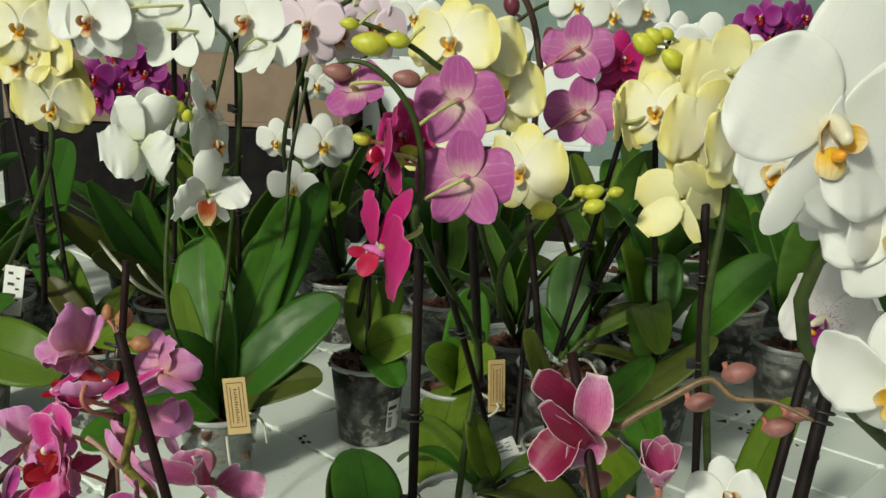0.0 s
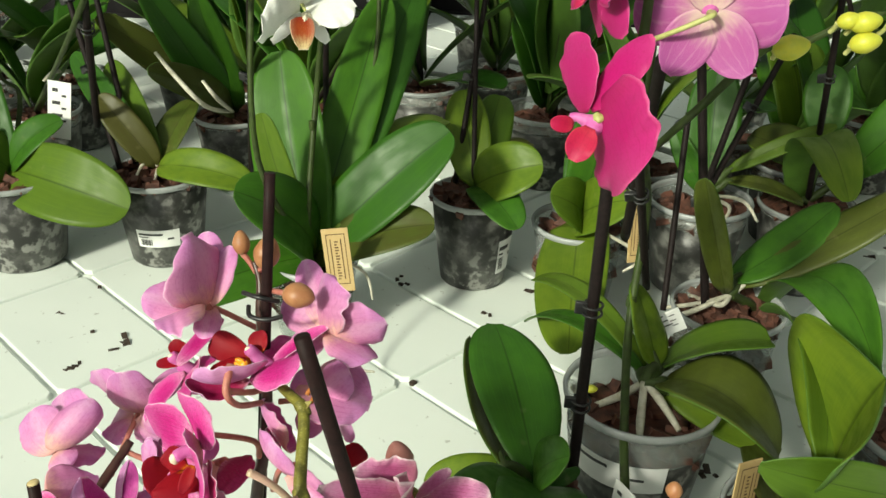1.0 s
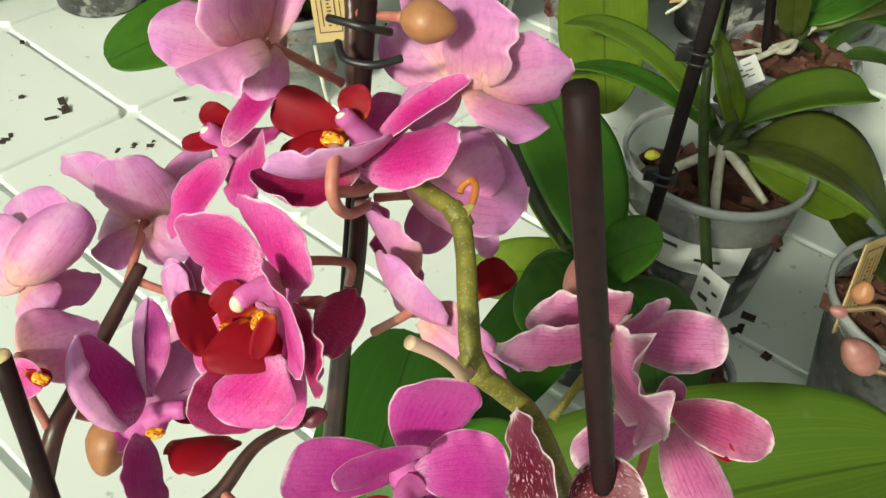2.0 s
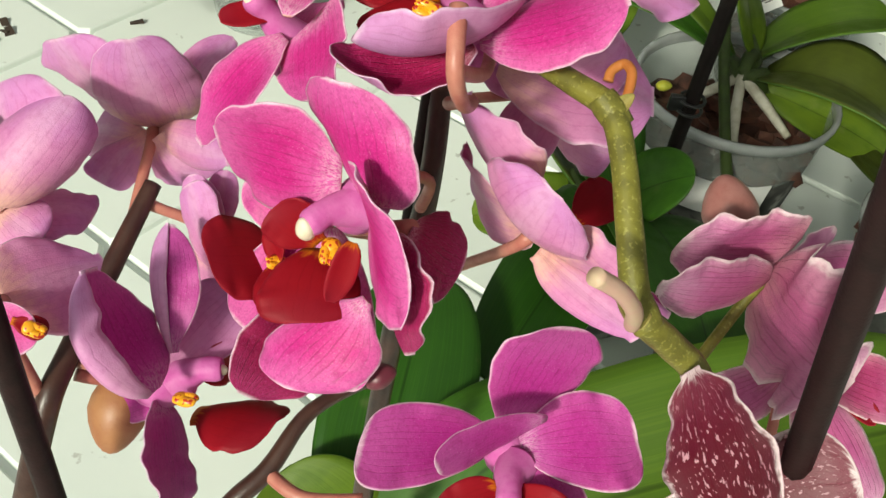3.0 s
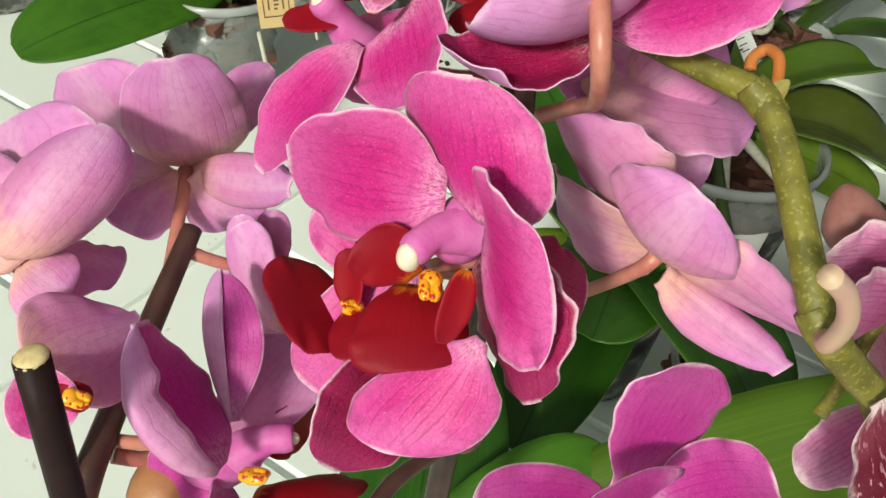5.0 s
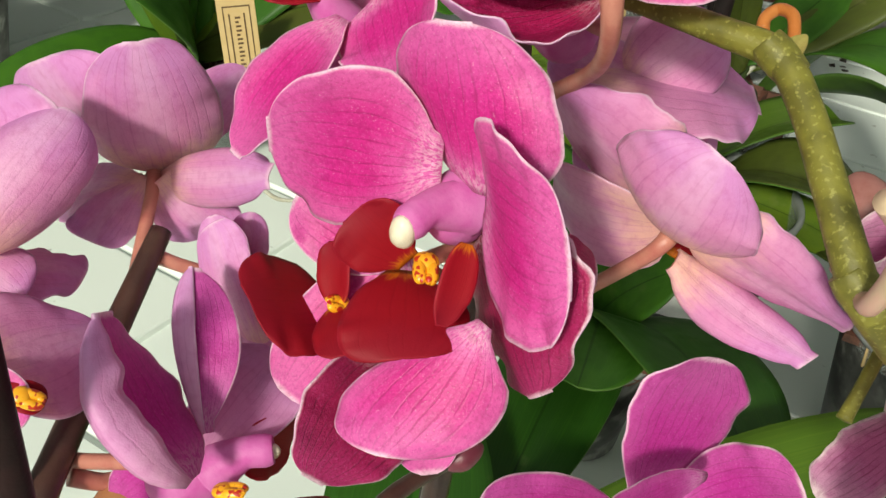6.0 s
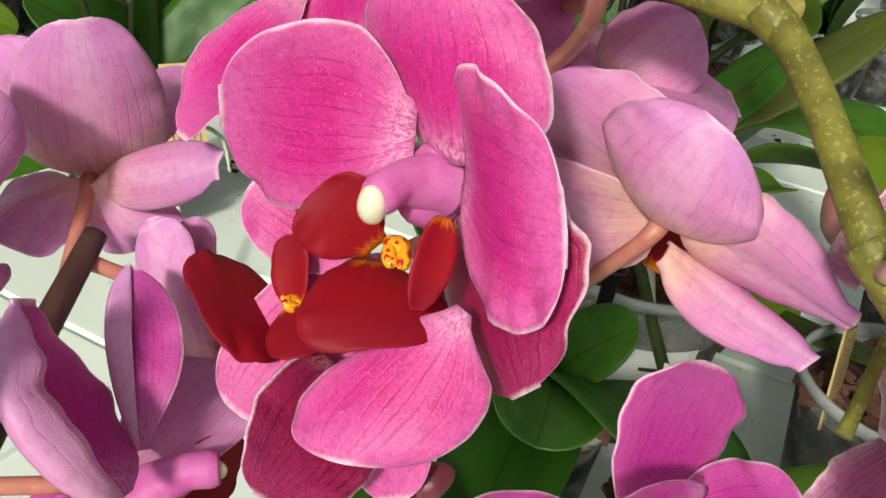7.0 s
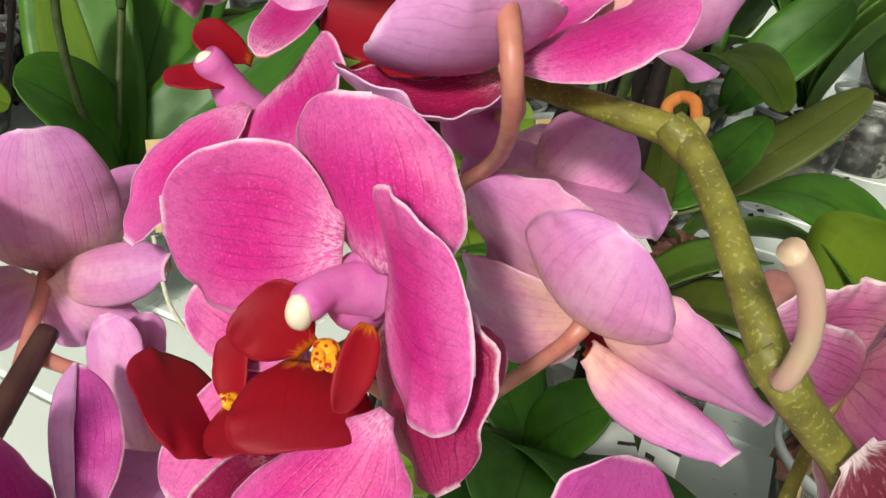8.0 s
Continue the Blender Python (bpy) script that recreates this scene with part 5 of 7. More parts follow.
bloom((-0.2914, 0.5785, 0.9810), (-0.2881, 0.5785, 0.9538), [
    ("petal", (-0.2826, 0.6016, 0.9686), (-0.643, 0.112, -0.758), 0.02, 1.9, 18, dict(a=0.592, b=0.872, crease=-0.1, skew=-0.143, twist=3.7, root=(-0.2934, 0.5841, 0.9751))),
    ("sepal", (-0.2863, 0.5737, 0.9750), (0.033, -0.639, 0.769), 0.01, 10, 30)],
    [((-0.2880, 0.5769, 0.9794), (-0.2828, 0.5770, 0.9773), (-0.081, -0.474, 0.877), 0.004, 20, 20)], None, (-0.2848, 0.5761, 0.9788), callus_r=0.0014)
bloom((-0.2647, 0.6141, 0.9672), (-0.2776, 0.6145, 0.9725), [
    ("petal", (-0.2692, 0.6178, 0.9781), (0.252, 0.770, -0.586), 0.008, -20, 26, dict(a=0.5, b=0.45, crease=-0.1)),
    ("petal", (-0.2635, 0.6226, 0.9759), (0.252, 0.770, -0.586), 0.008, -20, 26, dict(a=0.5, b=0.45, crease=-0.1)),
    ("sepal", (-0.2590, 0.6001, 0.9537), (0.169, 0.640, -0.749), 0.014, -20, 26, dict(a=0.5, b=0.45, crease=-0.1)),
    ("petal", (-0.2688, 0.6146, 0.9786), (0.382, 0.892, -0.243), 0.0102, -31.3, 21.6, dict(a=0.652, b=0.303, skew=-0.238, twist=0.8, root=(-0.2600, 0.6056, 0.9594)))])
# below
bloom((-0.2042, 0.5780, 0.9577), (-0.1798, 0.5841, 0.9502), [
    ("dorsal_sepal", (-0.1967, 0.5898, 0.9766), (0.180, -0.935, 0.304), 0.0219, 10.7, -2.8, dict(a=1.08, b=0.422, skew=0.114, twist=18.8, root=(-0.2062, 0.5811, 0.9554))),
    ("petal", (-0.2307, 0.5705, 0.9628), (0.553, -0.495, 0.670), 0.015, 24.3, 13, dict(a=0.696, b=0.243, skew=-0.336, twist=3.9, root=(-0.2052, 0.5826, 0.9506))),
    ("petal", (-0.1814, 0.5794, 0.9598), (-0.018, -0.347, 0.938), 0.0184, 32, 15.8, dict(a=0.636, b=0.361, skew=0.204, twist=10.6, root=(-0.2027, 0.5767, 0.9584))),
    ("sepal", (-0.2180, 0.5611, 0.9729), (0.670, -0.729, 0.138), 0.0071, -21.1, -20.3, dict(a=0.562, b=0.378, skew=0.355, twist=24.7, root=(-0.1994, 0.5770, 0.9668))),
    ("sepal", (-0.1930, 0.5611, 0.9478), (-0.068, -0.643, 0.763), 0.016, 20, 12)],
    [((-0.2048, 0.5696, 0.9548), (-0.1943, 0.5614, 0.9568), (-0.075, -0.562, 0.824), 0.01, 20, 20),
     ((-0.2057, 0.5696, 0.9546), (-0.2159, 0.5632, 0.9526), (-0.075, -0.562, 0.824), 0.01, 20, 20)], (-0.2047, 0.5653, 0.9571), (-0.2058, 0.5630, 0.9568), mats=(PINK_SHADED, PINK_BACK))
# withered flowers at the side
FD = (FADED, FADED_BACK)
bloom((-0.1602, 0.6049, 0.9781), (-0.1723, 0.5918, 0.9635), [
    ("sepal", (-0.1882, 0.5789, 0.9999), (-0.559, 0.820, 0.122), 0.0133, -14.8, 25, dict(mats=FD, wave=0.1, ripple=2.6, crease=-0.14, a=0.527, b=0.663, skew=0.034, twist=10.3, root=(-0.1624, 0.5989, 0.9835))),
    ("petal", (-0.1812, 0.5968, 0.9929), (-0.222, 0.956, 0.192), 0.0183, -4.1, 11, dict(mats=FD, wave=0.1, ripple=2.6, crease=-0.14, a=0.22, b=0.406, skew=0.246, twist=12.2, root=(-0.1590, 0.6023, 0.9912))),
    ("petal", (-0.1488, 0.6116, 0.9875), (0.020, 0.999, 0.037), 0.006, -10, 20, dict(mats=FD, wave=0.1, ripple=2.6, crease=-0.14)),
    ("petal", (-0.1328, 0.6073, 0.9780), (-0.069, 0.870, -0.488), 0.0158, -20.8, 19.1, dict(mats=FD, wave=0.08, a=0.611, b=0.371, skew=-0.022, twist=-1.8, root=(-0.1594, 0.6057, 0.9788))),
    ("sepal", (-0.1474, 0.5844, 0.9738), (0.846, 0.477, 0.240), 0.0575, -28.5, 14.4, dict(mats=FD, wave=0.1, ripple=2.6, crease=-0.14, a=0.522, b=0.512, skew=-0.097, twist=6.8, root=(-0.1602, 0.6037, 0.9805)))], stalk=OLIVE)
bloom((-0.1430, 0.6103, 0.9468), (-0.1493, 0.5887, 0.9350), [
    ("petal", (-0.1130, 0.6060, 0.9435), (0.025, -0.603, 0.798), 0.0148, 12.4, 32.1, dict(mats=FD, wave=0.1, ripple=2.6, crease=-0.14, a=0.663, b=0.492, skew=-0.048, twist=4, root=(-0.1401, 0.6115, 0.9485))),
    ("sepal", (-0.1261, 0.5870, 0.9308), (0.056, 0.596, -0.801), 0.0163, -13.3, 24.4, dict(mats=FD, wave=0.05, a=0.521, b=0.346, skew=0.077, twist=0.8, root=(-0.1399, 0.6082, 0.9456))),
    ("sepal", (-0.1632, 0.6018, 0.9346), (-0.020, 0.730, -0.683), 0.014, -14, 24, dict(mats=FD, wave=0.1, ripple=2.6, crease=-0.14)),
    ("dorsal_sepal", (-0.1372, 0.6198, 0.9503), (0.020, -0.730, 0.683), 0.008, 10, 30, dict(mats=FD))],
    [((-0.1381, 0.6131, 0.9468), (-0.1233, 0.6025, 0.9414), (0.000, -0.580, 0.815), 0.006, 10, 40)])
bloom((-0.1702, 0.5599, 0.9753), (-0.1624, 0.5762, 0.9479), [
    ("dorsal_sepal", (-0.1832, 0.5679, 0.9946), (-0.907, -0.421, -0.022), 0.0309, -5.5, 15.3, dict(mats=(SPOT, FADED_BACK), a=0.279, b=0.598, skew=0.111, twist=-0.6, root=(-0.1750, 0.5507, 0.9839))),
    ("petal", (-0.1564, 0.5590, 0.9839), (-0.168, -0.641, 0.749), 0.0185, 12, 12, dict(mats=(SPOT, FADED_BACK))),
    ("petal", (-0.1814, 0.5491, 0.9640), (-0.168, -0.641, 0.749), 0.0185, 12, 12, dict(mats=(SPOT, FADED_BACK)))])
# buds
part("flower_stalk", tube("flower_stalk", [Vector(q) - hero.location for q in ((-0.2222, 0.5960, 1.0330), (-0.2218, 0.5890, 1.0268), (-0.2199, 0.5935, 1.0184), (-0.2181, 0.6076, 1.0093), (-0.2215, 0.6180, 1.0010))], (0.0014, 0.0013, 0.0011, 0.0011, 0.0013), PEDICEL, 12), hero)
bud(hero, (-0.2344, 0.6433, 1.0546), (-0.1735, 0.2658, 0.9483), 0.0048, BUD_TAN, (-0.2283, 0.6403, 1.0442), 0.75, thick=0.0010)
bud(hero, (-0.2237, 0.6408, 1.0528), (0.1178, 0.4081, 0.9053), 0.0064, BUD_TAN, (-0.2273, 0.6397, 1.0447), 0.8, thick=0.0010)
bud(hero, (-0.2081, 0.6284, 1.0432), (0.9856, -0.1693, 0.0022), 0.0062, BUD_TAN, (-0.2262, 0.6377, 1.0388), 0.85, thick=0.0010)
bud(hero, (-0.2294, 0.5933, 0.9528), (0.9114, 0.2113, 0.3530), 0.0036, BUD_MAROON, None, 0.8)
bud(hero, (-0.2771, 0.5820, 0.9490), (-0.0679, -0.8103, -0.5821), 0.0078, BUD_TAN, (-0.2844, 0.5843, 0.9565), 0.75)
bud(hero, (-0.1677, 0.6126, 0.9877), (-0.3763, 0.4764, 0.7946), 0.0068, BUD_PINK, None, 0.85)
# a clip of black wire on the stake
part("wire_clip", tube("wire_clip", [Vector(p) - hero.location for p in ((-0.2296, 0.6291, 1.0417), (-0.2219, 0.6260, 1.0420), (-0.2161, 0.6290, 1.0396))], 0.0009, CLIP), hero)
part("wire_clip", tube("wire_clip", [Vector(p) - hero.location for p in ((-0.2274, 0.6280, 1.0368), (-0.2251, 0.6231, 1.0358), (-0.2189, 0.6217, 1.0357), (-0.2131, 0.6242, 1.0365))], 0.0009, CLIP), hero)
# its own leaves, low down
HB = hero.location + Vector((0, 0, 0.085))
leaf(hero, HB, (-0.0176, 0.6865, 0.8442), 0.085, 34, (0, -0.3, 1), LEAF_BRIGHT, seed=2)
leaf(hero, HB, (-0.2179, 0.7379, 0.8300), 0.055, 40, (0, -0.5, 1), LEAF, seed=3)
leaf(hero, HB, (-0.2634, 0.6499, 0.8190), 0.05, 40, (0, -0.5, 1), LEAF_BRIGHT, seed=4)
leaf(hero, HB, (-0.1650, 0.6803, 0.8356), 0.055, 50, (0, -0.5, 1), LEAF, seed=5)

GRP = "orchids on the bench"


def orchid(at, label):
    return thing("potted_orchid", (at[0], at[1], TOP), label, "orchid", GRP)


# ---- white orchid with rust lips ----
C = Vector((-0.3660, 1.1320, 0.7850))
p = orchid(C, "white orchid with rust-red lips in a clear pot")
pot(p, 0.046, 0.088, clear=True)
card(p, (-0.3160, 1.0648, 0.7888), 10, 0.024, 0.062, 4, None, -6)
leaf(p, C, (-0.2368, 1.1709, 0.9116), 0.072, 22, (-.30, -.80, .45), LEAF, seed=11, a=0.5, b=0.38)
leaf(p, C, (-0.2433, 1.1263, 0.8346), 0.055, 40, (.1, -.55, .8), LEAF_DARK, seed=12)
leaf(p, C, (-0.4041, 1.0494, 0.8849), 0.070, 70, (.2, -.6, .8), LEAF, seed=13)
leaf(p, C, (-0.2623, 1.2833, 0.8776), 0.050, 80, (-.1, -.4, .9), LEAF_BRIGHT, seed=14)
leaf(p, C, (-0.4141, 1.2123, 0.9658), 0.078, 16, (0, -.97, .2), LEAF, seed=15)
leaf(p, C, (-0.3984, 1.1084, 0.9382), 0.036, 20, (-.1, -.9, .2), LEAF_BRIGHT, seed=16, a=0.35, b=0.35)
leaf(p, C, (-0.3289, 1.3045, 1.0054), 0.055, 16, (.2, -.9, .2), LEAF, seed=17)
leaf(p, C, (-0.3034, 1.3549, 1.0138), 0.055, 24, (.2, -.9, .2), LEAF, seed=19)
leaf(p, C, (-0.4728, 1.0232, 0.7797), 0.060, 30, (.2, -.4, .8), LEAF, seed=18)
roots(p, [[C, (-0.3051, 1.0916, 0.7985), (-0.2918, 1.0815, 0.7730)], [(-0.3290, 1.0594, 0.7870), (-0.3166, 1.0449, 0.7457), (-0.2987, 1.0420, 0.7227), (-0.2819, 1.0443, 0.7182)]], 0.0016)
stake(p, (-0.4760, 1.2670, 0.8000), (-0.3773, 1.0703, 1.2023), 0.0022, STAKE, (0.35, 0.7))
stake(p, (-0.3940, 1.2850, 0.8000), (-0.3323, 1.1206, 1.2051), 0.0024, STAKE, (0.5, 0.8))
stake(p, (-0.4020, 1.4910, 0.8300), (-0.3244, 1.3316, 1.2143), 0.0022, STAKE, (0.3, 0.6))
spike(p, [C, (-0.3593, 1.1097, 0.8484), (-0.3614, 1.1619, 0.9550), (-0.3287, 1.1180, 1.1238), (-0.3307, 1.1103, 1.1872), (-0.3412, 1.0852, 1.2144), (-0.3456, 1.0615, 1.2349)], (0.003, 0.003, 0.0028, 0.0025, 0.0022, 0.002, 0.0016), SPIKE, "spike", [((-0.3593, 1.1097, 0.8484), (0, 0, 1), 0.003), ((-0.3624, 1.1430, 0.9173), (0, 0, 1), 0.003)])
spike(p, [C, (-0.3766, 1.0351, 0.9241), (-0.3797, 1.0583, 1.0702), (-0.3750, 1.0551, 1.1128), (-0.3531, 1.0458, 1.1472), (-0.3486, 1.0268, 1.1616)], (0.0028, 0.0026, 0.0024, 0.0018, 0.0014, 0.001), SPIKE)
spike(p, [C, (-0.3293, 1.2421, 0.9337), (-0.3340, 1.3123, 1.0504), (-0.3226, 1.3494, 1.1509)], 0.0024, SPIKE)
bloom((-0.3920, 1.0119, 1.0963), (-0.3743, 1.0538, 1.0991), [
    ("petal", (-0.4216, 0.9944, 1.1001), (-0.408, 0.517, -0.753), 0.0734, -6.4, 22.1, dict(a=0.357, b=0.452, claw=0.55, skew=-0.094, twist=5.1, root=(-0.3904, 1.0125, 1.0956))),
    ("dorsal_sepal", (-0.3995, 1.0027, 1.1451), (0.352, 0.889, 0.295), 0.0348, -15.6, 24.6, dict(a=0.418, b=0.338, claw=0.55, skew=-0.044, twist=9.1, root=(-0.3917, 1.0134, 1.1033))),
    ("petal", (-0.3625, 1.0168, 1.1459), (-0.496, 0.827, 0.265), 0.0359, -11.5, 44.3, dict(a=0.418, b=0.264, claw=0.55, skew=-0.151, root=(-0.3879, 1.0153, 1.1030))),
    ("sepal", (-0.3634, 1.0075, 1.0700), (0.541, 0.763, 0.355), 0.0823, -5.3, 34.2, dict(a=0.389, b=0.4, claw=0.55, skew=-0.052, root=(-0.3893, 1.0134, 1.0967))),
    ("sepal", (-0.3966, 1.0228, 1.0645), (-0.902, 0.337, 0.270), 0.0224, -8.5, 8.5, dict(a=0.405, b=0.374, claw=0.55, skew=-0.011, root=(-0.3910, 1.0122, 1.0965)))], mats=(WHITE, WHITE_BACK), thick=0.0014, stalk=GREEN_STALK, plant=p)
bloom((-0.3287, 1.0319, 1.0476), (-0.3718, 1.0545, 1.0964), [
    ("dorsal_sepal", (-0.3237, 1.0172, 1.0970), (0.553, -0.743, -0.379), 0.0306, 14.3, -34.8, dict(a=0.399, b=0.378, claw=0.55, skew=0.012, twist=-1.9, root=(-0.3307, 1.0332, 1.0554))),
    ("petal", (-0.3529, 1.0029, 1.0377), (0.762, -0.304, -0.573), 0.06, 1.8, -33.3, dict(a=0.374, b=0.424, claw=0.55, skew=-0.058, twist=1.3, root=(-0.3327, 1.0309, 1.0497))),
    ("petal", (-0.3009, 1.0534, 1.0607), (0.128, -0.620, 0.774), 0.0465, 7.4, -13.2, dict(a=0.402, b=0.387, claw=0.55, skew=0.015, twist=1.9, root=(-0.3260, 1.0330, 1.0485))),
    ("sepal", (-0.3467, 1.0043, 1.0319), (0.846, -0.528, 0.080), 0.01, 11.9, -11.7, dict(a=0.397, b=0.412, claw=0.55, skew=0.012, root=(-0.3316, 1.0308, 1.0477))),
    ("sepal", (-0.3127, 1.0349, 1.0262), (0.376, -0.913, 0.157), 0.0109, 7.9, -10, dict(a=0.406, b=0.383, claw=0.55, skew=0.01, root=(-0.3296, 1.0318, 1.0490)))],
    [((-0.3295, 1.0229, 1.0475), (-0.3270, 1.0174, 1.0241), (0.472, -0.846, 0.249), 0.0195, 20.1, 18.3, dict(a=0.22, b=0.499, claw=0.4, skew=-0.024, twist=-1.1))], (-0.3267, 1.0229, 1.0456), mats=(WHITE, WHITE_BACK), lipmat=RUST, thick=0.0014, stalk=GREEN_STALK, column_mat=PALE_COLUMN, plant=p)
flower(p, (-0.3388, 1.0682, 1.0964), (0.9747, -0.1645, 0.1516), (-0.0607, 0.2182, 0.9740), 0.037, "white", (-0.3704, 1.0558, 1.1019), GREEN_STALK, 2)
flower(p, (-0.3436, 1.0597, 1.1359), (0.9645, 0.0287, 0.2627), (-0.3707, 0.1639, 0.9142), 0.035, "white", (-0.3555, 1.0448, 1.1472), GREEN_STALK, 0)
flower(p, (-0.3990, 1.0556, 1.1173), (-0.3525, 0.9090, 0.2225), (-0.0607, 0.2182, 0.9740), 0.036, "white", (-0.3731, 1.0565, 1.1183), GREEN_STALK, 1)
for at in ((-0.3573, 1.0321, 1.1345), (-0.3635, 1.0298, 1.1397), (-0.3506, 1.0342, 1.1266)):
    bud(p, at, (0.2, -0.3, 0.6), 0.007, BUD_YELLOW, (-0.3603, 1.0404, 1.1203), 0.8, GREEN_STALK)
for at, f, v, st in (((-0.4505, 1.0459, 1.2132), (-0.0668, -0.9977, 0.0122), 0, (-0.4293, 1.0792, 1.2199)), ((-0.4438, 1.0720, 1.2112), (0.7423, -0.6647, 0.0845), 2, (-0.4293, 1.0792, 1.2199)), ((-0.3802, 1.0799, 1.2050), (-0.0278, 0.9927, -0.1172), 1, (-0.3425, 1.0954, 1.2035)), ((-0.3171, 1.1154, 1.2184), (-0.4092, -0.9097, 0.0701), 2, (-0.3322, 1.1099, 1.1984)), ((-0.2955, 1.1121, 1.1939), (0.4745, 0.7937, -0.3807), 0, (-0.3289, 1.1214, 1.1814)), ((-0.4194, 1.0839, 1.2257), (-0.1362, 0.9907, -0.0077), 1, (-0.3695, 1.0843, 1.2298))):
    flower(p, at, f, (0, 0, 1), 0.042, "white", st, GREEN_STALK, v)

# ---- mauve-backed crimson orchid: two round leaves, an arching spike ----
C = Vector((-0.1220, 0.8500, 0.7750))
p = orchid(C, "crimson orchid with striped mauve backs on an arching spike")
pot(p, 0.033, 0.070, 0.94)
leaf(p, (-0.1219, 0.8491, 0.7790), (-0.1667, 0.9707, 0.8279), 0.0617, 29.9, (0.20, -0.30, 0.93), LEAF, crease=0.16, a=0.70, b=0.54, cup=-6, twist=-7, skew=-0.19, seed=147, crown=C)
leaf(p, (-0.1452, 0.8503, 0.7907), (-0.1850, 0.9746, 0.8099), 0.0446, -19.2, (0.66, 0.09, 0.75), LEAF_DARK, crease=0.16, a=0.48, b=0.50, cup=-7, twist=17, skew=0.01, seed=148, crown=C)
leaf(p, (-0.1266, 0.8519, 0.7752), (-0.1600, 0.8431, 0.7882), 0.0134, 34.2, (0.40, -0.19, 0.90), LEAF, crease=0.16, a=0.44, b=0.47, cup=1, twist=1, skew=-0.01, seed=149, crown=C)
leaf(p, (-0.1248, 0.8485, 0.7734), (-0.0936, 0.8597, 0.7879), 0.0112, 40.9, (0.13, -0.90, 0.41), LEAF, crease=0.16, a=0.43, b=0.38, cup=2, twist=0, skew=-0.01, seed=150, crown=C)
leaf(p, C, (-0.1970, 0.8380, 0.7750), 0.040, 40, (0, -.4, 1), LEAF_BRIGHT, seed=23)
leaf(p, C, (-0.1680, 0.8510, 0.7850), 0.028, 20, (0, -.5, 1), LEAF, seed=26)
leaf(p, C, (-0.1020, 0.8141, 0.8350), 0.040, 44, (0.1, -0.5, 0.85), LEAF, crease=0.16, seed=29)
leaf(p, C, (-0.1130, 0.7008, 0.8380), 0.058, 46, (.1, -.55, .83), LEAF, crease=0.18, b=0.34, a=0.34, seed=25)
leaf(p, C, (-0.1630, 0.7380, 0.8350), 0.052, 44, (-0.1, -0.45, 0.9), LEAF, crease=0.14, b=0.34, a=0.34, seed=27)
leaf(p, C, (-0.1900, 0.7100, 0.8050), 0.050, 44, (-0.2, -0.45, 0.9), LEAF, crease=0.14, b=0.34, a=0.34, seed=28)
# ---- the small clear pot beside it, with its tag and curved green spike ----
C = Vector((-0.0730, 0.8020, 0.7650))
p = orchid(C, "mauve-backed crimson orchid rising from a small clear pot")
pot(p, 0.024, 0.060, 0.80)
card(p, (-0.0670, 0.8294, 0.7512), -58, 0.022, 0.046, 10, (PAPER, INK), -6)
stake(p, (-0.0979, 0.8722, 0.7460), (-0.0950, 0.8552, 1.0521), 0.0030, STAKE, (0.30, 0.55))
stake(p, (-0.0512, 1.0161, 0.8500), (-0.0853, 0.8774, 1.0523), 0.0024, STAKE, (0.55,))
spike(p, [(-0.0837, 0.8342, 0.7387), (-0.0677, 0.8322, 0.7608), (-0.0611, 0.8418, 0.7720), (-0.0639, 0.8852, 0.7973), (-0.0651, 0.9411, 0.8299), (-0.0640, 0.9719, 0.8605), (-0.0610, 0.9921, 0.9351), (-0.0886, 0.8185, 1.0689), (-0.0875, 0.8105, 1.1068), (-0.0890, 0.8047, 1.1405), (-0.0993, 0.8002, 1.1670), (-0.1183, 0.7975, 1.1861), (-0.1360, 0.7989, 1.1906), (-0.1480, 0.8009, 1.1864)], (0.0034, 0.0034, 0.0034, 0.0032, 0.0032, 0.003, 0.003, 0.0028, 0.0026, 0.0024, 0.0022, 0.0019, 0.0016, 0.0012), SPIKE, "spike", [((-0.0607, 0.8411, 0.7713), (0.1, 0, 1), 0.0034), ((-0.0651, 0.9720, 0.8604), (0.1, 0, 1), 0.0032)])
flower(p, (-0.0659, 0.8302, 1.1637), (0.1218, 0.9885, -0.0894), (-0.0409, 0.2209, 0.9744), 0.033, "crimson", (-0.0909, 0.8051, 1.1481), GREEN_STALK, 0)
flower(p, (-0.0575, 0.8153, 1.1123), (0.0504, 0.9920, -0.1156), (-0.0409, 0.2209, 0.9744), 0.0355, "crimson", (-0.0848, 0.8095, 1.0983), GREEN_STALK, 1)
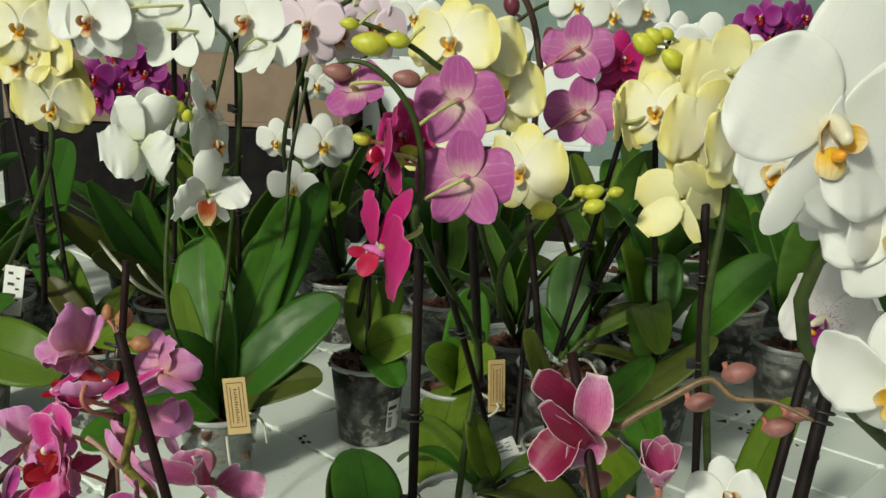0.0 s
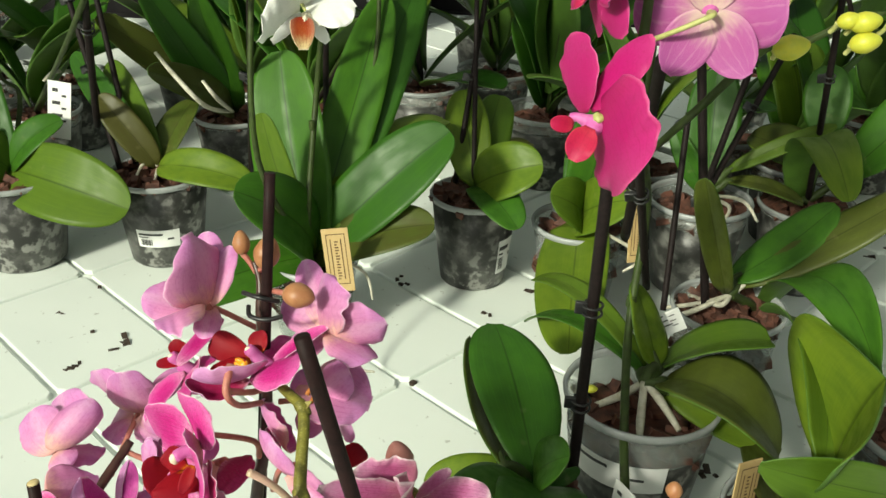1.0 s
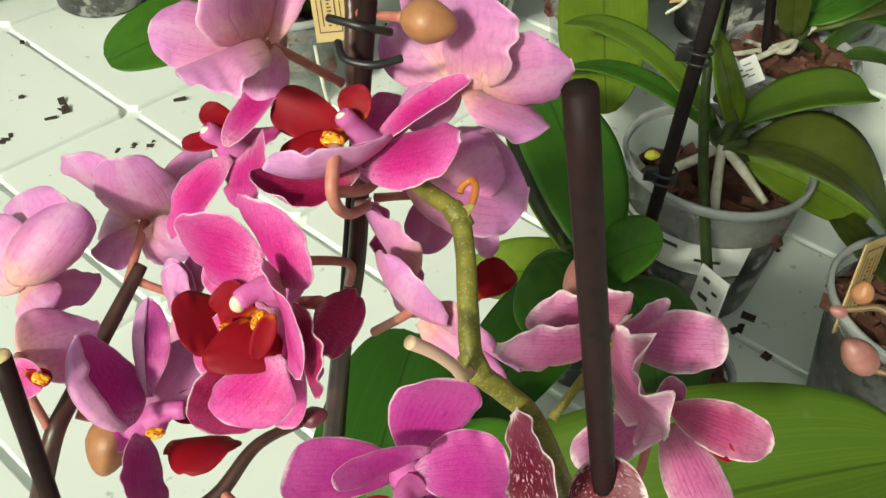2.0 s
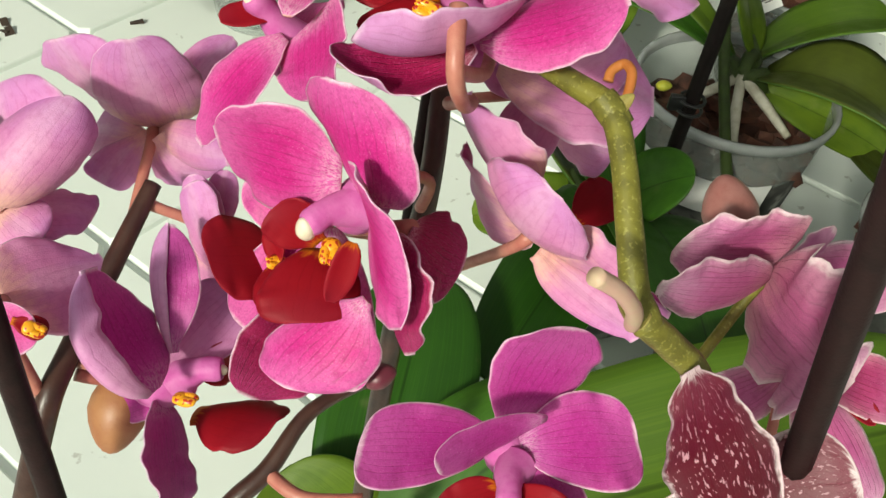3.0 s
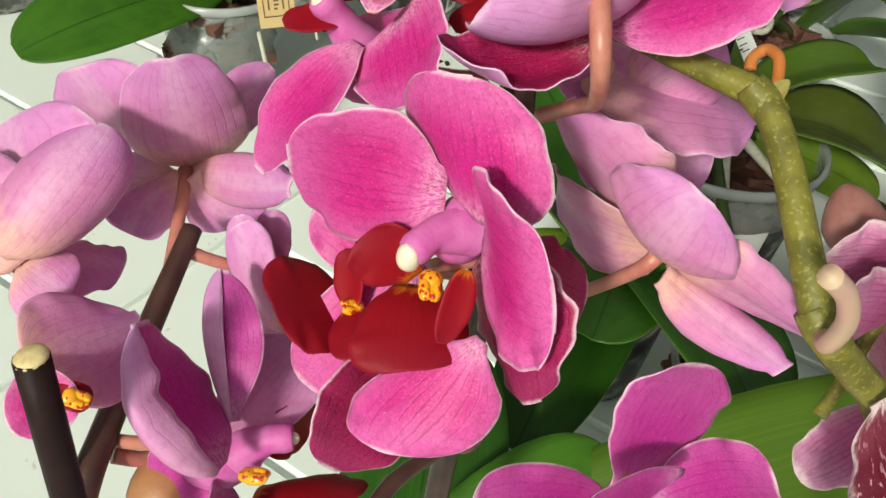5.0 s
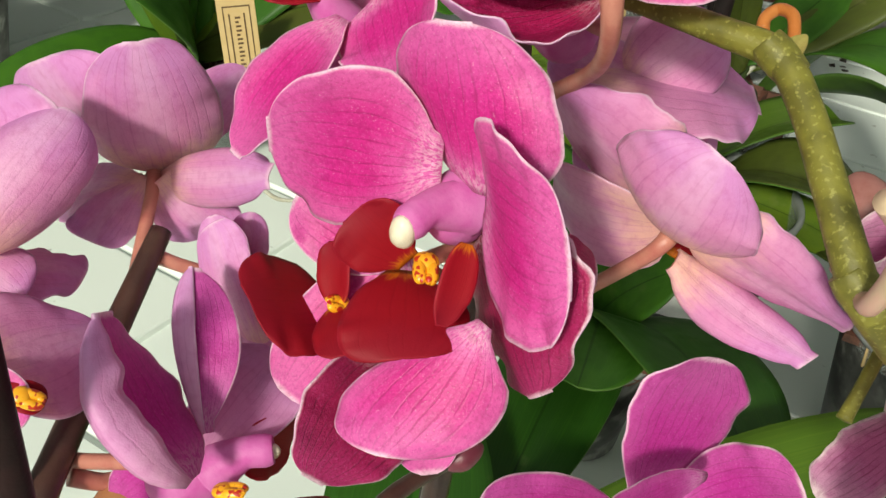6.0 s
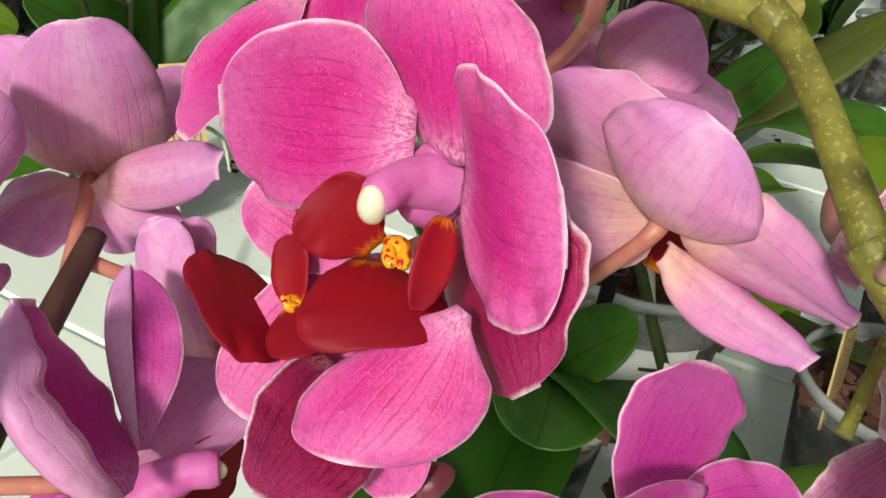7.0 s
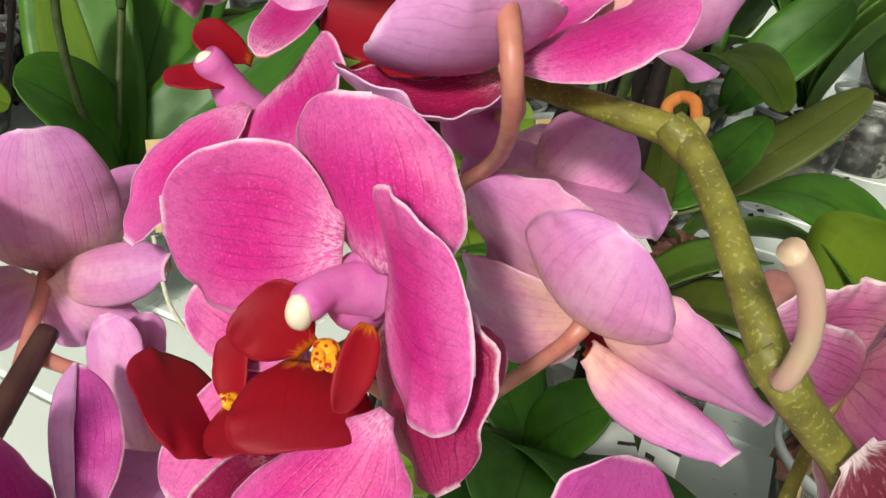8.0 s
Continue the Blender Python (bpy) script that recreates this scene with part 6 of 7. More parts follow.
bloom((-0.1088, 0.7680, 1.0715), (-0.0883, 0.8153, 1.0778), [
    ("dorsal_sepal", (-0.1217, 0.7857, 1.1058), (-0.840, -0.542, -0.011), 0.0333, 6, -12.1, dict(a=0.627, b=0.466, skew=0.022, root=(-0.1129, 0.7727, 1.0714))),
    ("petal", (-0.0864, 0.7620, 1.1123), (-0.678, -0.689, 0.254), 0.0205, 9.5, -12.8, dict(a=0.683, b=0.565, skew=0.04, twist=-5.5, root=(-0.1103, 0.7714, 1.0741))),
    ("petal", (-0.0913, 0.7382, 1.0518), (-0.916, -0.392, -0.082), 0.0704, 10.6, -17.8, dict(a=0.279, b=0.377, skew=-0.08, twist=-9.1, root=(-0.1074, 0.7703, 1.0783)))],
    [((-0.1094, 0.7608, 1.0687), (-0.1160, 0.7504, 1.0561), (0.025, -0.776, 0.630), 0.0144, 23.6, 27.3, dict(a=0.555, b=0.505, claw=0.35, skew=-0.025, twist=-1)),
     ((-0.1174, 0.7674, 1.0673), (-0.1278, 0.7623, 1.0693), (0.469, -0.844, 0.261), 0.0081, 20.2, 20.2, dict(a=0.37, b=0.394, claw=0.35, twist=-0.6))], (-0.1191, 0.7700, 1.0700), mats=(CRIMSON, MAUVE_BACK), lipmat=CORAL, thick=0.0018, stalk=GREEN_STALK, plant=p)
flower(p, (-0.1122, 0.8043, 1.1291), (-0.9238, -0.3601, 0.1302), (-0.0805, 0.2154, 0.9732), 0.034, "crimson", (-0.0891, 0.8078, 1.1247), GREEN_STALK, 0)
flower(p, (-0.1330, 0.8038, 1.1711), (0.1061, 0.8576, -0.5032), (-0.6905, 0.0770, 0.7193), 0.022, "crimson", (-0.1089, 0.7990, 1.1760), GREEN_STALK, 1)
flower(p, (-0.1051, 0.8475, 1.1374), (-0.4179, -0.8917, 0.1737), (-0.0607, 0.2182, 0.9740), 0.028, "crimson", (-0.0886, 0.8096, 1.1381), GREEN_STALK, 2)
for at, s in (((-0.1451, 0.8015, 1.1828), 0.010), ((-0.0996, 0.8110, 1.1796), 0.010)):
    bud(p, at, (-0.6, -0.2, 0.1), s, BUD_PINK, Vector(at) + Vector((0.015, 0, 0.004)), 0.7, GREEN_STALK)
for at in ((-0.1327, 0.8214, 1.1364), (-0.1088, 0.8245, 1.1216), (-0.0993, 0.8271, 1.1286)):
    bud(p, at, (-0.8, -0.2, 0.2), 0.007, BUD_YELLOW, Vector(at) + Vector((0.015, 0.01, -0.004)), 0.75, GREEN_STALK)

# ---- the large pot with silver roots in front ----
C = Vector((-0.0500, 0.9390, 0.8120))
p = orchid(C, "leafy orchid with silver roots in a labelled clear-rimmed pot")
pot(p, 0.058, 0.106, 0.68, label_at=(230, 0.049, 0.125, 0.026))
leaf(p, (-0.0375, 0.9639, 0.8086), (0.0424, 0.9810, 0.8328), 0.0582, 40.1, (-0.33, 0.28, 0.90), LEAF_BRIGHT, crease=0.16, a=0.53, b=0.25, cup=8, twist=14, skew=-0.02, seed=217, crown=C)
leaf(p, (-0.0415, 0.9541, 0.8166), (-0.0634, 0.9913, 0.8669), 0.0467, 7.5, (0.71, -0.38, 0.59), LEAF_BRIGHT, crease=0.16, a=0.39, b=0.43, cup=-8, twist=12, skew=-0.03, seed=218, crown=C)
leaf(p, (-0.0485, 0.9549, 0.8081), (-0.1469, 1.0937, 0.7588), 0.0203, 57.1, (-0.25, 0.16, 0.96), LEAF, crease=0.16, a=0.46, b=0.41, cup=-1, twist=-3, skew=0.01, seed=219, crown=C)
leaf(p, (-0.0461, 0.9653, 0.8025), (-0.1421, 1.0923, 0.8041), 0.0227, 67.5, (-0.06, -0.06, 1.00), LEAF_BRIGHT, crease=0.16, a=0.53, b=0.39, cup=-1, twist=-9, skew=0.03, seed=220, crown=C)
leaf(p, (-0.0359, 0.9423, 0.8024), (0.0513, 0.9345, 0.7700), 0.0293, 41.0, (0.17, -0.74, 0.65), LEAF_BRIGHT, crease=0.16, a=0.58, b=0.48, cup=-3, twist=8, skew=-0.01, seed=221, crown=C)
leaf(p, (-0.0347, 0.9467, 0.8092), (0.0381, 0.8887, 0.7983), 0.0885, 91.0, (0.05, -0.12, 0.99), LEAF_OLIVE, crease=0.16, a=0.61, b=0.54, cup=6, twist=-25, skew=0.16, seed=222, crown=C)
roots(p, [[C, (-0.0667, 0.9493, 0.7887), (-0.0952, 0.9392, 0.7783)], [C, (-0.0379, 0.9296, 0.8038), (-0.0243, 0.9071, 0.7955)], [C, (-0.0506, 0.9212, 0.7890), (-0.0506, 0.9096, 0.7826)], [(-0.1014, 0.9669, 0.7809), (-0.0923, 0.9520, 0.7790), (-0.0868, 0.9354, 0.7748)]], 0.0034)
bud(p, (-0.0875, 0.9535, 0.7902), (0.9, 0, 0.1), 0.005, BUD_YELLOW, None, 0.75)

# ---- broad tall leaves beside it, tag in the bark ----
C = Vector((0.0540, 0.8270, 0.7900))
p = orchid(C, "orchid with broad bright leaves and a kraft-paper tag")
pot(p, 0.056, 0.10, 0.86)
leaf(p, (0.0561, 0.8401, 0.8281), (0.0486, 1.0458, 0.8200), 0.0414, 65.4, (0.40, 0.05, 0.92), LEAF_BRIGHT, crease=0.16, a=0.33, b=0.54, cup=12, twist=5, skew=-0.01, seed=287, crown=C)
leaf(p, (0.0628, 0.8434, 0.8145), (0.0829, 0.8548, 0.8907), 0.1856, 16.6, (-0.96, 0.16, 0.23), LEAF_BRIGHT, crease=0.16, a=0.79, b=0.32, cup=26, twist=8, skew=-0.04, seed=288, crown=C)
leaf(p, (0.1082, 0.8356, 0.8184), (0.0088, 0.8018, 0.8558), 0.0397, 44.6, (0.43, -0.80, 0.42), LEAF_BRIGHT, crease=0.16, a=0.67, b=0.55, cup=24, twist=-27, skew=-0.01, seed=289, crown=C)
leaf(p, (0.0234, 0.7814, 0.8345), (0.0358, 0.9714, 0.7600), 0.0228, -9.6, (-0.06, 0.37, 0.93), LEAF_OLIVE, crease=0.16, a=0.38, b=0.49, cup=-3, twist=-11, skew=0.01, seed=290, crown=C)
card(p, (0.0076, 0.8217, 0.7804), 42, 0.023, 0.054, 8, None, 12)
roots(p, [[C, (0.0377, 0.8359, 0.7782), (0.0202, 0.8251, 0.7742)], [C, (0.0433, 0.8113, 0.7861), (0.0266, 0.7974, 0.7794)]], 0.003)
spike(p, [(-0.0081, 0.6659, 0.8868), (-0.0320, 0.6839, 0.8918), (-0.0379, 0.6957, 0.9007), (-0.0462, 0.7036, 0.9054), (-0.0544, 0.7047, 0.9035), (-0.0614, 0.7049, 0.9013)], (0.0021, 0.0018, 0.0016, 0.0014, 0.0012, 0.0009), TWIG)
bud(p, (-0.0531, 0.7086, 0.9082), (0, 0, 1), 0.0048, BUD_TAN, (-0.0501, 0.7043, 0.9047), 0.9, TWIG, thick=0.001)
bud(p, (-0.0547, 0.6892, 0.8952), (-0.5, 0, 0.5), 0.0095, BUD_PINK, (-0.0386, 0.6845, 0.8898), 0.7, TWIG, thick=0.0012)
bud(p, (-0.0226, 0.6870, 0.9063), (-0.5, 0, 0.5), 0.0105, BUD_PINK, (-0.0093, 0.6798, 0.8986), 0.7, TWIG, thick=0.0012)
bud(p, (-0.0605, 0.7047, 0.9014), (-0.8, 0, 0.2), 0.0034, BUD_PINK, None, 0.8)

# ---- pots further back, each with its leaves ----
C = Vector((-0.2230, 1.2780, 0.8120))
p = orchid(C, "young orchid in a smoky pot standing alone on the bench")
pot(p, 0.048, 0.106, 0.93, label_at=(-25, 0.02, 0.03, 0.042))
leaf(p, C, (-0.1521, 1.2503, 0.8544), 0.062, 60, (.1, -.75, .65), LEAF_BRIGHT, seed=51)
leaf(p, C, (-0.1698, 1.2041, 0.8011), 0.045, 50, (.2, -.6, .7), LEAF, seed=52)
leaf(p, C, (-0.1695, 1.3225, 0.8493), 0.042, 50, (-.2, -.3, .9), LEAF_DARK, seed=53)
leaf(p, C, (-0.2499, 1.3519, 0.8959), 0.050, 16, (0, -.9, .3), LEAF_BRIGHT, seed=54)
leaf(p, C, (-0.2104, 1.3742, 0.8853), 0.050, 16, (0, -.9, .3), LEAF_BRIGHT, seed=55)
stake(p, (-0.2472, 1.2878, 0.8092), (-0.2249, 1.4118, 1.0745), 0.0024, STAKE, (0.4,))
stake(p, (-0.2257, 1.2816, 0.8137), (-0.2460, 1.3982, 1.0754), 0.0022)

C = Vector((-0.5830, 1.2620, 0.8100))
p = orchid(C, "orchid with olive leaves in a smoky pot with a white sticker")
pot(p, 0.054, 0.106, 0.93, label_at=(285, 0.030, 0.056, 0.022))
leaf(p, C, (-0.4703, 1.2488, 0.8050), 0.045, 60, (.1, -.65, .75), LEAF_BRIGHT, seed=61)
leaf(p, C, (-0.7235, 1.3596, 0.9046), 0.036, 12, (.3, -.9, .2), LEAF, seed=62)
leaf(p, C, (-0.6779, 1.3600, 0.8972), 0.040, 12, (.3, -.9, .2), LEAF_BRIGHT, seed=63)
leaf(p, C, (-0.5705, 1.3447, 0.8624), 0.044, 20, (-.2, -.9, .3), LEAF_DARK, seed=64)
leaf(p, C, (-0.6501, 1.2755, 0.8836), 0.036, 30, (.3, -.7, .5), LEAF_DARK, seed=65)
stake(p, (-0.6268, 1.2571, 0.8047), (-0.7590, 1.3761, 1.1547), 0.0026, STAKE, (0.3, 0.5))
stake(p, (-0.6215, 1.2833, 0.8017), (-0.7009, 1.3753, 1.0506), 0.0026, STAKE)
roots(p, [[C, (-0.5956, 1.2545, 0.8153), (-0.5983, 1.2364, 0.8053)], [C, (-0.5795, 1.2455, 0.8033), (-0.5796, 1.2377, 0.7997)]], 0.002)

C = Vector((-0.7370, 1.2190, 0.8100))
p = orchid(C, "leafy orchid in a mottled smoky pot")
pot(p, 0.058, 0.108, 0.93)
leaf(p, C, (-0.5813, 1.1787, 0.7948), 0.082, 45, (.0, -.75, .6), LEAF_BRIGHT, seed=71)
leaf(p, C, (-0.6834, 1.2468, 0.8610), 0.044, 60, (.0, -.5, .8), LEAF, seed=72)
leaf(p, C, (-0.7739, 1.1796, 0.8548), 0.065, 40, (.0, -.6, .8), LEAF_BRIGHT, seed=73)
leaf(p, C, (-0.8196, 1.3044, 0.9358), 0.05, 40, (.0, -.6, .8), LEAF, seed=74)
card(p, (-0.6995, 1.2631, 0.8339), 8, 0.026, 0.066, 4, (PAPER, INK), 8)
spike(p, [C, (-0.7517, 1.2819, 0.8741), (-0.7787, 1.2880, 0.9026), (-0.8146, 1.3200, 1.0248)], (0.003, 0.003, 0.002, 0.002), SPIKE)

C = Vector((-0.1070, 1.2620, 0.7900))
p = orchid(C, "orchid with upright leaves in a clear pot with a kraft tag")
pot(p, 0.050, 0.09, 0.8, clear=True)
leaf(p, C, (-0.0572, 1.1953, 0.8473), 0.060, 60, (.0, -.75, .65), LEAF_BRIGHT, seed=81)
leaf(p, C, (-0.1382, 1.1996, 0.8433), 0.055, 60, (.0, -.75, .65), LEAF_BRIGHT, seed=82)
leaf(p, C, (-0.1067, 1.0575, 0.7523), 0.075, 10, (-.1, -.97, .1), LEAF_BRIGHT, seed=83, a=0.3)
leaf(p, C, (-0.0978, 1.3434, 0.8897), 0.055, 10, (.0, -.97, .2), LEAF, seed=84)
leaf(p, C, (-0.0898, 1.2636, 0.9117), 0.055, 10, (.1, -.97, .2), LEAF, seed=85)
card(p, (-0.0504, 1.1634, 0.7967), 25, 0.020, 0.060, 6)
roots(p, [[C, (-0.0495, 1.1637, 0.8056), (-0.0630, 1.1476, 0.7930)]], 0.002)
stake(p, (-0.1287, 1.3142, 0.8158), (-0.0751, 1.2258, 0.9569), 0.0022, STAKE, (0.2,))
stake(p, (-0.0665, 1.1178, 0.8448), (-0.0660, 0.9616, 1.0501), 0.0034, STAKE, (0.35,))

C = Vector((0.0200, 1.3120, 0.8100))
p = orchid(C, "orchid with pale stems in a smoky pot with a frosted rim")
pot(p, 0.055, 0.108, 0.80)
leaf(p, (0.0256, 1.3181, 0.8277), (0.0245, 1.3616, 0.9361), 0.0577, 9.4, (-0.14, -0.92, 0.37), LEAF, crease=0.16, a=0.53, b=0.40, cup=0, twist=-2, skew=0.03, seed=637, crown=C)
leaf(p, (0.0448, 1.3202, 0.8367), (0.1472, 1.3277, 0.8935), 0.0194, 33.2, (-0.27, -0.77, 0.58), LEAF_BRIGHT, crease=0.16, a=0.44, b=0.44, cup=-1, twist=1, skew=-0.00, seed=638, crown=C)
leaf(p, (0.0455, 1.3158, 0.8268), (0.1253, 1.3078, 0.8110), 0.0249, 47.1, (0.15, -0.33, 0.93), LEAF_OLIVE, crease=0.16, a=0.46, b=0.43, cup=1, twist=-1, skew=0.00, seed=639, crown=C)
leaf(p, (0.0250, 1.3136, 0.8136), (-0.0165, 1.3326, 0.8785), 0.0274, 33.0, (-0.33, -0.94, 0.07), LEAF, crease=0.16, a=0.35, b=0.45, cup=3, twist=-3, skew=0.02, seed=640, crown=C)
stake(p, (0.0120, 1.2372, 0.8428), (0.0731, 1.2944, 1.1009), 0.0026, STAKE, (0.5,))
stake(p, (0.0176, 1.2394, 0.8491), (0.0928, 1.3476, 0.9810), 0.0026, STAKE, (0.5,))
roots(p, [[C, (0.0485, 1.2335, 0.8410), (0.0625, 1.2059, 0.8311)], [C, (0.0361, 1.2225, 0.8379), (0.0304, 1.2075, 0.8273)]], 0.002)

C = Vector((0.1390, 1.3420, 0.8000))
p = orchid(C, "orchid with fanned bright leaves and a dark stake")
pot(p, 0.052, 0.10, 0.9)
leaf(p, (0.1743, 1.3473, 0.8306), (0.2723, 1.3481, 0.9511), 0.0691, 21.2, (-0.63, -0.58, 0.51), LEAF, crease=0.16, a=0.53, b=0.41, cup=-3, twist=8, skew=-0.01, seed=672, crown=C)
leaf(p, (0.1305, 1.3451, 0.7969), (0.1226, 1.1500, 0.8825), 0.0483, 117.4, (-0.15, 0.40, 0.90), LEAF_BRIGHT, crease=0.16, a=0.35, b=0.36, cup=6, twist=13, skew=0.00, seed=673, crown=C)
leaf(p, (0.1475, 1.3624, 0.8657), (0.1458, 1.3964, 0.9390), 0.0510, 11.9, (-0.29, -0.87, 0.40), LEAF, crease=0.16, a=0.51, b=0.43, cup=-0, twist=-1, skew=0.01, seed=674, crown=C)
leaf(p, (0.1451, 1.3527, 0.8351), (0.0746, 1.3895, 0.8551), 0.0693, 24.1, (0.09, -0.34, 0.94), LEAF_DARK, crease=0.16, a=0.50, b=0.45, cup=7, twist=-3, skew=-0.01, seed=675, crown=C)
stake(p, C, (0.1105, 1.2712, 1.0984), 0.0026, STAKE, (0.5,))

C = Vector((0.0320, 1.1100, 0.8000))
p = orchid(C, "orchid with greyish strap leaves in a low clear pot")
pot(p, 0.050, 0.09, 0.85, clear=True)
leaf(p, (0.0318, 1.1167, 0.8105), (0.1155, 1.1489, 0.8784), 0.0477, -24.3, (-0.49, -0.38, 0.78), LEAF, crease=0.16, a=0.48, b=0.45, cup=-9, twist=5, skew=-0.03, seed=707, crown=C)
leaf(p, (0.0369, 1.1167, 0.8066), (0.1757, 1.1249, 0.9134), 0.0468, -15.8, (-0.52, -0.48, 0.71), LEAF_OLIVE, crease=0.16, a=0.60, b=0.43, cup=-21, twist=-10, skew=0.03, seed=708, crown=C)
leaf(p, (0.0688, 1.1449, 0.7647), (0.1037, 0.9353, 0.8421), 0.0463, 93.8, (0.05, 0.35, 0.93), LEAF, crease=0.16, a=0.63, b=0.61, cup=2, twist=64, skew=0.11, seed=709, crown=C)
leaf(p, (0.0278, 1.1108, 0.8010), (-0.0147, 1.0489, 0.9343), 0.0256, -0.7, (-0.28, -0.84, -0.48), LEAF_OLIVE, crease=0.50, a=0.30, b=0.26, cup=-9, twist=2, skew=-0.01, seed=710, crown=C)
roots(p, [[C, (0.0109, 1.1092, 0.7897), (-0.0260, 1.1022, 0.7841)], [C, (-0.0050, 1.0890, 0.7891), (-0.0243, 1.0885, 0.7815)], [C, (0.0221, 1.0977, 0.7951), (-0.0014, 1.1230, 0.7885)], [C, (0.0376, 1.1110, 0.8054), (0.0434, 1.1122, 0.8107)]], 0.0026)
stake(p, (-0.0257, 1.1009, 0.7821), (-0.0211, 1.1705, 0.9474), 0.0022, STAKE)
stake(p, (0.0112, 1.1080, 0.7877), (-0.0251, 1.1340, 1.0303), 0.0030, STAKE, (0.4,))
card(p, (-0.0278, 0.9994, 0.8194), 20, 0.026, 0.018, 40, (PAPER, INK), -20)

# plants at the far left, behind the first row
C = Vector((-0.8630, 1.5800, 0.8100))
p = orchid(C, "long-leaved orchid in a smoky pot behind the first row")
pot(p, 0.056, 0.106, 0.85)
leaf(p, C, (-0.9007, 1.4654, 0.9449), 0.05, 40, (0, -.6, .8), LEAF, seed=121)
leaf(p, C, (-0.8883, 1.4002, 0.9045), 0.05, 40, (0, -.6, .8), LEAF, seed=122)
leaf(p, C, (-0.7966, 1.3801, 0.9154), 0.045, 40, (0, -.6, .8), LEAF_BRIGHT, seed=123)
leaf(p, C, (-0.7737, 1.5628, 1.0286), 0.075, 10, (0, -.98, .1), LEAF, seed=124, a=0.35, b=0.35)
leaf(p, C, (-0.7086, 1.5093, 0.8890), 0.05, 40, (0, -.6, .8), LEAF, seed=125)
roots(p, [[C, (-0.7780, 1.4019, 0.8666), (-0.7843, 1.3829, 0.8594)]], 0.003)
C = Vector((-0.5810, 1.4880, 0.8000))
p = orchid(C, "orchid with long diagonal leaves and aerial roots")
pot(p, 0.052, 0.10, 0.9)
leaf(p, C, (-0.6129, 1.3229, 1.0064), 0.050, 8, (.4, -.9, .2), LEAF, seed=131, a=0.3, b=0.5)
leaf(p, C, (-0.5695, 1.3748, 0.9877), 0.050, 8, (.3, -.9, .2), LEAF, seed=132, a=0.3, b=0.5)
leaf(p, C, (-0.5927, 1.2851, 0.9129), 0.045, 30, (.2, -.8, .5), LEAF_DARK, seed=133)
leaf(p, C, (-0.6777, 1.3444, 0.9545), 0.045, 30, (.2, -.8, .5), LEAF_DARK, seed=134)
roots(p, [[C, (-0.5237, 1.2741, 0.8815), (-0.5514, 1.2616, 0.9190), (-0.5689, 1.2600, 0.9427)], [C, (-0.5081, 1.2729, 0.8903), (-0.5204, 1.2635, 0.9136)]], 0.0026)

# ---- yellow orchids ----
p = orchid((-0.045, 1.420), "yellow orchid with golden lips and green buds")
pot(p)
rosette(p, 3, 6, 0.19, 0.07, 0.10)
SY = (-0.1079, 0.9823, 1.1866)
spike(p, [(-0.0512, 1.1591, 0.9116), (-0.0385, 0.9663, 1.0157), (-0.0061, 0.9451, 1.0641), (0.0166, 0.9308, 1.0751), (0.0380, 0.9248, 1.0911), (0.0533, 0.9246, 1.0943)], (0.003, 0.003, 0.0026, 0.0022, 0.0018, 0.001), SPIKE)
for at, s in (((-0.0041, 0.8785, 1.0825), 0.0101), ((0.0337, 0.8792, 1.0875), 0.0084), ((0.0322, 0.8810, 1.0979), 0.0084), ((0.0489, 0.8804, 1.0989), 0.0059), ((0.0238, 0.8812, 1.0983), 0.0067)):
    bud(p, at, (0.7, -0.1, 0.2), s, BUD_YELLOW, Vector(at) + Vector((-0.008, 0.005, -0.008)), 0.8, GREEN_STALK)
spike(p, [p.location + Vector((0, 0, 0.1)), (-0.0672, 1.0511, 1.0323), (-0.0797, 1.0250, 1.1515), SY, (-0.1441, 0.9764, 1.2090), (-0.1791, 0.9687, 1.2208)], (0.003, 0.003, 0.003, 0.0026, 0.0022, 0.0016), SPIKE)
for at, s in (((-0.1569, 0.9572, 1.2002), 0.016), ((-0.1349, 0.9616, 1.2037), 0.0109), ((-0.1739, 0.9533, 1.2161), 0.0084)):
    bud(p, at, (-0.8, -0.2, 0.1), s, BUD_YELLOW, Vector(at) + Vector((0.022, 0.005, 0.012)), 0.7, GREEN_STALK)
for at, f, v, s in (((-0.0938, 1.0009, 1.2035), (-0.1936, -0.9599, 0.2030), 0, 0.042), ((-0.0708, 1.0197, 1.1968), (0.3193, -0.8903, 0.3246), 1, 0.042), ((-0.0528, 1.0361, 1.1595), (0.2340, -0.9643, 0.1237), 2, 0.042), ((-0.0270, 0.9989, 1.0960), (-0.4179, -0.8917, 0.1737), 0, 0.042), ((-0.1151, 1.0259, 1.1192), (0.1260, -0.9663, 0.2243), 2, 0.0378)):
    flower(p, at, f, (0, 0, 1), s, "yellow", Vector(at) + Vector((-0.01, 0.05, 0.03)), GREEN_STALK, v)

C = Vector((0.1580, 0.9550, 0.7850))
p = orchid(C, "pale yellow orchid with golden lips on a dark stake")
pot(p, 0.046, 0.085)
leaf(p, (0.1787, 0.9532, 0.7914), (0.2256, 0.9914, 0.9038), 0.0434, 32.3, (-0.69, -0.55, 0.47), LEAF_BRIGHT, crease=0.16, a=0.56, b=0.41, cup=-3, twist=-3, skew=0.00, seed=742, crown=C)
stake(p, (0.1450, 0.9700, 0.7750), (0.1227, 0.9324, 1.0844), 0.0027, STAKE, (0.55, 0.8))
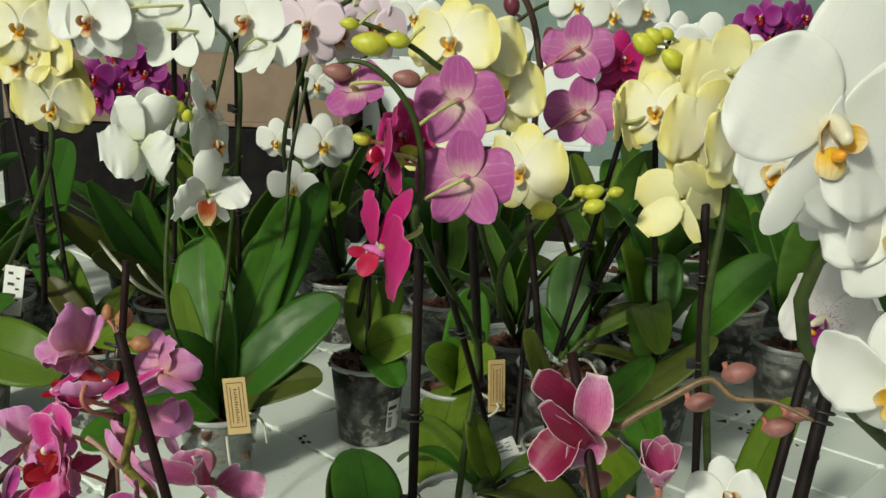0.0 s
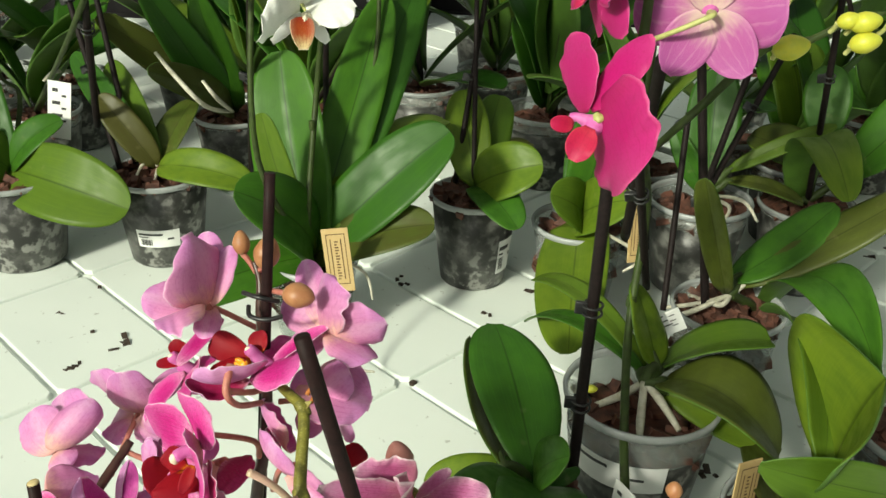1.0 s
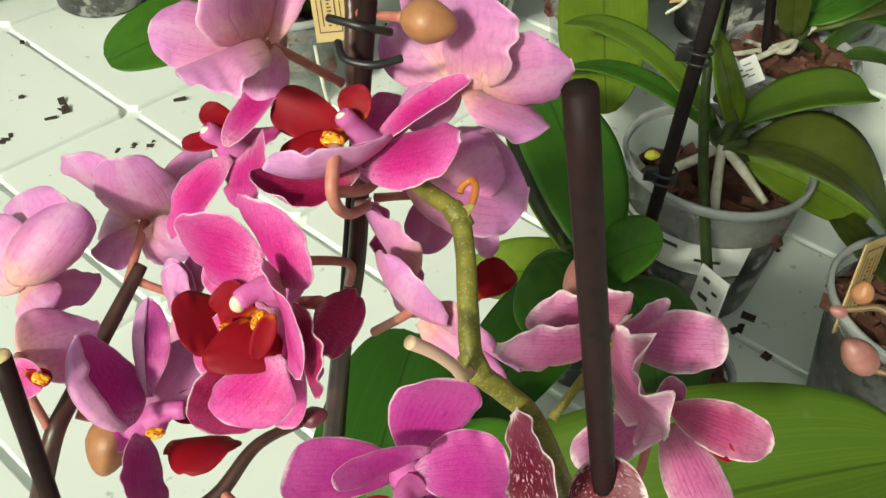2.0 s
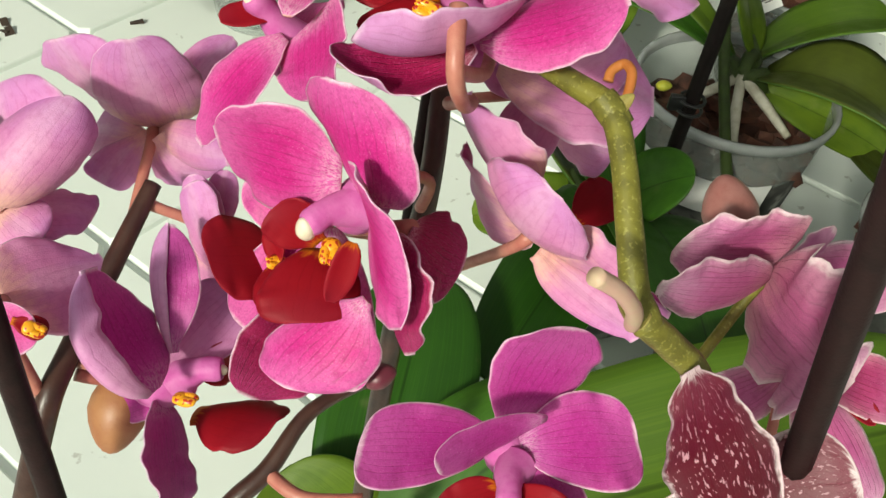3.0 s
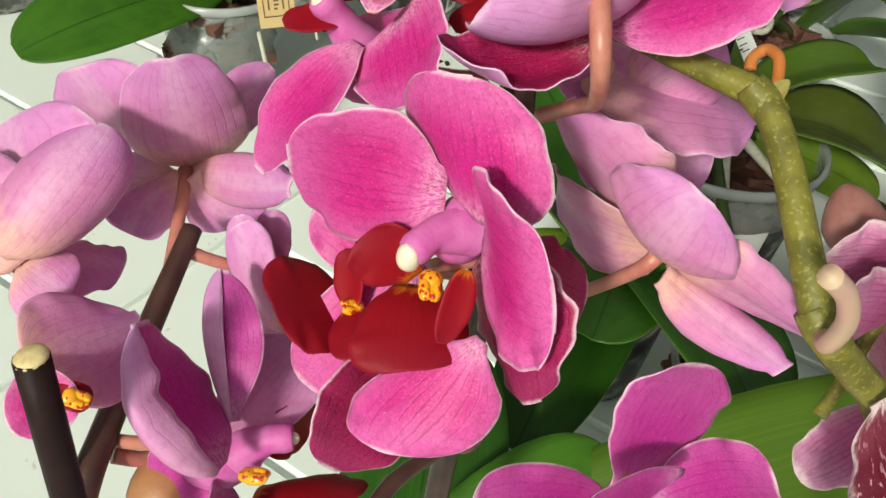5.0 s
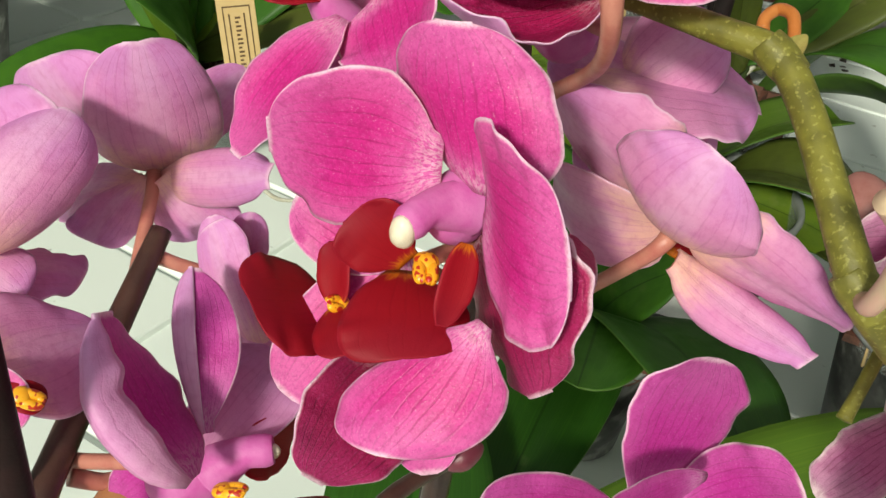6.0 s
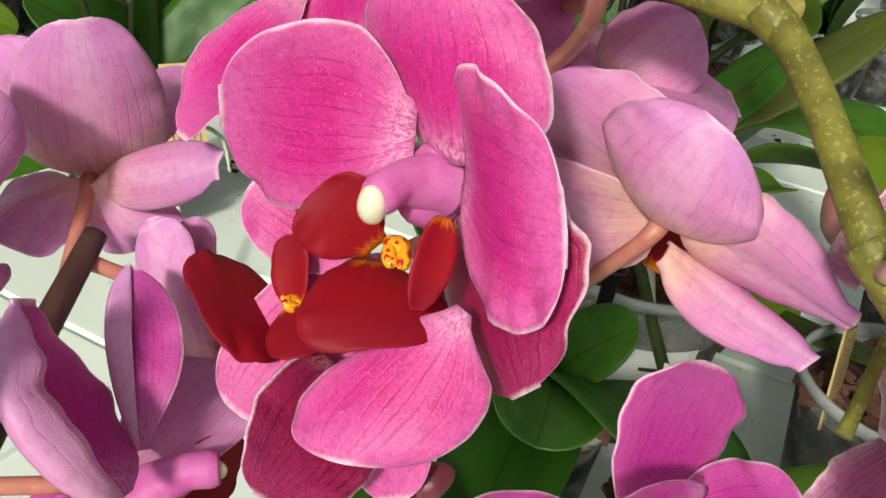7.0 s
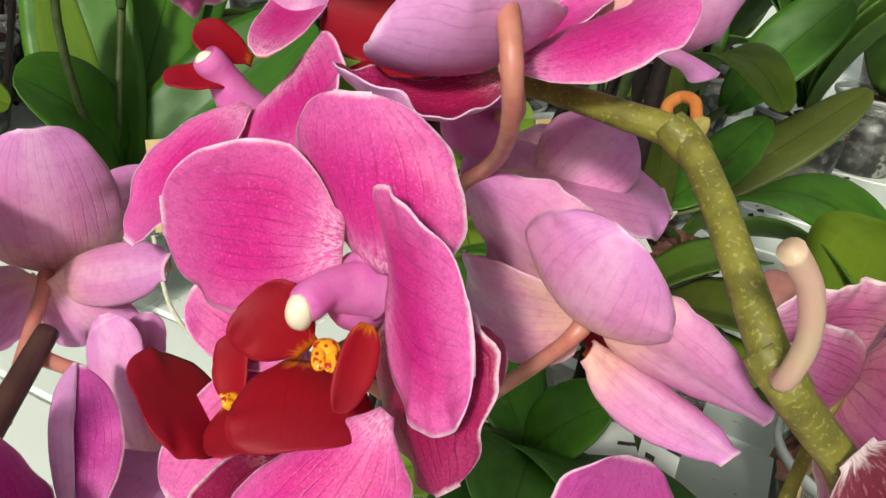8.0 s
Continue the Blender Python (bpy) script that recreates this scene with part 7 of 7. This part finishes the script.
spike(p, [C, (0.1511, 0.9700, 0.8475), (0.1321, 0.9350, 0.9913), (0.1387, 0.9397, 1.0941), (0.1299, 0.9643, 1.1547), (0.1051, 0.9855, 1.1847), (0.0881, 0.9876, 1.1978), (0.0911, 0.9873, 1.2162)], (0.0034, 0.0034, 0.0034, 0.003, 0.0028, 0.0024, 0.002, 0.0016), SPIKE)
for at, f, v, s in (((0.1212, 0.9398, 1.1407), (0.4308, -0.8988, -0.0814), 1, 0.0437), ((0.0802, 0.9621, 1.1551), (-0.1800, -0.9783, 0.1024), 2, 0.0336), ((0.1346, 0.9569, 1.1867), (-0.1317, 0.9839, -0.1211), 0, 0.0386), ((0.1381, 0.9201, 1.1347), (0.7401, -0.6450, 0.1906), 2, 0.0386), ((0.1000, 0.9777, 1.1802), (0.0901, 0.9867, 0.1356), 1, 0.0336), ((0.0560, 0.9631, 1.1448), (-0.9064, 0.3965, -0.1453), 0, 0.0286)):
    flower(p, at, f, (0, 0, 1), s, "yellow", Vector(at) + Vector((0.025, 0.03, 0.015)), GREEN_STALK, v)
bloom((0.1013, 0.9201, 1.0930), (0.1263, 0.9501, 1.1080), [
    ("petal", (0.0672, 0.9334, 1.0940), (0.341, 0.922, 0.183), 0.0370, -2.8, 20.3, dict(a=0.41, b=0.385, claw=0.55, skew=0.142, twist=1.6, root=(0.1012, 0.9208, 1.0940))),
    ("dorsal_sepal", (0.1243, 0.9191, 1.1081), (-0.304, 0.774, 0.556), 0.0592, -3.7, 27.4, dict(a=0.415, b=0.407, claw=0.55, skew=-0.1, twist=3.1, root=(0.1008, 0.9210, 1.0925))),
    ("petal", (0.1404, 0.9547, 1.0843), (-0.672, 0.715, 0.193), 0.0340, -9.5, -2.4, dict(a=0.408, b=0.344, claw=0.55, skew=0.011, twist=-2.9, root=(0.1049, 0.9195, 1.0915))),
    ("sepal", (0.0732, 0.9199, 1.0623), (0.300, 0.901, -0.312), 0.0280, -7.4, 16.1, dict(a=0.396, b=0.384, claw=0.55, skew=-0.114, twist=-1, root=(0.1004, 0.9196, 1.0874))),
    ("sepal", (0.1179, 0.9232, 1.0551), (0.354, 0.894, 0.276), 0.0130, -9.2, 8.8, dict(a=0.398, b=0.404, claw=0.55, skew=0.011, root=(0.1014, 0.9193, 1.0887)))], mats=(YELLOW, YELLOW_BACK), thick=0.0014, stalk=GREEN_STALK, plant=p)
for at, s in (((0.0678, 0.9731, 1.2074), 0.0118), ((0.0912, 0.9710, 1.1960), 0.0109), ((0.0850, 0.9716, 1.2160), 0.0067), ((0.0754, 0.9725, 1.2134), 0.0092)):
    bud(p, at, (-0.5, -0.2, 0.4), s, BUD_YELLOW, Vector(at) + Vector((0.015, 0.01, -0.008)), 0.8, GREEN_STALK)

p = orchid((-0.837, 1.435), "pale yellow orchid with orange-streaked lips")
pot(p)
rosette(p, 6, 5, 0.18, 0.07, 0.10)
stake(p, (-0.6496, 1.2621, 0.8537), (-0.5310, 1.0836, 1.1752), 0.003, STAKE, (0.4, 0.7))
spike(p, [p.location + Vector((0, 0, 0.1)), (-0.5431, 1.1114, 1.0547), (-0.5378, 1.0968, 1.1459), (-0.5485, 1.0925, 1.2197)], 0.003, SPIKE)
for at, f, v, s in (((-0.5347, 1.0630, 1.2029), (0.3273, -0.9175, 0.2259), 0, 0.042), ((-0.5244, 1.0782, 1.1783), (-0.1936, -0.9599, 0.2030), 1, 0.0403), ((-0.5425, 1.0762, 1.1665), (-0.3076, -0.9324, 0.1897), 2, 0.0386), ((-0.5124, 1.0727, 1.1281), (0.2426, -0.9155, -0.3209), 0, 0.042), ((-0.5196, 1.0984, 1.1494), (0.0685, 0.9927, 0.0996), 1, 0.0378)):
    flower(p, at, f, (0, 0, 1), s, "yellow", Vector(at) + Vector((0.01, 0.04, -0.03)), GREEN_STALK, v)

# ---- mauve orchid on a maroon spike ----
p = orchid((0.064, 1.551), "mauve orchid on a maroon spike, flowers turned away")
pot(p)
rosette(p, 8, 6, 0.19, 0.07, 0.10)
spike(p, [p.location + Vector((0, 0, 0.1)), (-0.0193, 1.2257, 1.0782), (-0.0208, 1.1922, 1.1610), (-0.0320, 1.1928, 1.2252), (-0.0485, 1.1909, 1.2592)], 0.0036, MAROON)
for at, f, v, s in (((0.0149, 1.1209, 1.1985), (-0.0238, 0.9752, -0.2200), 0, 0.0353), ((0.0230, 1.1101, 1.1392), (-0.0749, 0.9721, -0.2224), 1, 0.037), ((0.0595, 1.1520, 1.1912), (0.3378, -0.9137, 0.2258), 2, 0.0302), ((0.0599, 1.1669, 1.1566), (-0.2375, -0.8779, 0.4159), 0, 0.0286)):
    flower(p, at, f, (0, 0, 1), s, "crimson", Vector(at) + Vector((-0.045, 0.01, -0.03)), PEDICEL, v)
for at, s in (((-0.0124, 1.1531, 1.2095), 0.0118), ((-0.0539, 1.1506, 1.2416), 0.0118), ((-0.0632, 1.1504, 1.1944), 0.0084)):
    bud(p, at, (-0.2, -0.2, 0.8), s, BUD_MAROON, Vector(at) + Vector((0.01, 0.01, -0.012)), 0.75)

# ---- white and blush orchids behind ----
WHITES = ((-0.484, 1.551), (-0.258, 1.767), (0.284, 1.667), (0.585, 1.41), (-1.101, 1.659))
SPRAYS = ((((-0.3136, 1.3937, 1.0621), 0.042), ((-0.3582, 1.4060, 1.0004), 0.0378), ((-0.3970, 1.4534, 1.0557), 0.0336)),
          (((-0.3166, 1.5592, 1.1494), 0.0378), ((-0.2304, 1.6190, 1.2351), 0.042), ((-0.3972, 1.6629, 1.1249), 0.0336), ((-0.2763, 1.6518, 1.2388), 0.0378)),
          (((0.0650, 1.5973, 1.2470), 0.042), ((0.1117, 1.6352, 1.2533), 0.042), ((0.0113, 1.6790, 1.2603), 0.042), ((-0.0880, 1.6360, 1.2018), 0.0378), ((-0.0827, 1.6319, 1.0951), 0.0336)),
          (((0.1818, 1.4252, 1.2040), 0.0462), ((0.2347, 1.4164, 1.1814), 0.042), ((0.1509, 1.4698, 1.2099), 0.042), ((0.2123, 1.3772, 1.1337), 0.0378)),
          (((-0.7436, 1.3332, 1.2212), 0.042), ((-0.6965, 1.3622, 1.2449), 0.042)))
for k, (at, spray) in enumerate(zip(WHITES, SPRAYS)):
    p = orchid(at, "white orchid with yellow lips further back on the bench")
    pot(p)
    rosette(p, 20 + k, 6, 0.2, 0.075, 0.10, az0=40 * k)
    top = Vector(spray[0][0]) + Vector((0.01, 0.05, 0.02))
    C = p.location + Vector((0, 0, 0.1))
    spike(p, [C, C.lerp(top, 0.5) + Vector((0.02, 0, 0.04)), top] + [Vector(at) + Vector((0, 0.05, 0.02)) for at, s in spray[1:]], 0.003, SPIKE)
    stake(p, C, C.lerp(top, 0.9) + Vector((0.01, 0.01, 0)), 0.0026, STAKE, (0.5,))
    for i, (at, s) in enumerate(spray):
        flower(p, at, (random.uniform(-.5, .5), -0.9, random.uniform(-.35, .1)), (0, 0, 1), s, "white_small", Vector(at) + Vector((0, 0.05, 0.02)), GREEN_STALK, i)

p = orchid((-0.355, 1.667), "blush-pink orchid with rust lips behind the others")
pot(p)
rosette(p, 31, 5, 0.18, 0.07, 0.10)
C = p.location + Vector((0, 0, 0.1))
stake(p, C, (-0.3355, 1.3457, 1.1843), 0.003, STAKE, (0.4, 0.6))
spike(p, [C, (-0.3701, 1.4060, 1.0233), (-0.3253, 1.3483, 1.1706), (-0.3010, 1.3136, 1.2195), (-0.2519, 1.2839, 1.2462)], 0.003, SPIKE)
for at, f, v, s in (((-0.2909, 1.2408, 1.2154), (-0.1711, -0.9795, 0.1062), 0, 0.0454), ((-0.2639, 1.2648, 1.2069), (0.6345, -0.7660, 0.1029), 1, 0.042), ((-0.2258, 1.2904, 1.2147), (0.4326, -0.8736, 0.2227), 0, 0.042), ((-0.2491, 1.3013, 1.2404), (-0.1362, 0.9907, -0.0077), 1, 0.042)):
    flower(p, at, f, (0, 0, 1), s, "blush", Vector(at) + Vector((0.0, 0.05, 0.03)), GREEN_STALK, v)

for foot, spots in (((-0.753, 1.742), ((-0.6063, 1.3374, 1.1430), (-0.5841, 1.3620, 1.1318), (-0.5605, 1.3862, 1.1203), (-0.5273, 1.3752, 1.1259), (-0.5646, 1.3728, 1.1543), (-0.6088, 1.3615, 1.1123), (-0.5652, 1.3599, 1.1765), (-0.5189, 1.3919, 1.1216), (-0.5919, 1.3736, 1.1718), (-0.5466, 1.3676, 1.1477))), ((0.522, 1.618), ((0.2715, 1.5741, 1.2483), (0.3074, 1.5794, 1.2456), (0.2968, 1.5944, 1.2299), (0.3224, 1.5636, 1.2495), (0.2836, 1.5846, 1.2255), (0.2621, 1.6008, 1.2368)))):
    p = orchid(foot, "dense small purple orchid at the back of the bench")
    pot(p)
    rosette(p, int(foot[1] * 100), 5, 0.17, 0.065, 0.10)
    C = p.location + Vector((0, 0, 0.1))
    mid = Vector(spots[2]) + Vector((0, 0.04, 0))
    spike(p, [C, C.lerp(mid, 0.6) + Vector((0.02, 0, 0.03)), mid, Vector(spots[0]) + Vector((0, 0.04, 0))], 0.003, MAROON)
    for i, q in enumerate(spots):
        flower(p, q, (random.uniform(-.7, .7), -0.7, random.uniform(-.4, .4)), (0, 0, 1), 0.027, "purple", mid, PEDICEL, i)

# ---- the large cream flowers close by at the start ----
p = orchid((0.47, 0.78), "tall cream-white orchid with golden lips on a dark stake")
pot(p)
rosette(p, 41, 4, 0.17, 0.07, 0.10, az0=30, rise=20)
C = p.location + Vector((0, 0, 0.1))
stake(p, C, (0.1335, 0.5798, 1.1494), 0.0036, STAKE, (0.5,))
stake(p, (0.1533, 0.7038, 0.9074), (0.1858, 0.7416, 1.0847), 0.0034, STAKE, (0.5,))
stake(p, (0.1522, 0.7740, 0.8645), (0.1860, 0.8245, 0.9956), 0.0030, STAKE)
spike(p, [C, (0.1339, 0.5831, 1.0612), (0.1288, 0.5492, 1.1650), (0.1165, 0.5302, 1.2144), (0.1012, 0.5251, 1.2363)], 0.003, SPIKE)
for at, f, v, s in (((0.1305, 0.5322, 1.1715), (0.7194, -0.6884, 0.0927), 1, 0.042), ((0.1054, 0.6051, 1.1563), (-0.7700, -0.6255, -0.1264), 0, 0.0302), ((0.1522, 0.6909, 1.1303), (0.0918, 0.9729, -0.2122), 1, 0.0269), ((0.1300, 0.5198, 1.1451), (-0.4470, -0.8925, -0.0604), 1, 0.0302), ((0.1278, 0.4985, 1.0962), (-0.5269, -0.7983, -0.2918), 0, 0.0302)):
    flower(p, at, f, (0, 0, 1), s, "cream", Vector(at) + Vector((0.03, 0.04, 0.03)), GREEN_STALK, v)
flower(p, (0.0992, 0.5138, 1.1829), (0.1889, -0.9732, -0.1314), (0.12, 0, 1), 0.044, "cream", (0.1292, 0.5538, 1.2129), GREEN_STALK, 0, {"petal_l": (160, 0.86, 1.05, 2, -16, 12, 0), "dorsal_sepal": (80, 1.15, 0.95, 0, -10, -14, 0), "sepal_l": (262, 1.05, 0.34, -4, -20, -14, 0)})
flower(p, (0.1439, 0.6469, 1.0759), (-0.8242, -0.5613, 0.0744), (0, 0, 1), 0.031, "dapple", (0.1701, 0.6731, 1.0729), GREEN_STALK, 0)

# ---- low dusky-pink orchid in front at the start ----
p = orchid((0.089, 0.456), "dusky pink orchid with white-edged petals and bare buds")
pot(p, 0.045, 0.085)
C = p.location + Vector((0, 0, 0.085))
rosette(p, 43, 2, 0.07, 0.03, 0.085, LEAF_DARK)
stake(p, C, (0.0187, 0.5947, 1.0677), 0.0026, STAKE_BROWN)
spike(p, [C, (0.0292, 0.5830, 1.0161), (0.0429, 0.5824, 1.0387), (0.0635, 0.5859, 1.0527), (0.0801, 0.5871, 1.0626), (0.0911, 0.5828, 1.0563), (0.1073, 0.5795, 1.0572), (0.1231, 0.5735, 1.0524)], (0.0022, 0.0022, 0.0020, 0.0018, 0.0016, 0.0014, 0.0011, 0.0008), TWIG)
for at, s in (((0.0997, 0.6216, 1.0547), 0.0084), ((0.0826, 0.6190, 1.0391), 0.0076), ((0.1179, 0.6094, 1.0333), 0.0076), ((0.1256, 0.6101, 1.0399), 0.0059), ((0.0394, 0.6136, 1.0144), 0.0076), ((0.0347, 0.6067, 0.9992), 0.0084)):
    bud(p, at, (0.6, -0.2, 0.3), s, BUD_PINK, Vector(at) + Vector((-0.007, 0.002, 0.004)), 0.7)
bloom((0.0251, 0.5725, 1.0386), (0.0378, 0.5861, 1.0239), [
    ("dorsal_sepal", (0.0022, 0.5665, 1.0633), (0.696, -0.333, 0.636), 0.0234, 12.2, 35.8, dict(a=0.412, b=0.354, claw=0.55, skew=-0.057, twist=-8.7, root=(0.0250, 0.5741, 1.0423))),
    ("petal", (0.0302, 0.5802, 1.0634), (0.027, -0.940, 0.341), 0.0195, 9, 45.3, dict(a=0.354, b=0.443, claw=0.55, skew=-0.061, twist=-1.8, root=(0.0286, 0.5712, 1.0386), mats=(FADED_BACK, FADED_BACK))),
    ("petal", (0.0066, 0.5661, 1.0199), (-0.450, -0.670, 0.590), 0.024, 8, 37.5, dict(a=0.415, b=0.344, claw=0.55, skew=-0.01, twist=-3.1, root=(0.0214, 0.5724, 1.0383))),
    ("sepal", (0.0079, 0.5556, 1.0587), (0.138, -0.894, -0.427), 0.0157, 14.5, 57.9, dict(a=0.393, b=0.415, claw=0.55, twist=-3.4, root=(0.0289, 0.5706, 1.0342))),
    ("sepal", (0.0254, 0.5733, 1.0213), (0.425, -0.901, -0.085), 0.0222, 6.7, 41.3, dict(a=0.388, b=0.434, claw=0.55, skew=-0.03, root=(0.0268, 0.5724, 1.0387), mats=(FADED_BACK, FADED_BACK)))], mats=(DUSK, FADED_BACK), thick=0.0012, plant=p)
flower(p, (0.0579, 0.5537, 1.0253), (-0.0714, -0.4451, 0.8927), (0.0490, 0.2319, 0.9715), 0.020, "faded", (0.0468, 0.5691, 1.0109), PEDICEL, 1, {"lip": None, "dorsal_sepal": (90, 1.2, 0.8, 62, 10, 70, 0), "petal_l": (150, 1.2, .8, 62, 10, 70, 0), "petal_r": (30, 1.2, .8, 62, 10, 70, 0), "sepal_l": (216, 1.1, .8, 60, 10, 70, 0), "sepal_r": (324, 1.1, .8, 60, 10, 70, 0)})
flower(p, (0.0903, 0.5741, 1.0133), (0.2036, -0.8288, 0.5212), (0, 0, 1), 0.018, "white", (0.0944, 0.5936, 0.9885), GREEN_STALK, 1)
# ---- leafy pots filling the middle of the bench ----
for k, (x, y, L) in enumerate(((-0.164, 1.583, 0.16), (-0.462, 1.926, 0.19), (-0.762, 1.906, 0.19), (0.266, 2.015, 0.18), (-0.638, 1.742, 0.187), (-0.310, 2.060, 0.17), (-0.118, 1.784, 0.17), (0.13, 1.867, 0.17), (0.345, 1.490, 0.187), (0.56, 1.161, 0.187), (-0.985, 1.576, 0.17), (-1.016, 1.244, 0.17), (0.697, 1.535, 0.17), (0.150, 1.462, 0.17), (-0.590, 1.615, 0.17), (0.412, 1.867, 0.17), (-1.256, 1.95, 0.17), (0.81, 2.033, 0.17))):
    p = orchid((x, y), "leafy orchid in a smoky pot among the others")
    pot(p)
    rosette(p, 60 + k, 7, L, 0.075, 0.10, az0=37 * k, rise=34)
    if k % 2 == 0:
        stake(p, p.location + Vector((0.01, 0, 0.09)), p.location + Vector((0.03, 0.02, 0.42)), 0.0026, STAKE, (0.5,))
        spike(p, [p.location + Vector((0, 0, 0.1)), p.location + Vector((0.02, 0, 0.3)), p.location + Vector((0.06, 0.02, 0.5))], 0.003, SPIKE)
